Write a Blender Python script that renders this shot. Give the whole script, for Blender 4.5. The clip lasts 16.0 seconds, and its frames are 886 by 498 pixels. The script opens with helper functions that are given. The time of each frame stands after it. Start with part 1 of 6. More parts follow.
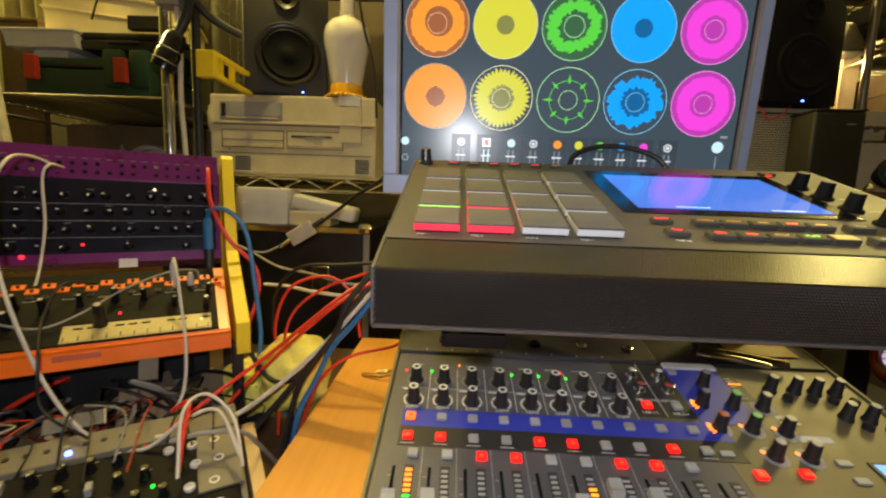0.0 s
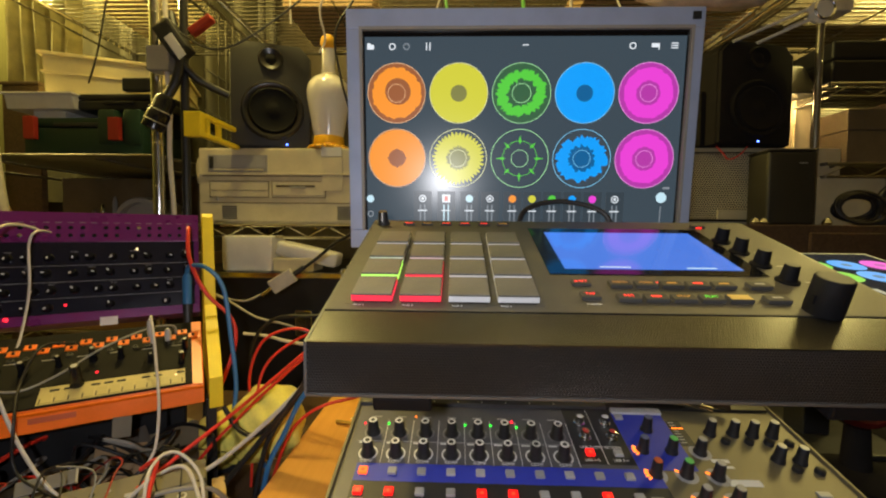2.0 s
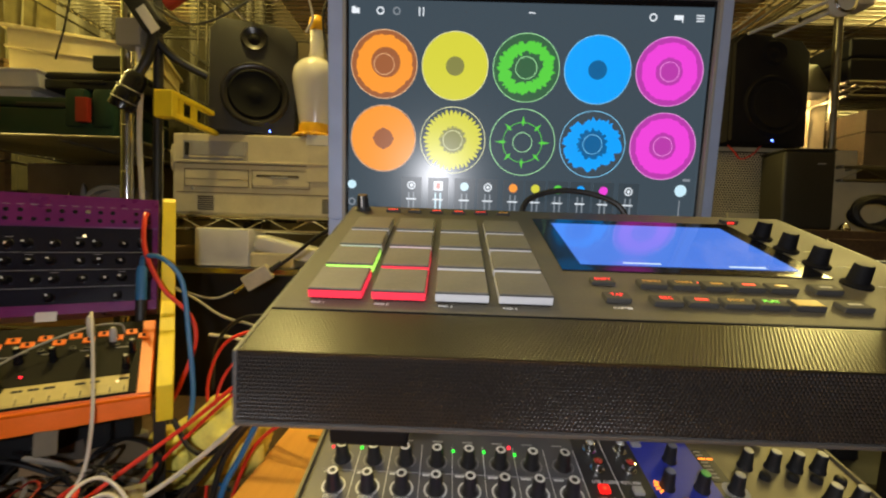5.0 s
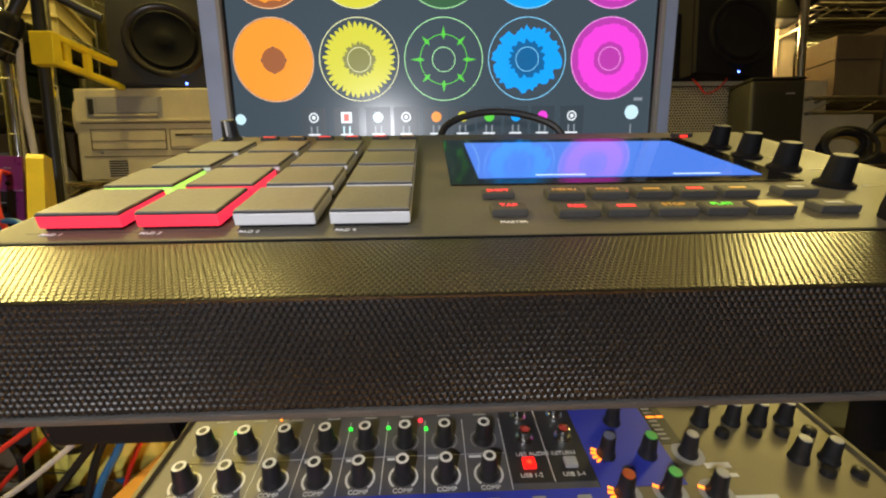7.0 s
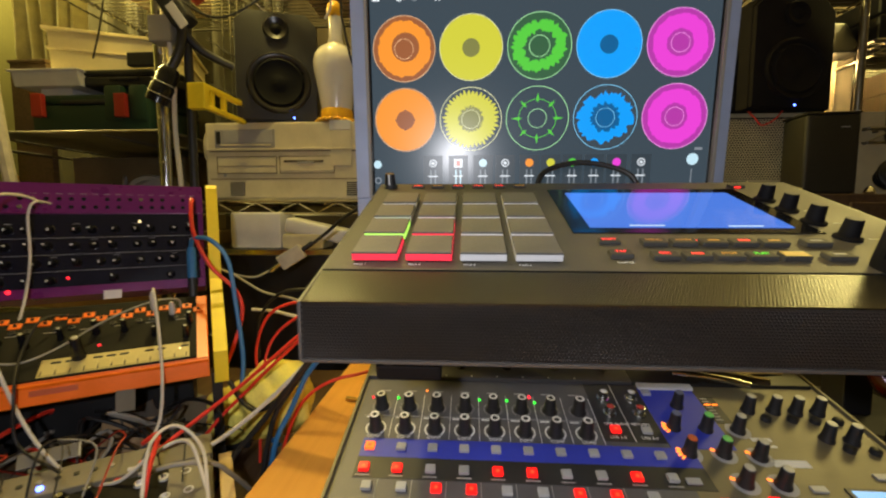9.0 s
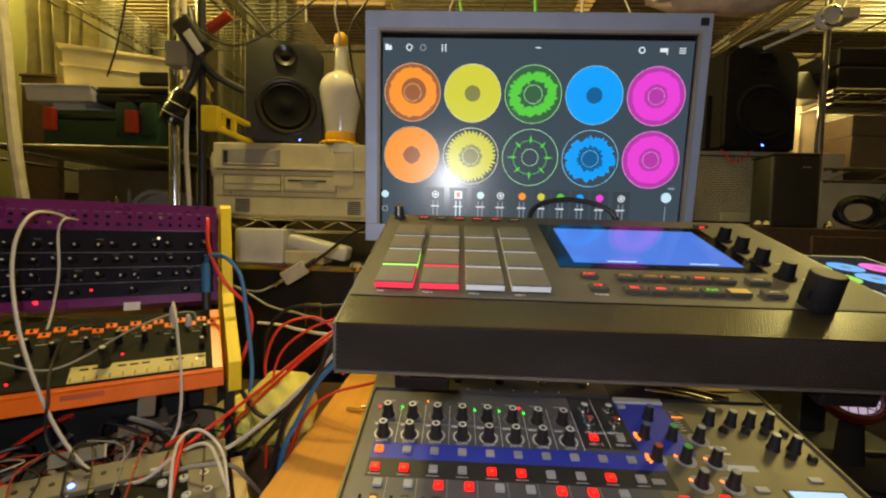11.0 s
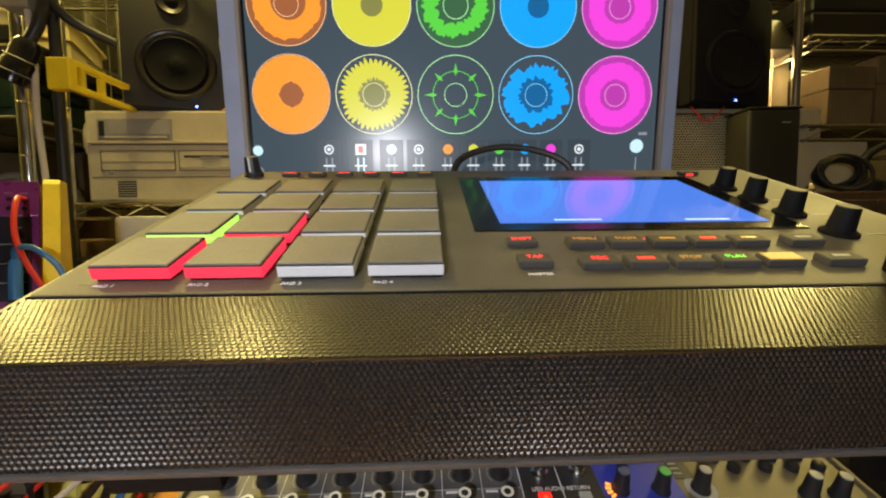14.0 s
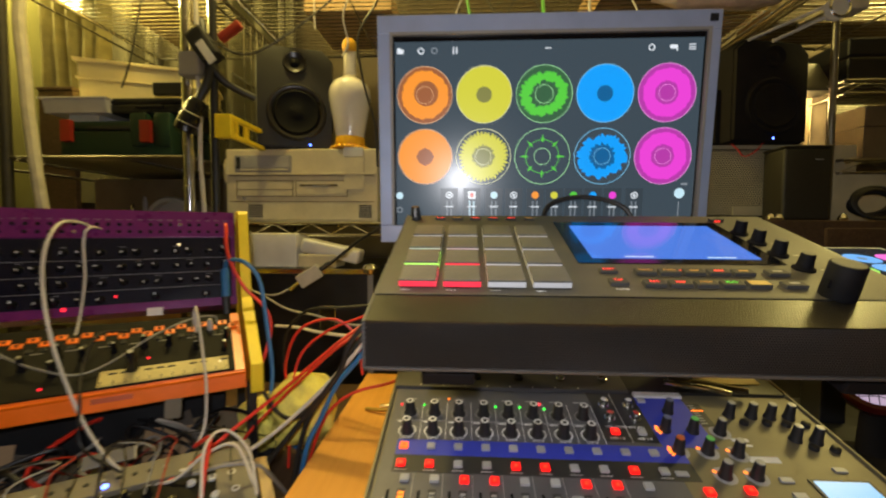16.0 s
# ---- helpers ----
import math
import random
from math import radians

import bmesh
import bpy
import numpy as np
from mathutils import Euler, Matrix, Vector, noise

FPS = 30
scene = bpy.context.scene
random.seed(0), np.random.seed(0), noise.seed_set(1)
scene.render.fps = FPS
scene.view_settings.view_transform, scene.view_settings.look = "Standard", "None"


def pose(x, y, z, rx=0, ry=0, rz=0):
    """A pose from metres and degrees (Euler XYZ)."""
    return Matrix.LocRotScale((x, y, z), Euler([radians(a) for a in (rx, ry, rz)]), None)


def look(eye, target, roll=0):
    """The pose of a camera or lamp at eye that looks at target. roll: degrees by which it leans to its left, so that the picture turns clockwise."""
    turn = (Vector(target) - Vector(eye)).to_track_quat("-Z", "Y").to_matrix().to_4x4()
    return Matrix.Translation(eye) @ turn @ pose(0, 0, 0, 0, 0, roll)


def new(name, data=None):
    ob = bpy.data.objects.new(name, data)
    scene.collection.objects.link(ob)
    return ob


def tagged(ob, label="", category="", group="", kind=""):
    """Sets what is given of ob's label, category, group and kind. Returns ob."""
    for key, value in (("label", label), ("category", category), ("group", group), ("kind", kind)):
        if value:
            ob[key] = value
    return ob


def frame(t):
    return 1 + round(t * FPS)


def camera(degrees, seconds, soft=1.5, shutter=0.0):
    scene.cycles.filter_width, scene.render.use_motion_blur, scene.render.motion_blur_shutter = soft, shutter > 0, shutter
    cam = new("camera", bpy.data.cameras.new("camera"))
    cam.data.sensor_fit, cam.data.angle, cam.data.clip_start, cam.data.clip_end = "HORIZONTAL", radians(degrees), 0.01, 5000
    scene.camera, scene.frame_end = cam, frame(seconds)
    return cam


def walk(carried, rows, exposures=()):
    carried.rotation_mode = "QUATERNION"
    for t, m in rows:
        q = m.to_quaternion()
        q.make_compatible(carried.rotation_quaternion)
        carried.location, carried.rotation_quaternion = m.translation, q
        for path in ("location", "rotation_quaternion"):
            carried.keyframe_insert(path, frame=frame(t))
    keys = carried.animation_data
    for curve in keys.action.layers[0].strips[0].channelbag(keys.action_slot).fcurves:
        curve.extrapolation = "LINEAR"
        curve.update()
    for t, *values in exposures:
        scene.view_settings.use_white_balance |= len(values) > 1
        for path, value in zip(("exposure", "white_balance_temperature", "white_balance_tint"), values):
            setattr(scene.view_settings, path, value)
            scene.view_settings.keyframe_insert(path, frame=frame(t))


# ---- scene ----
cam = camera(94.0, 16.0, soft=2.1, shutter=0.5)
PATH = [
    (0, (0.028, -0.277, 1.022), (-0.028, 1.708, 0.786), 2.1),
    (0.5, (0.062, -0.263, 1.029), (0.065, 1.728, 0.84), 1.7),
    (1, (0.092, -0.258, 1.048), (0.151, 1.737, 0.93), 1.4),
    (1.5, (0.081, -0.277, 1.055), (0.057, 1.72, 0.951), 0.7),
    (2, (0.077, -0.304, 1.055), (0.019, 1.693, 0.961), 0.5),
    (2.5, (0.08, -0.302, 1.05), (0.011, 1.693, 0.921), 0.7),
    (3, (0.069, -0.282, 1.046), (-0.035, 1.71, 0.9), 1.2),
    (3.2, (0.058, -0.28, 1.046), (-0.069, 1.711, 0.901), 1.4),
    (5.3, (0.092, -0.208, 1.037), (0.095, 1.791, 0.965), 1.7),
    (5.5, (0.107, -0.187, 1.027), (0.131, 1.81, 0.921), 1.5),
    (6, (0.125, -0.167, 1.016), (0.188, 1.827, 0.866), 0.8),
    (6.5, (0.138, -0.162, 1.01), (0.2, 1.828, 0.822), -0.1),
    (7, (0.147, -0.161, 1.008), (0.21, 1.827, 0.796), -0.9),
    (7.5, (0.154, -0.158, 1.006), (0.197, 1.829, 0.784), -1.3),
    (8, (0.159, -0.162, 1.008), (0.174, 1.827, 0.795), -1.1),
    (8.5, (0.121, -0.205, 1.026), (0.05, 1.786, 0.858), -0.5),
    (8.7, (0.087, -0.237, 1.029), (-0.031, 1.752, 0.855), -0.2),
    (10.8, (0.063, -0.332, 1.053), (-0.028, 1.664, 0.951), 1.6),
    (11, (0.065, -0.326, 1.05), (-0.004, 1.67, 0.948), 1.6),
    (11.5, (0.058, -0.296, 1.046), (0.036, 1.701, 0.947), 1.7),
    (12, (0.091, -0.236, 1.045), (0.075, 1.76, 0.924), 1.5),
    (12.5, (0.12, -0.176, 1.023), (0.139, 1.818, 0.88), 1.1),
    (13, (0.128, -0.169, 1.027), (0.193, 1.825, 0.896), 0.5),
    (13.5, (0.128, -0.172, 1.027), (0.193, 1.822, 0.889), -0.1),
    (14, (0.133, -0.168, 1.024), (0.209, 1.826, 0.882), -0.5),
    (14.5, (0.142, -0.164, 1.021), (0.219, 1.829, 0.87), -0.6),
    (15, (0.146, -0.169, 1.022), (0.203, 1.824, 0.86), -0.4),
    (15.5, (0.096, -0.247, 1.041), (0.085, 1.748, 0.904), -0.0),
    (16, (0.053, -0.334, 1.048), (-0.048, 1.662, 0.953), 0.3),
]
EXPOSURE = [(0, 0.48), (0.25, 0.44), (0.6, 0.31), (3.2, 0.29), (5.5, 0.42), (6.5, 0.52), (8.0, 0.52), (8.7, 0.34), (10.8, 0.29), (11.5, 0.29), (12.7, 0.48), (15.0, 0.50), (15.6, 0.33), (16, 0.30)]
walk(cam, [(t, look(eye, target, roll)) for t, eye, target, roll in PATH], EXPOSURE)

# ---- light ----
world = bpy.data.worlds.new("room_world")
world.use_nodes = True
world.node_tree.nodes["Background"].inputs[0].default_value = (1.0, 0.72, 0.35, 1)
world.node_tree.nodes["Background"].inputs[1].default_value = 0.060
scene.world = world
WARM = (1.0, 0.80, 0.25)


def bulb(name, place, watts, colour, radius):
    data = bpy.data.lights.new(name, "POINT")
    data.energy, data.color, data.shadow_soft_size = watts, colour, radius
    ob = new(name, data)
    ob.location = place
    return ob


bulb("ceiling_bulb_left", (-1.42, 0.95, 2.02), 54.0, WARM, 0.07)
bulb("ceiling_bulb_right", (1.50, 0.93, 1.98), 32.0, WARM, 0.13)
# Unseen warm fill, added to brighten the synthesizers, desk and sampler corner.
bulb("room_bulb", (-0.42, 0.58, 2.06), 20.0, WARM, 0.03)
bulb("small_white_torch", (0.040, -0.362, 1.090), 5.3, (0.95, 0.95, 1.0), 0.012)

# ---- materials ----


def surface(name, colour, rough=0.5, metal=0.0, grain=0.12, scale=260.0, stain=0.15, bump=0.15, coat=0.0, vary=0.0, wear=0.12):
    """A painted, moulded or metal surface with fine grain, larger stains and a little relief."""
    m = bpy.data.materials.new(name)
    m.use_nodes = True
    nt = m.node_tree
    b = nt.nodes["Principled BSDF"]
    tc = nt.nodes.new("ShaderNodeTexCoord")
    fine = nt.nodes.new("ShaderNodeTexNoise")
    fine.inputs["Scale"].default_value, fine.inputs["Detail"].default_value = scale, 3
    broad = nt.nodes.new("ShaderNodeTexNoise")
    broad.inputs["Scale"].default_value, broad.inputs["Detail"].default_value = scale / 14, 4
    for n in (fine, broad):
        nt.links.new(tc.outputs["Object"], n.inputs["Vector"])
    r1 = nt.nodes.new("ShaderNodeMapRange")
    r1.inputs[3].default_value, r1.inputs[4].default_value = 1 - grain, 1 + grain
    r2 = nt.nodes.new("ShaderNodeMapRange")
    r2.inputs[1].default_value, r2.inputs[2].default_value = 0.3, 0.7
    r2.inputs[3].default_value, r2.inputs[4].default_value = 1 - stain, 1 + stain * 0.4
    nt.links.new(fine.outputs["Fac"], r1.inputs[0])
    nt.links.new(broad.outputs["Fac"], r2.inputs[0])
    mul = nt.nodes.new("ShaderNodeMath")
    mul.operation = "MULTIPLY"
    nt.links.new(r1.outputs[0], mul.inputs[0])
    nt.links.new(r2.outputs[0], mul.inputs[1])
    last = mul.outputs[0]
    if vary:
        info = nt.nodes.new("ShaderNodeObjectInfo")
        r3 = nt.nodes.new("ShaderNodeMapRange")
        r3.inputs[3].default_value, r3.inputs[4].default_value = 1 - vary, 1 + vary
        nt.links.new(info.outputs["Random"], r3.inputs[0])
        m2 = nt.nodes.new("ShaderNodeMath")
        m2.operation = "MULTIPLY"
        nt.links.new(last, m2.inputs[0])
        nt.links.new(r3.outputs[0], m2.inputs[1])
        last = m2.outputs[0]
    mix = nt.nodes.new("ShaderNodeMix")
    mix.data_type, mix.blend_type = "RGBA", "MULTIPLY"
    mix.inputs[0].default_value = 1.0
    mix.inputs[6].default_value = (*colour, 1)
    nt.links.new(last, mix.inputs[7])
    nt.links.new(mix.outputs[2], b.inputs["Base Color"])
    rr = nt.nodes.new("ShaderNodeMapRange")
    rr.inputs[3].default_value, rr.inputs[4].default_value = max(0.03, rough - wear), min(1, rough + wear)
    nt.links.new(broad.outputs["Fac"], rr.inputs[0])
    nt.links.new(rr.outputs[0], b.inputs["Roughness"])
    b.inputs["Metallic"].default_value = metal
    b.inputs["Coat Weight"].default_value = coat
    if bump:
        bp = nt.nodes.new("ShaderNodeBump")
        bp.inputs["Strength"].default_value, bp.inputs["Distance"].default_value = bump, 0.0006
        nt.links.new(fine.outputs["Fac"], bp.inputs["Height"])
        nt.links.new(bp.outputs[0], b.inputs["Normal"])
    return m


def dusty(m, amount=0.35, size=900.0, reach=0.16):
    """Lays scattered pale specks of dust over a surface."""
    nt = m.node_tree
    b = nt.nodes["Principled BSDF"]
    old = b.inputs["Base Color"].links[0].from_socket
    tc = nt.nodes.new("ShaderNodeTexCoord")
    cell = nt.nodes.new("ShaderNodeTexVoronoi")
    cell.inputs["Scale"].default_value = size
    patch = nt.nodes.new("ShaderNodeTexNoise")
    patch.inputs["Scale"].default_value, patch.inputs["Detail"].default_value = 45.0, 3
    for n in (cell, patch):
        nt.links.new(tc.outputs["Object"], n.inputs["Vector"])
    speck = nt.nodes.new("ShaderNodeMapRange")
    speck.inputs[1].default_value, speck.inputs[2].default_value = reach * 0.6, reach
    speck.inputs[3].default_value, speck.inputs[4].default_value = amount, 0.0
    where = nt.nodes.new("ShaderNodeMapRange")
    where.inputs[1].default_value, where.inputs[2].default_value = 0.48, 0.70
    nt.links.new(cell.outputs["Distance"], speck.inputs[0])
    nt.links.new(patch.outputs["Fac"], where.inputs[0])
    both = nt.nodes.new("ShaderNodeMath")
    both.operation = "MULTIPLY"
    nt.links.new(speck.outputs[0], both.inputs[0])
    nt.links.new(where.outputs[0], both.inputs[1])
    mix = nt.nodes.new("ShaderNodeMix")
    mix.data_type = "RGBA"
    mix.inputs[7].default_value = (0.55, 0.52, 0.46, 1)
    nt.links.new(both.outputs[0], mix.inputs[0])
    nt.links.new(old, mix.inputs[6])
    nt.links.new(mix.outputs[2], b.inputs["Base Color"])


def lit(name, colour, strength, base=(0.02, 0.02, 0.02), rough=0.3):
    m = bpy.data.materials.new(name)
    m.use_nodes = True
    b = m.node_tree.nodes["Principled BSDF"]
    b.inputs["Base Color"].default_value = (*base, 1)
    b.inputs["Roughness"].default_value = rough
    b.inputs["Emission Color"].default_value = (*colour, 1)
    b.inputs["Emission Strength"].default_value = strength
    return m


def wood(name, dark, light, scale=9.0, rough=0.45):
    m = surface(name, light, rough, 0, 0.06, 400, 0.1, 0.1)
    nt = m.node_tree
    b = nt.nodes["Principled BSDF"]
    tc = nt.nodes.new("ShaderNodeTexCoord")
    mp = nt.nodes.new("ShaderNodeMapping")
    mp.inputs["Scale"].default_value = (1.0, 0.06, 1.0)
    ns = nt.nodes.new("ShaderNodeTexNoise")
    ns.inputs["Scale"].default_value, ns.inputs["Detail"].default_value, ns.inputs["Distortion"].default_value = scale * 10, 5, 1.2
    ramp = nt.nodes.new("ShaderNodeValToRGB")
    ramp.color_ramp.elements[0].position, ramp.color_ramp.elements[0].color = 0.3, (*dark, 1)
    ramp.color_ramp.elements[1].position, ramp.color_ramp.elements[1].color = 0.7, (*light, 1)
    nt.links.new(tc.outputs["Object"], mp.inputs["Vector"])
    nt.links.new(mp.outputs[0], ns.inputs["Vector"])
    nt.links.new(ns.outputs["Fac"], ramp.inputs[0])
    nt.links.new(ramp.outputs[0], b.inputs["Base Color"])
    return m


M_DESK = wood("honey_wood", (0.74, 0.345, 0.055), (0.80, 0.39, 0.07))
M_DARKWOOD = wood("dark_wood", (0.065, 0.039, 0.022), (0.115, 0.069, 0.038))
M_BODY = surface("sampler_dark_paint", (0.055, 0.052, 0.05), 0.42, 0.0, 0.1, 500, 0.2, 0.08)
M_PLATE = surface("sampler_dusty_plate", (0.080, 0.072, 0.055), 0.58, 0.0, 0.14, 420, 0.28, 0.12)
M_GRILLE = surface("black_lacquered_steel", (0.0045, 0.0042, 0.0044), 0.30, 0.0, 0.1, 600, 0.05, 0.0, wear=0.03)
M_GRILLE.node_tree.nodes["Principled BSDF"].inputs["Specular IOR Level"].default_value = 0.72
M_BLACK = surface("black_plastic", (0.016, 0.016, 0.017), 0.45, 0.0, 0.15, 300, 0.2, 0.1)
# Near-black colour for the shade inside seams, slots, vents and holes.
M_VOID = surface("hollow_shade", (0.006, 0.006, 0.006), 0.9, 0, 0.1, 100, 0.1, 0)
M_PADTOP = surface("grey_rubber", (0.122, 0.115, 0.106), 0.52, 0, 0.14, 480, 0.25, 0.3, vary=0.08)
M_PADSIDE = surface("dark_rubber_edge", (0.03, 0.028, 0.027), 0.6, 0, 0.1, 300, 0.1, 0.2)
M_PADCLEAR = surface("milky_clear_plastic", (0.55, 0.55, 0.56), 0.35, 0, 0.05, 300, 0.1, 0.05)
M_PADRED = lit("red_lit_plastic", (1.0, 0.03, 0.08), 0.75, (0.4, 0.02, 0.02))
M_PADGREEN = lit("lime_lit_plastic", (0.42, 1.0, 0.12), 0.85, (0.2, 0.4, 0.1))
M_REDTXT = lit("red_lit_legend", (1.0, 0.03, 0.02), 1.6)
M_AMBER = lit("amber_lit_legend", (0.8, 0.36, 0.03), 0.55)
M_GREENTXT = lit("green_lit_legend", (0.08, 0.85, 0.03), 1.0)
M_KEYCAP = surface("charcoal_keycap", (0.042, 0.039, 0.035), 0.68, 0, 0.1, 400, 0.2, 0.15, vary=0.1)
M_CREAM = surface("cream_keycap", (0.58, 0.38, 0.08), 0.5, 0, 0.06, 300, 0.1, 0.1)
M_WHITEINK = surface("white_ink", (0.72, 0.71, 0.68), 0.6, 0, 0.05, 400, 0.1, 0)
M_GREYINK = surface("grey_ink", (0.35, 0.34, 0.33), 0.6, 0, 0.05, 400, 0.1, 0)
M_CHROME = surface("chrome", (0.78, 0.77, 0.75), 0.16, 1.0, 0.04, 300, 0.1, 0.0)
M_SILVER = surface("silver_painted_bezel", (0.37, 0.43, 0.59), 0.42, 0.2, 0.05, 500, 0.08, 0.04)
M_MIXPANEL = surface("gunmetal_panel", (0.112, 0.107, 0.113), 0.45, 0.2, 0.08, 500, 0.15, 0.05)
M_MIXSIDE = surface("silver_panel", (0.172, 0.144, 0.078), 0.48, 0.1, 0.06, 500, 0.12, 0.05)
M_MIXBLACK = surface("black_panel", (0.03, 0.029, 0.028), 0.45, 0, 0.08, 500, 0.15, 0.05)
M_BLUE = surface("blue_printed_panel", (0.035, 0.05, 0.42), 0.45, 0, 0.06, 400, 0.1, 0.03)
M_BTN = surface("grey_translucent_button", (0.36, 0.36, 0.37), 0.4, 0, 0.05, 400, 0.1, 0.1, vary=0.15)
M_BTNRED = lit("red_lit_button", (1.0, 0.008, 0.006), 1.6, (0.16, 0.008, 0.008))
M_BTNRED_CORE = lit("red_lit_button_core", (1.0, 0.05, 0.012), 1.7)
M_BTNORANGE = lit("orange_lit_button", (1.0, 0.11, 0.006), 1.9)
M_LEDGREEN = lit("green_led", (0.02, 1.0, 0.04), 1.6)
M_LEDRED = lit("red_led", (1.0, 0.015, 0.03), 2.2)
M_LEDAMBER = lit("amber_led", (1.0, 0.2, 0.01), 2.5)
M_LEDBLUE = lit("blue_led", (0.08, 0.16, 1.0), 9.0)
M_LEDWHITE = lit("warm_white_led", (1.0, 0.75, 0.35), 1.6)
M_LCD = lit("sky_blue_display", (0.10, 0.42, 0.92), 0.95)
M_CAPGREEN = surface("green_knob_cap", (0.10, 0.55, 0.12), 0.4)
M_CAPORANGE = surface("orange_knob_cap", (0.55, 0.10, 0.03), 0.4)
M_CAPBLUE = surface("slate_knob_cap", (0.10, 0.12, 0.22), 0.4)
M_CAPGREY = surface("grey_knob_cap", (0.34, 0.33, 0.31), 0.4)
M_REDJACK = surface("red_jack_insert", (0.55, 0.06, 0.04), 0.4)
M_PURPLE = surface("purple_panel", (0.15, 0.013, 0.13), 0.30, 0.1, 0.06, 400, 0.12, 0.06)
M_NAVY = surface("midnight_panel", (0.007, 0.007, 0.018), 0.22, 0, 0.08, 400, 0.15, 0.05)
M_ORANGE = surface("orange_panel", (0.97, 0.175, 0.006), 0.34, 0, 0.06, 400, 0.12, 0.06)
M_YELLOW = surface("yellow_painted_panel", (0.92, 0.68, 0.02), 0.5, 0, 0.06, 300, 0.12, 0.08)
M_DARKPANEL = surface("dark_olive_panel", (0.010, 0.009, 0.007), 0.62, 0, 0.08, 400, 0.15, 0.05)
M_KEYS = surface("ivory_touch_keys", (0.56, 0.45, 0.16), 0.45, 0, 0.06, 300, 0.12, 0.05)
M_SMOKE = surface("grey_white_synth_plastic", (0.20, 0.175, 0.125), 0.5, 0, 0.08, 250, 0.2, 0.06)
M_GLOSSBLACK = surface("glossy_black_knob", (0.008, 0.008, 0.009), 0.22, 0, 0.1, 300, 0.1, 0.0)
M_DIALBLACK = surface("matte_black_dial", (0.004, 0.0037, 0.0045), 0.7, 0, 0.1, 300, 0.1, 0.1)
M_CREAMWOOD = surface("cream_painted_wood", (0.72, 0.50, 0.20), 0.5, 0, 0.08, 300, 0.15, 0.08)
# Cap colour, lighter than the knob bodies.
M_KNOBTOP = surface("lighter_knob_top", (0.06, 0.056, 0.05), 0.62)
M_WHITE = surface("white_plastic", (0.68, 0.66, 0.62), 0.45, 0, 0.05, 250, 0.12, 0.06)
M_BEIGE = surface("beige_computer_plastic", (0.60, 0.53, 0.34), 0.55, 0, 0.06, 300, 0.14, 0.1)
M_BEIGEDARK = surface("beige_drive_door", (0.30, 0.29, 0.27), 0.45, 0, 0.06, 300, 0.12, 0.05)
M_PORCELAIN = surface("white_porcelain", (0.78, 0.74, 0.66), 0.18, 0, 0.03, 60, 0.06, 0.0, coat=0.5)
M_EGG = surface("ochre_glaze", (0.80, 0.42, 0.02), 0.3, 0, 0.08, 60, 0.12, 0.0)
M_SPEAKER = surface("speaker_charcoal", (0.019, 0.0175, 0.015), 0.6, 0, 0.12, 350, 0.2, 0.2)
M_CONE = surface("speaker_cone", (0.004, 0.0037, 0.0034), 0.7, 0, 0.1, 200, 0.15, 0.1)
M_SPEAKRING = surface("dark_satin_trim", (0.022, 0.019, 0.015), 0.30, 0.0, 0.05, 200, 0.1, 0.0)
M_RING = surface("bronze_trim_ring", (0.22, 0.18, 0.12), 0.28, 0.7, 0.05, 200, 0.1, 0.0)
M_GREENBOX = surface("green_toolbox_plastic", (0.006, 0.030, 0.016), 0.5, 0, 0.1, 200, 0.2, 0.1)
M_REDLATCH = surface("red_latch_plastic", (0.33, 0.024, 0.012), 0.45, 0, 0.08, 200, 0.12, 0.05)
M_BIN = surface("frosted_storage_plastic", (0.82, 0.70, 0.36), 0.4, 0, 0.05, 100, 0.14, 0.05)
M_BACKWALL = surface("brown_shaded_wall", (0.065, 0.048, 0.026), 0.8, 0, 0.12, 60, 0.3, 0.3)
M_LEFTWALL = surface("olive_wall_paint", (0.085, 0.080, 0.022), 0.75, 0, 0.08, 80, 0.2, 0.2)
M_CEIL = surface("ceiling_paint", (0.62, 0.55, 0.38), 0.8, 0, 0.06, 60, 0.12, 0.1)
M_BLACKCLOTH = surface("black_felt", (0.014, 0.012, 0.011), 0.95, 0, 0.2, 300, 0.3, 0.3)
M_DULLCHROME = surface("dull_chrome", (0.34, 0.32, 0.28), 0.38, 1.0, 0.08, 300, 0.2, 0.0)
# Darker copy of the chrome, holding the shade on rear and far-left metal.
M_SHADESTEEL = surface("shade_dark_steel", (0.045, 0.040, 0.030), 0.55, 0.5, 0.1, 300, 0.2, 0.0)
M_FLOOR = wood("floor_boards", (0.12, 0.07, 0.04), (0.20, 0.12, 0.07), 3.0, 0.5)
M_CARD = surface("brown_cardboard", (0.36, 0.23, 0.11), 0.75, 0, 0.1, 200, 0.2, 0.2)
M_BAGBROWN = surface("dark_brown_paper", (0.07, 0.05, 0.03), 0.7, 0, 0.12, 160, 0.3, 0.2)
M_OLDCARD = surface("stained_dark_cardboard", (0.15, 0.11, 0.055), 0.75, 0, 0.12, 160, 0.3, 0.2)
M_FABRIC = surface("grey_cloth_strap", (0.55, 0.50, 0.38), 0.85, 0, 0.2, 500, 0.2, 0.5)
M_CLOTH = surface("yellow_cloth", (0.95, 0.82, 0.16), 0.8, 0, 0.12, 300, 0.2, 0.4)
M_CASE = surface("black_flight_case_laminate", (0.012, 0.012, 0.013), 0.4, 0, 0.12, 300, 0.2, 0.1)
M_W_CABLE = surface("white_cable_rubber", (0.62, 0.57, 0.50), 0.5, 0, 0.05, 200, 0.1, 0.05)
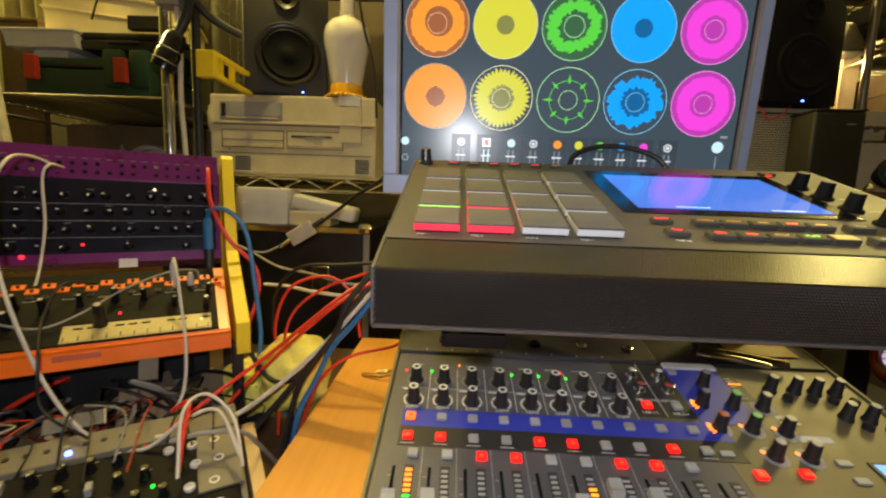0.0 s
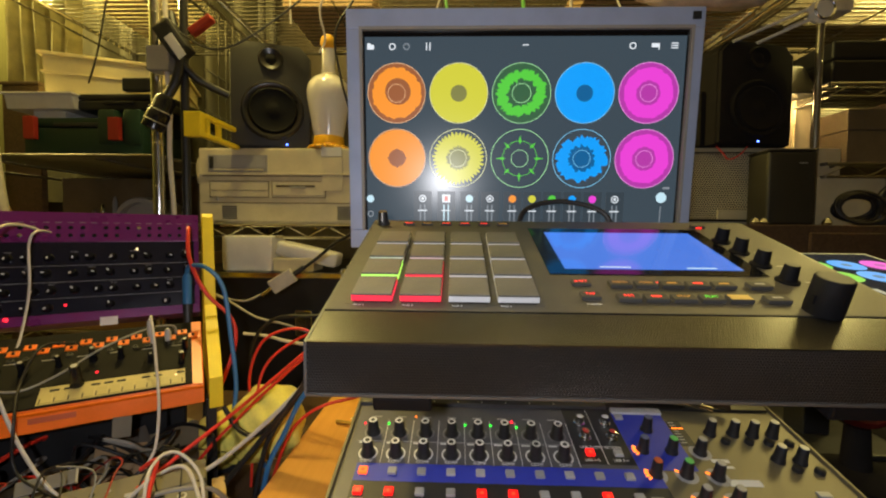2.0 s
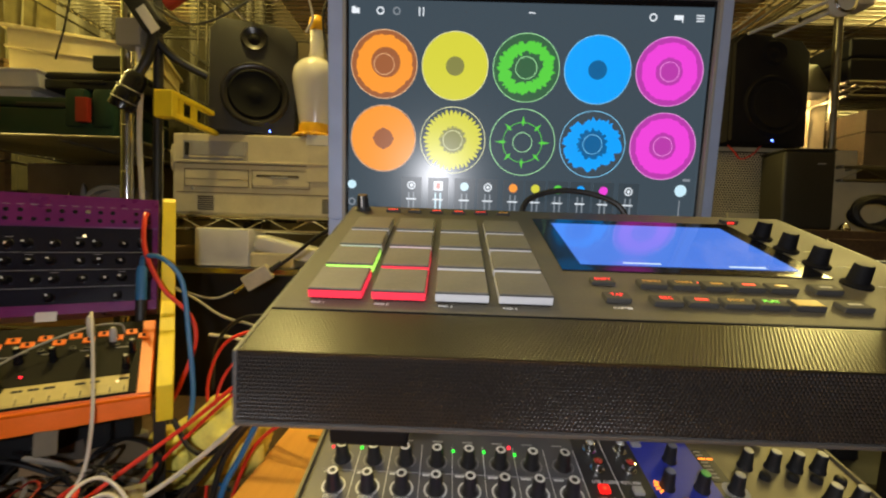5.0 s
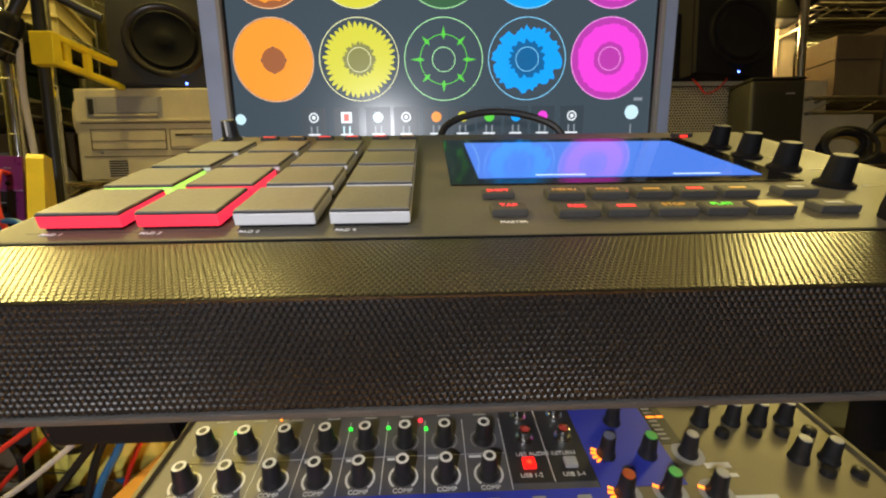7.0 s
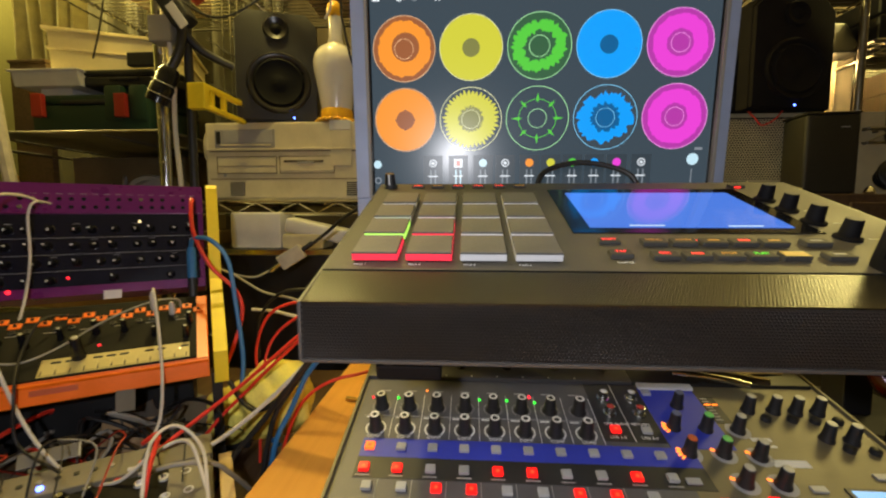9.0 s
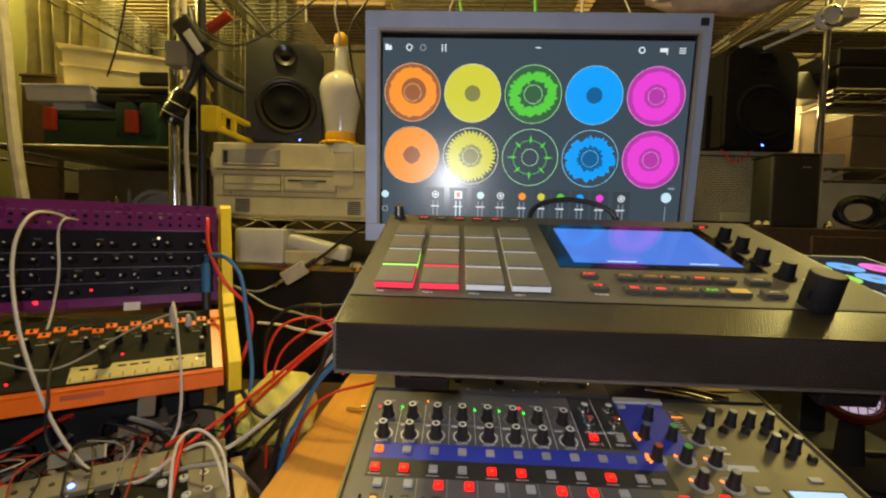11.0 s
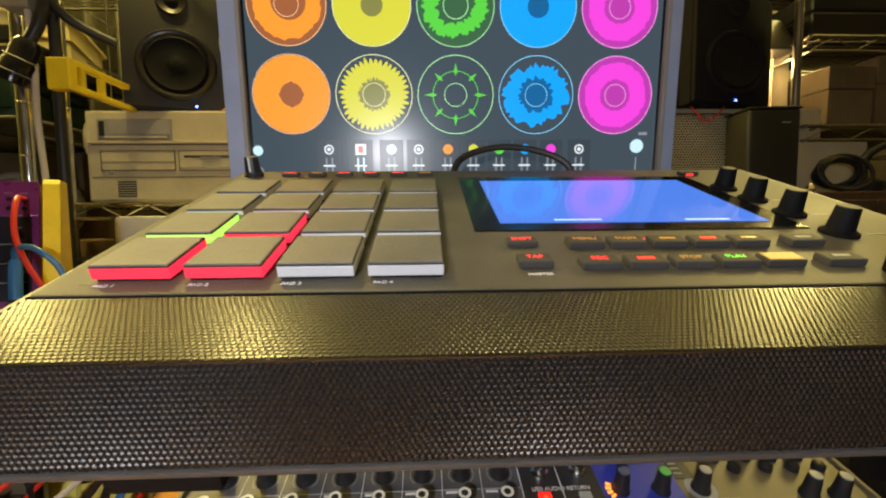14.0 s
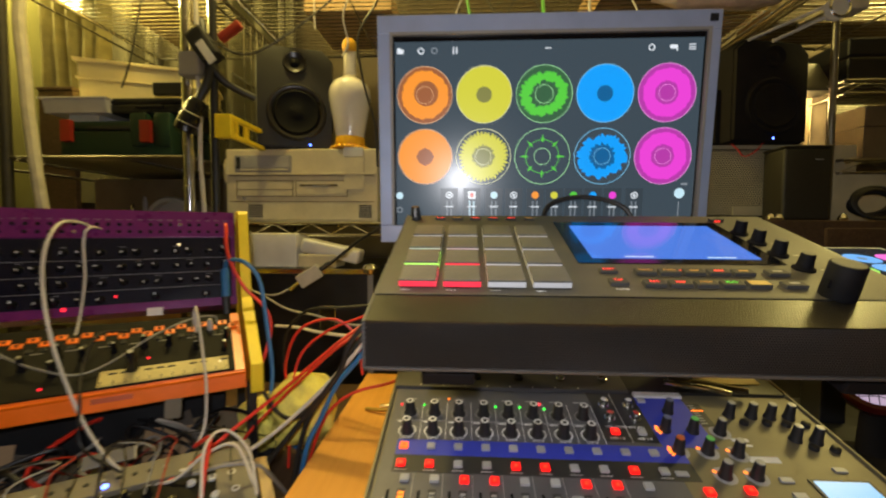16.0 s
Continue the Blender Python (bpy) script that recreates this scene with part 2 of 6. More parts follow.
M_R_CABLE = surface("red_cable_rubber", (0.75, 0.040, 0.020), 0.42, 0, 0.05, 200, 0.1, 0.05)
M_B_CABLE = surface("blue_cable_rubber", (0.03, 0.16, 0.38), 0.45, 0, 0.05, 200, 0.1, 0.05)
M_K_CABLE = surface("black_cable_rubber", (0.015, 0.014, 0.014), 0.5, 0, 0.1, 200, 0.1, 0.05)
M_G_CABLE = surface("grey_cable_rubber", (0.30, 0.28, 0.24), 0.5, 0, 0.05, 200, 0.1, 0.05)
M_PLUSH = surface("pale_patterned_cloth", (0.80, 0.62, 0.46), 0.9, 0, 0.2, 300, 0.3, 0.5)
M_SCREEN = lit("screen_dark_glass", (0.040, 0.058, 0.074), 1.0, (0.004, 0.004, 0.005), 0.24)
M_TOUCH = lit("blue_touch_screen", (0.066, 0.18, 0.66), 0.92, (0.004, 0.004, 0.006), 0.08)
M_GLASS = surface("black_glass", (0.006, 0.006, 0.007), 0.08, 0, 0.05, 100, 0.05, 0)
LOOP = [lit("loop_orange", (0.84, 0.27, 0.022), 0.95), lit("loop_yellow", (0.56, 0.54, 0.035), 0.95), lit("loop_green", (0.085, 0.56, 0.045), 0.9),
        lit("loop_blue", (0.0, 0.30, 0.84), 0.95), lit("loop_magenta", (0.72, 0.045, 0.58), 0.95)]
LOOPDIM = [lit("loop_orange_dim", (0.30, 0.095, 0.03), 0.9), lit("loop_yellow_dim", (0.20, 0.20, 0.05), 0.9), lit("loop_green_dim", (0.030, 0.105, 0.045), 0.9),
           lit("loop_blue_dim", (0.0, 0.10, 0.27), 0.9), lit("loop_magenta_dim", (0.42, 0.035, 0.35), 0.9)]
LOOPLINE = [lit("pale_orange_line", (0.95, 0.55, 0.28), 0.9), lit("pale_yellow_line", (0.85, 0.85, 0.45), 0.9), lit("pale_green_line", (0.42, 0.88, 0.40), 0.9), lit("pale_blue_line", (0.22, 0.62, 0.95), 0.9), lit("pale_magenta_line", (0.95, 0.35, 0.85), 0.9)]
M_UIWHITE = lit("screen_white", (0.75, 0.80, 0.85), 0.9)
M_UIGREY = lit("screen_grey", (0.20, 0.23, 0.26), 0.9)
M_UIDARK = lit("screen_slate", (0.030, 0.045, 0.058), 0.9)
M_UIPALE = lit("screen_pale_blue", (0.52, 0.74, 0.84), 0.9)
M_UIRED = lit("screen_red", (0.75, 0.10, 0.06), 0.9)

# ---- mesh helpers ----


def part(name, bm, material, parent, label="", smooth=False, m=None):
    me = bpy.data.meshes.new(name)
    bmesh.ops.recalc_face_normals(bm, faces=bm.faces)
    bm.to_mesh(me)
    bm.free()
    me.materials.append(material)
    if smooth:
        me.shade_smooth()
        me.set_sharp_from_angle(angle=radians(38))
    ob = new(name, me)
    ob.parent = parent
    if m is not None:
        ob.matrix_basis = m
    return tagged(ob, label)


def again(ob, m, material=None, parent=None):
    """One more part on the same mesh, at the pose m under the same parent."""
    o = ob.copy()
    if material:
        o.data = ob.data.copy()
        o.data.materials.clear()
        o.data.materials.append(material)
    scene.collection.objects.link(o)
    o.parent = parent or ob.parent
    o.matrix_basis = m
    return o


def thing(name, m, label, category, group="", kind=""):
    ob = new(name)
    ob.empty_display_size = 0.05
    ob.matrix_basis = m
    return tagged(ob, label, category, group, kind)


def solo(name, bm, material, m, label, category, group="", kind="", smooth=False):
    return tagged(part(name, bm, material, None, label, smooth, m), label, category, group, kind)


def box(x0, x1, y0, y1, z0, z1, bevel=0.0, seg=2, bm=None, m=None):
    bm = bm or bmesh.new()
    t = Matrix.Translation(((x0 + x1) / 2, (y0 + y1) / 2, (z0 + z1) / 2)) @ Matrix.Diagonal((x1 - x0, y1 - y0, z1 - z0, 1))
    vs = bmesh.ops.create_cube(bm, size=1, matrix=(m @ t) if m else t)["verts"]
    if bevel:
        es = list({e for v in vs for e in v.link_edges})
        bmesh.ops.bevel(bm, geom=es, offset=bevel, segments=seg, affect="EDGES", profile=0.6)
    return bm


def prism(profile, x0, x1, bevel=0.0, bm=None):
    """A profile of (y, z) drawn out along x."""
    bm = bm or bmesh.new()
    a = [bm.verts.new((x0, y, z)) for y, z in profile]
    b = [bm.verts.new((x1, y, z)) for y, z in profile]
    fs = [bm.faces.new(a), bm.faces.new(b[::-1])]
    n = len(profile)
    fs += [bm.faces.new((a[i], b[i], b[(i + 1) % n], a[(i + 1) % n])) for i in range(n)]
    if bevel:
        es = list({e for f in fs for e in f.edges})
        bmesh.ops.bevel(bm, geom=es, offset=bevel, segments=2, affect="EDGES", profile=0.6)
    return bm


def lathe(profile, n=24, bm=None, m=None):
    """A profile of (radius, height) turned round z."""
    bm = bm or bmesh.new()
    rings = []
    for r, z in profile:
        if r < 1e-6:
            rings.append([bm.verts.new((0, 0, z))])
        else:
            rings.append([bm.verts.new((r * math.cos(2 * math.pi * i / n), r * math.sin(2 * math.pi * i / n), z)) for i in range(n)])
    for a, b in zip(rings, rings[1:]):
        for i in range(n):
            j = (i + 1) % n
            if len(a) == 1 and len(b) == 1:
                continue
            if len(a) == 1:
                bm.faces.new((a[0], b[i], b[j]))
            elif len(b) == 1:
                bm.faces.new((a[i], b[0], a[j]))
            else:
                bm.faces.new((a[i], b[i], b[j], a[j]))
    if m is not None:
        bmesh.ops.transform(bm, matrix=m, verts=[v for ring in rings for v in ring])
    return bm


def smooth_line(points, steps=7):
    p = [Vector(q) for q in points]
    p = [2 * p[0] - p[1]] + p + [2 * p[-1] - p[-2]]
    out = []
    for i in range(1, len(p) - 2):
        for k in range(steps):
            t = k / steps
            a, b, c, d = p[i - 1 : i + 3]
            out.append(0.5 * (2 * b + (c - a) * t + (2 * a - 5 * b + 4 * c - d) * t * t + (3 * b - a - 3 * c + d) * t**3))
    return out + [p[-2]]


def tube(points, r, n=8, steps=7, bm=None):
    bm = bm or bmesh.new()
    line = smooth_line(points, steps) if steps else [Vector(q) for q in points]
    side, rings = None, []
    for i, q in enumerate(line):
        ahead = (line[min(i + 1, len(line) - 1)] - line[max(i - 1, 0)]).normalized()
        side = ahead.orthogonal() if side is None else (side - ahead * side.dot(ahead))
        side.normalize()
        up = ahead.cross(side)
        rings.append([bm.verts.new(q + r * (math.cos(2 * math.pi * k / n) * side + math.sin(2 * math.pi * k / n) * up)) for k in range(n)])
    for a, b in zip(rings, rings[1:]):
        for k in range(n):
            bm.faces.new((a[k], a[(k + 1) % n], b[(k + 1) % n], b[k]))
    bm.faces.new(rings[0][::-1])
    bm.faces.new(rings[-1])
    return bm


def annulus(r0, r1, n=64, bm=None, at=(0, 0), h=0.0):
    """A flat ring in the xy plane; r0 and r1 may be functions of the turn."""
    bm = bm or bmesh.new()
    f0 = r0 if callable(r0) else (lambda a: r0)
    f1 = r1 if callable(r1) else (lambda a: r1)
    ang = [2 * math.pi * i / n for i in range(n)]
    inner = [bm.verts.new((at[0] + f0(a) * math.cos(a), at[1] + f0(a) * math.sin(a), h)) for a in ang]
    outer = [bm.verts.new((at[0] + f1(a) * math.cos(a), at[1] + f1(a) * math.sin(a), h)) for a in ang]
    for i in range(n):
        j = (i + 1) % n
        bm.faces.new((inner[i], outer[i], outer[j], inner[j]))
    return bm


def letters(text, size, m, material, parent, name="lettering", label=""):
    cu = bpy.data.curves.new(name, "FONT")
    cu.body, cu.size, cu.align_x, cu.align_y, cu.extrude = text, size, "CENTER", "CENTER", 0.00012
    tmp = new("tmp", cu)
    me = bpy.data.meshes.new_from_object(tmp.evaluated_get(bpy.context.evaluated_depsgraph_get()))
    bpy.data.objects.remove(tmp)
    me.name = name
    me.materials.clear()
    me.materials.append(material)
    ob = new(name, me)
    ob.parent = parent
    ob.matrix_basis = m
    return tagged(ob, label)


def at(x, y, z=0.0):
    return Matrix.Translation((x, y, z))


def cable(name, points, r, material, label):
    return solo(name, tube(points, r, 8, 7), material, Matrix.Identity(4), label, "cable", smooth=True)


# ---- room ----
def structure(name, bm, material, label):
    return solo(name, bm, material, Matrix.Identity(4), label, "room", kind="structure")


structure("floor", box(-1.7, 2.3, -2.2, 1.5, -0.05, 0.0), M_FLOOR, "dark wooden floor boards below the desk")
structure("ceiling", box(-1.7, 2.3, -2.2, 1.5, 2.4, 2.46), M_CEIL, "pale painted ceiling in warm lamp light")
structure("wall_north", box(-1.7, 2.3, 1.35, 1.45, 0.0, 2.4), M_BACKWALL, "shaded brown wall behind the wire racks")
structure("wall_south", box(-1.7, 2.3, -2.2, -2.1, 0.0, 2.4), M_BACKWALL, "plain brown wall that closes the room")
structure("wall_west", box(-1.7, -1.6, -2.1, 1.35, 0.0, 2.4), M_LEFTWALL, "olive yellow painted wall beside the racks")
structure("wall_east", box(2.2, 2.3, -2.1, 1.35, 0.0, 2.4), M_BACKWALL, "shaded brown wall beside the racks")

for m in (M_BLACKCLOTH, M_VOID, M_CONE, M_DARKPANEL, M_DIALBLACK):
    m.node_tree.nodes["Principled BSDF"].inputs["Specular IOR Level"].default_value = 0.15
for m in (M_PLATE, M_PADTOP, M_KEYCAP, M_BODY):
    dusty(m)
dusty(M_BLACK, 0.10, 600.0)

# ---- desk ----
desk = thing("desk", at(0, 0, 0), "honey-coloured wooden desk under the mixer", "desk")
part("desktop", box(-0.145, 0.455, -0.55, 0.50, 0.722, 0.75, 0.003), M_DESK, desk)
leg = part("leg", box(-0.025, 0.025, -0.025, 0.025, 0.0, 0.722, 0.003), M_DESK, desk, m=at(-0.09, -0.48))
for x, y in ((0.41, -0.48), (-0.09, 0.44), (0.41, 0.44)):
    again(leg, at(x, y))
side_table = thing("side_table", at(0, 0, 0), "dark low table under the stacked synthesizers", "table")
part("tabletop", box(-1.05, -0.165, -0.45, 0.62, 0.655, 0.68, 0.003), M_DARKWOOD, side_table)
leg = part("leg", box(-0.025, 0.025, -0.025, 0.025, 0.0, 0.655, 0.003), M_DARKWOOD, side_table, m=at(-1.0, -0.4))
for x, y in ((-0.21, -0.4), (-1.0, 0.57), (-0.21, 0.57)):
    again(leg, at(x, y))

dark_table = thing("low_dark_table", at(0, 0, 0), "low black table beside the wooden desk", "table")
part("tabletop", box(0.475, 1.30, -0.50, 0.58, 0.715, 0.74, 0.003), M_BLACKCLOTH, dark_table)
leg = part("leg", box(-0.02, 0.02, -0.02, 0.02, 0.0, 0.715, 0.003), M_CASE, dark_table, m=at(0.51, -0.45))
for x, y in ((1.26, -0.45), (0.51, 0.54), (1.26, 0.54)):
    again(leg, at(x, y))

# ---- sampler ----
TILT_S = 19.2
sampler = thing("sampler", pose(0, 0, 1.0, TILT_S), "dusty dark grey pad sampler with a lit touch screen", "sampler")
U0, U1 = -0.018, 0.408
part("body", prism([(-0.046, -0.0045), (-0.0100, -0.0040), (0.198, -0.0040), (0.201, -0.006), (0.201, -0.044), (-0.054, -0.0355), (-0.0578, -0.0325)], U0, U1, 0.0008), M_BODY, sampler, "dark painted housing")
part("top_plate", box(U0 + 0.001, U1 - 0.001, -0.0098, 0.1995, -0.0042, 0.0, 0.0008), M_PLATE, sampler, "dusty grey metal top plate")


def perforated(p0, across, along, width, height, pitch, rise, waist=0.31, cap=True):
    """A sheet of hexagonal cells, each pressed out (or, with a negative rise, in) at its middle."""
    p0, across, along = Vector(p0), Vector(across).normalized(), Vector(along).normalized()
    normal = across.cross(along)
    rows, cols = int(height / (pitch * 0.866)), int(width / pitch) - 1
    verts, faces = [], []
    ring = [(math.cos(math.pi / 6 + k * math.pi / 3), math.sin(math.pi / 6 + k * math.pi / 3)) for k in range(6)]
    for j in range(rows):
        for i in range(cols):
            c = p0 + across * (pitch * (i + 0.75 + 0.5 * (j % 2))) + along * (pitch * 0.866 * (j + 0.6))
            base = len(verts)
            verts += [c + (across * a + along * b) * (pitch * 0.577) for a, b in ring]
            verts += [c + (across * a + along * b) * (pitch * waist) + normal * rise for a, b in ring]
            faces += [(base + k, base + (k + 1) % 6, base + 6 + (k + 1) % 6, base + 6 + k) for k in range(6)]
            if cap:
                faces.append(tuple(base + 6 + k for k in range(6)))
    me = bpy.data.meshes.new("grille")
    me.from_pydata([tuple(v) for v in verts], [], faces)
    return me


for name, p0, along, h in (("front_grille", (U0, -0.0485, -0.0020), (0, -0.0112, -0.0302), 0.0322), ("top_grille", (U0, -0.0485, -0.0012), (0, 0.0385, 0.0004), 0.0385)):
    along = Vector(along)
    flip = name == "front_grille"
    if flip:
        p = Vector(p0) + along
        me = perforated(p, (1, 0, 0), -along, U1 - U0, h, 0.00205, 0.00037, 0.29)
    else:
        me = perforated(p0, (1, 0, 0), along, U1 - U0, h, 0.00205, 0.00020, 0.33)
    me.materials.append(M_GRILLE)
    g = new(name, me)
    g.parent = sampler
    tagged(g, "black pressed metal speaker grille")
part("grille_edge", box(U0, U1, -0.0488, -0.0476, -0.0034, -0.0014, 0.0003), M_GRILLE, sampler)
part("lower_edge", box(U0, U1, -0.0610, -0.0580, -0.0348, -0.0325, 0.0006), M_BODY, sampler)
for u in (0.030, 0.386):
    part("rubber_foot", lathe([(0, -0.010), (0.0095, -0.010), (0.0115, -0.007), (0.0115, 0.0), (0, 0.0)], 24), M_BLACK, sampler, "black rubber foot", True, at(u, -0.040, -0.0350))
part("seam", box(U0 + 0.001, U1 - 0.001, -0.0106, -0.0098, -0.004, -0.0002), M_VOID, sampler)
for x in (U0 - 0.0012, U1 - 0.0008):
    part("side_cheek", prism([(-0.0495, -0.0008), (0.2005, -0.0002), (0.2015, -0.044), (-0.054, -0.0358), (-0.0602, -0.0335)], x, x + 0.002, 0.0003), M_BODY, sampler)

PP, PW = 0.0363, 0.0308
pad_rim = {}
for mat, words in ((M_PADCLEAR, "milky translucent pad rim"), (M_PADRED, "red lit pad rim"), (M_PADGREEN, "lime lit pad rim")):
    pad_rim[mat.name] = (part("pad", box(0, PW, 0, PW, 0.0014, 0.0062, 0.0006), mat, sampler, words), words)
pad_side = pad_top = None
glow = {(0, 0): M_PADRED, (1, 0): M_PADRED, (0, 1): M_PADGREEN, (1, 1): M_PADRED}
used = set()
for j in range(4):
    for i in range(4):
        first, words = pad_rim[glow.get((i, j), M_PADCLEAR).name]
        m = at(i * PP, j * PP)
        if first in used:
            b0 = again(first, m)
        else:
            b0 = first
            b0.matrix_basis = m
            used.add(first)
        if pad_top is None:
            # Near-black foot draws the shadow line under the pad rim.
            pad_foot = part("pad_foot", box(0.0012, PW - 0.0012, 0.0012, PW - 0.0012, 0.0, 0.0016), M_VOID, b0)
            pad_side = part("pad_skirt", box(0.0001, PW - 0.0001, 0.0001, PW - 0.0001, 0.0062, 0.0070, 0.0002), M_PADSIDE, b0)
            pad_top = part("pad_face", box(0.0004, PW - 0.0004, 0.0004, PW - 0.0004, 0.0066, 0.0076, 0.0005), M_PADTOP, b0, "grey rubber pad face")
        else:
            again(pad_foot, Matrix.Identity(4), parent=b0)
            again(pad_side, Matrix.Identity(4), parent=b0)
            again(pad_top, Matrix.Identity(4), parent=b0)
for i in range(4):
    letters("PAD %d" % (i + 1), 0.0030, at(i * PP + 0.0062, -0.0030, 0.0002), M_WHITEINK, sampler)
for j in range(1, 4):
    for i in range(4):
        part("printed_mark", box(0, 0.008, 0, 0.0013, 0, 0.00015), M_GREYINK, sampler, m=at(i * PP + 0.002, j * PP - 0.0034, 0.0001))
part("pad_field", box(-0.004, 4 * PP - 0.002, -0.0016, 4 * PP - 0.002, -0.0006, 0.00012), M_PLATE, sampler)
screen_glass = part("screen_glass", box(0.158, 0.342, 0.053, 0.172, 0.0, 0.0008, 0.0003), M_GLASS, sampler, "glossy black screen surround")
part("touch_screen", box(0.1735, 0.327, 0.0635, 0.158, 0.0008, 0.0012), M_TOUCH, screen_glass, "bright blue lit touch display")
part("screen_bar", box(0.205, 0.232, 0.0665, 0.0685, 0.0012, 0.0013), M_UIPALE, screen_glass)
part("screen_bar", box(0.28, 0.306, 0.0655, 0.0675, 0.0012, 0.0013), M_UIPALE, screen_glass)


def key(u, v, w, d, legend, ink, mat=M_KEYCAP, h=0.0036):
    k = part("key", box(-w / 2, w / 2, -d / 2, d / 2, 0, h, 0.0008), M_KEYCAP, sampler, m=at(u, v))
    # The cream top holds the key's yellow light in its colour.
    if mat is not M_KEYCAP:
        part("key_top", box(-w / 2 + 0.0009, w / 2 - 0.0009, -d / 2 + 0.0009, d / 2 - 0.0009, h - 0.0004, h + 0.0003, 0.0002), mat, k, "cream key top with yellow light in its colour")
    if legend:
        letters(legend, 0.0042, at(0, 0.0004, h + 0.0001), ink, k)
    elif ink:
        part("legend_bar", box(-w * 0.22, w * 0.22, -0.001, 0.001, h, h + 0.0002), ink, k)
    return k


for n, (legend, ink) in enumerate((("MENU", M_AMBER), ("MAIN", M_AMBER), ("", M_AMBER), ("", M_REDTXT), ("", M_AMBER))):
    key(0.2095 + 0.0204 * n, 0.0325, 0.0172, 0.0090, legend, ink)
for n, (legend, ink, mat) in enumerate((("REC", M_REDTXT, M_KEYCAP), ("", M_REDTXT, M_KEYCAP), ("STOP", M_AMBER, M_KEYCAP), ("PLAY", M_GREENTXT, M_KEYCAP), ("", None, M_CREAM))):
    key(0.2080 + 0.0204 * n, 0.0098, 0.0172, 0.0090, legend, ink, mat)
key(0.1790, 0.0345, 0.0150, 0.0070, "SHIFT", M_REDTXT, h=0.003)
key(0.1800, 0.0120, 0.0150, 0.0090, "TAP", M_REDTXT)
letters("MASTER", 0.0030, at(0.1805, 0.0022, 0.0002), M_WHITEINK, sampler)
part("lit_mark", box(0.226, 0.246, 0.0395, 0.0410, 0, 0.0002), M_REDTXT, sampler)
key(0.3190, 0.0325, 0.0172, 0.0090, "", M_GREYINK)
key(0.3172, 0.0100, 0.0172, 0.0090, "", M_GREYINK)


def knob_bm(r, h, top, skirt=1.25):
    bm = lathe([(0, 0), (r * skirt, 0), (r * skirt, h * 0.10), (r * 1.02, h * 0.20), (r, h * 0.24), (top, h * 0.93), (top * 0.92, h), (0, h)], 28)
    return bm


qk = part("encoder_knob", knob_bm(0.0062, 0.0150, 0.0054, skirt=1.40), M_DIALBLACK, sampler, smooth=True, m=at(0.3500, 0.1365))
part("knob_cap", lathe([(0.0047, 0.0149), (0.0047, 0.0153), (0, 0.0154)], 24), M_KNOBTOP, qk)
for v in (0.1078, 0.0775, 0.0450):
    q = again(qk, at(0.3505, v))
    again(qk.children[0], Matrix.Identity(4), parent=q)
for v in (0.135, 0.1065, 0.076, 0.0435):
    part("printed_mark", box(0.364, 0.374, v - 0.0007, v + 0.0007, 0, 0.00015), M_GREYINK, sampler)
dial = part("data_dial", lathe([(0, 0), (0.0116, 0), (0.0119, 0.0040), (0.0117, 0.0120), (0.0115, 0.0262), (0.0108, 0.0272), (0, 0.0272)], 32), M_DIALBLACK, sampler, "large black data dial", smooth=True, m=at(0.3390, -0.0045))
for a in (radians(8), radians(188)):
    part("grip_tab", box(-0.0018, 0.0018, 0.0, 0.0016, 0.0085, 0.0150, 0.0005), M_DIALBLACK, dial, m=Matrix.Rotation(a - math.pi / 2, 4, "Z") @ at(0, 0.0113))
part("dial_cap", lathe([(0.0100, 0.0271), (0.0100, 0.0276), (0, 0.0277)], 28), M_KNOBTOP, dial)
for u, ink in ((0.0240, M_REDTXT), (0.0450, M_AMBER), (0.0665, M_REDTXT), (0.0880, M_REDTXT), (0.1100, M_REDTXT), (0.1315, M_AMBER)):
    k = part("small_key", box(-0.0065, 0.0065, -0.0028, 0.0028, 0, 0.0026, 0.0006), M_KEYCAP, sampler, m=at(u, 0.1835))
    part("legend_bar", box(-0.0045, 0.0045, -0.0020, -0.0006, 0.0026, 0.0028), ink, k)
k = part("small_key", box(-0.0075, 0.0075, -0.003, 0.003, 0, 0.003, 0.0006), M_KEYCAP, sampler, m=at(0.349, 0.180))
part("legend_bar", box(-0.003, 0.003, -0.0036, -0.0031, 0.0003, 0.0018), M_REDTXT, k)
vk = part("volume_knob", knob_bm(0.0062, 0.0150, 0.0052), M_BLACK, sampler, smooth=True, m=at(-0.0065, 0.1860))
part("pointer", box(-0.0006, 0.0006, -0.0062, -0.0052, 0.004, 0.0152), M_WHITEINK, vk)

stand = thing("device_stand", at(0, 0, 0), "black steel stand that carries the sampler above the mixer", "stand")
for u in (0.042, 0.345):
    arm = part("support_arm", box(-0.02, 0.02, -0.050, 0.195, -0.056, -0.0445, 0.002), M_DIALBLACK, stand, m=pose(0, 0, 1.0, TILT_S) @ at(u, 0, 0))
    part("upright", box(u - 0.02, u + 0.02, 0.185, 0.200, 0.75, 0.99, 0.002), M_BLACK, stand)
    part("foot", box(u - 0.02, u + 0.02, 0.175, 0.33, 0.75, 0.76, 0.002), M_BLACK, stand)

# ---- monitor ----
monitor = thing("computer_monitor", pose(0.163, 0.2719, 1.1635, 90 + 4.8), "silver-framed computer monitor that shows coloured loop dials", "monitor")
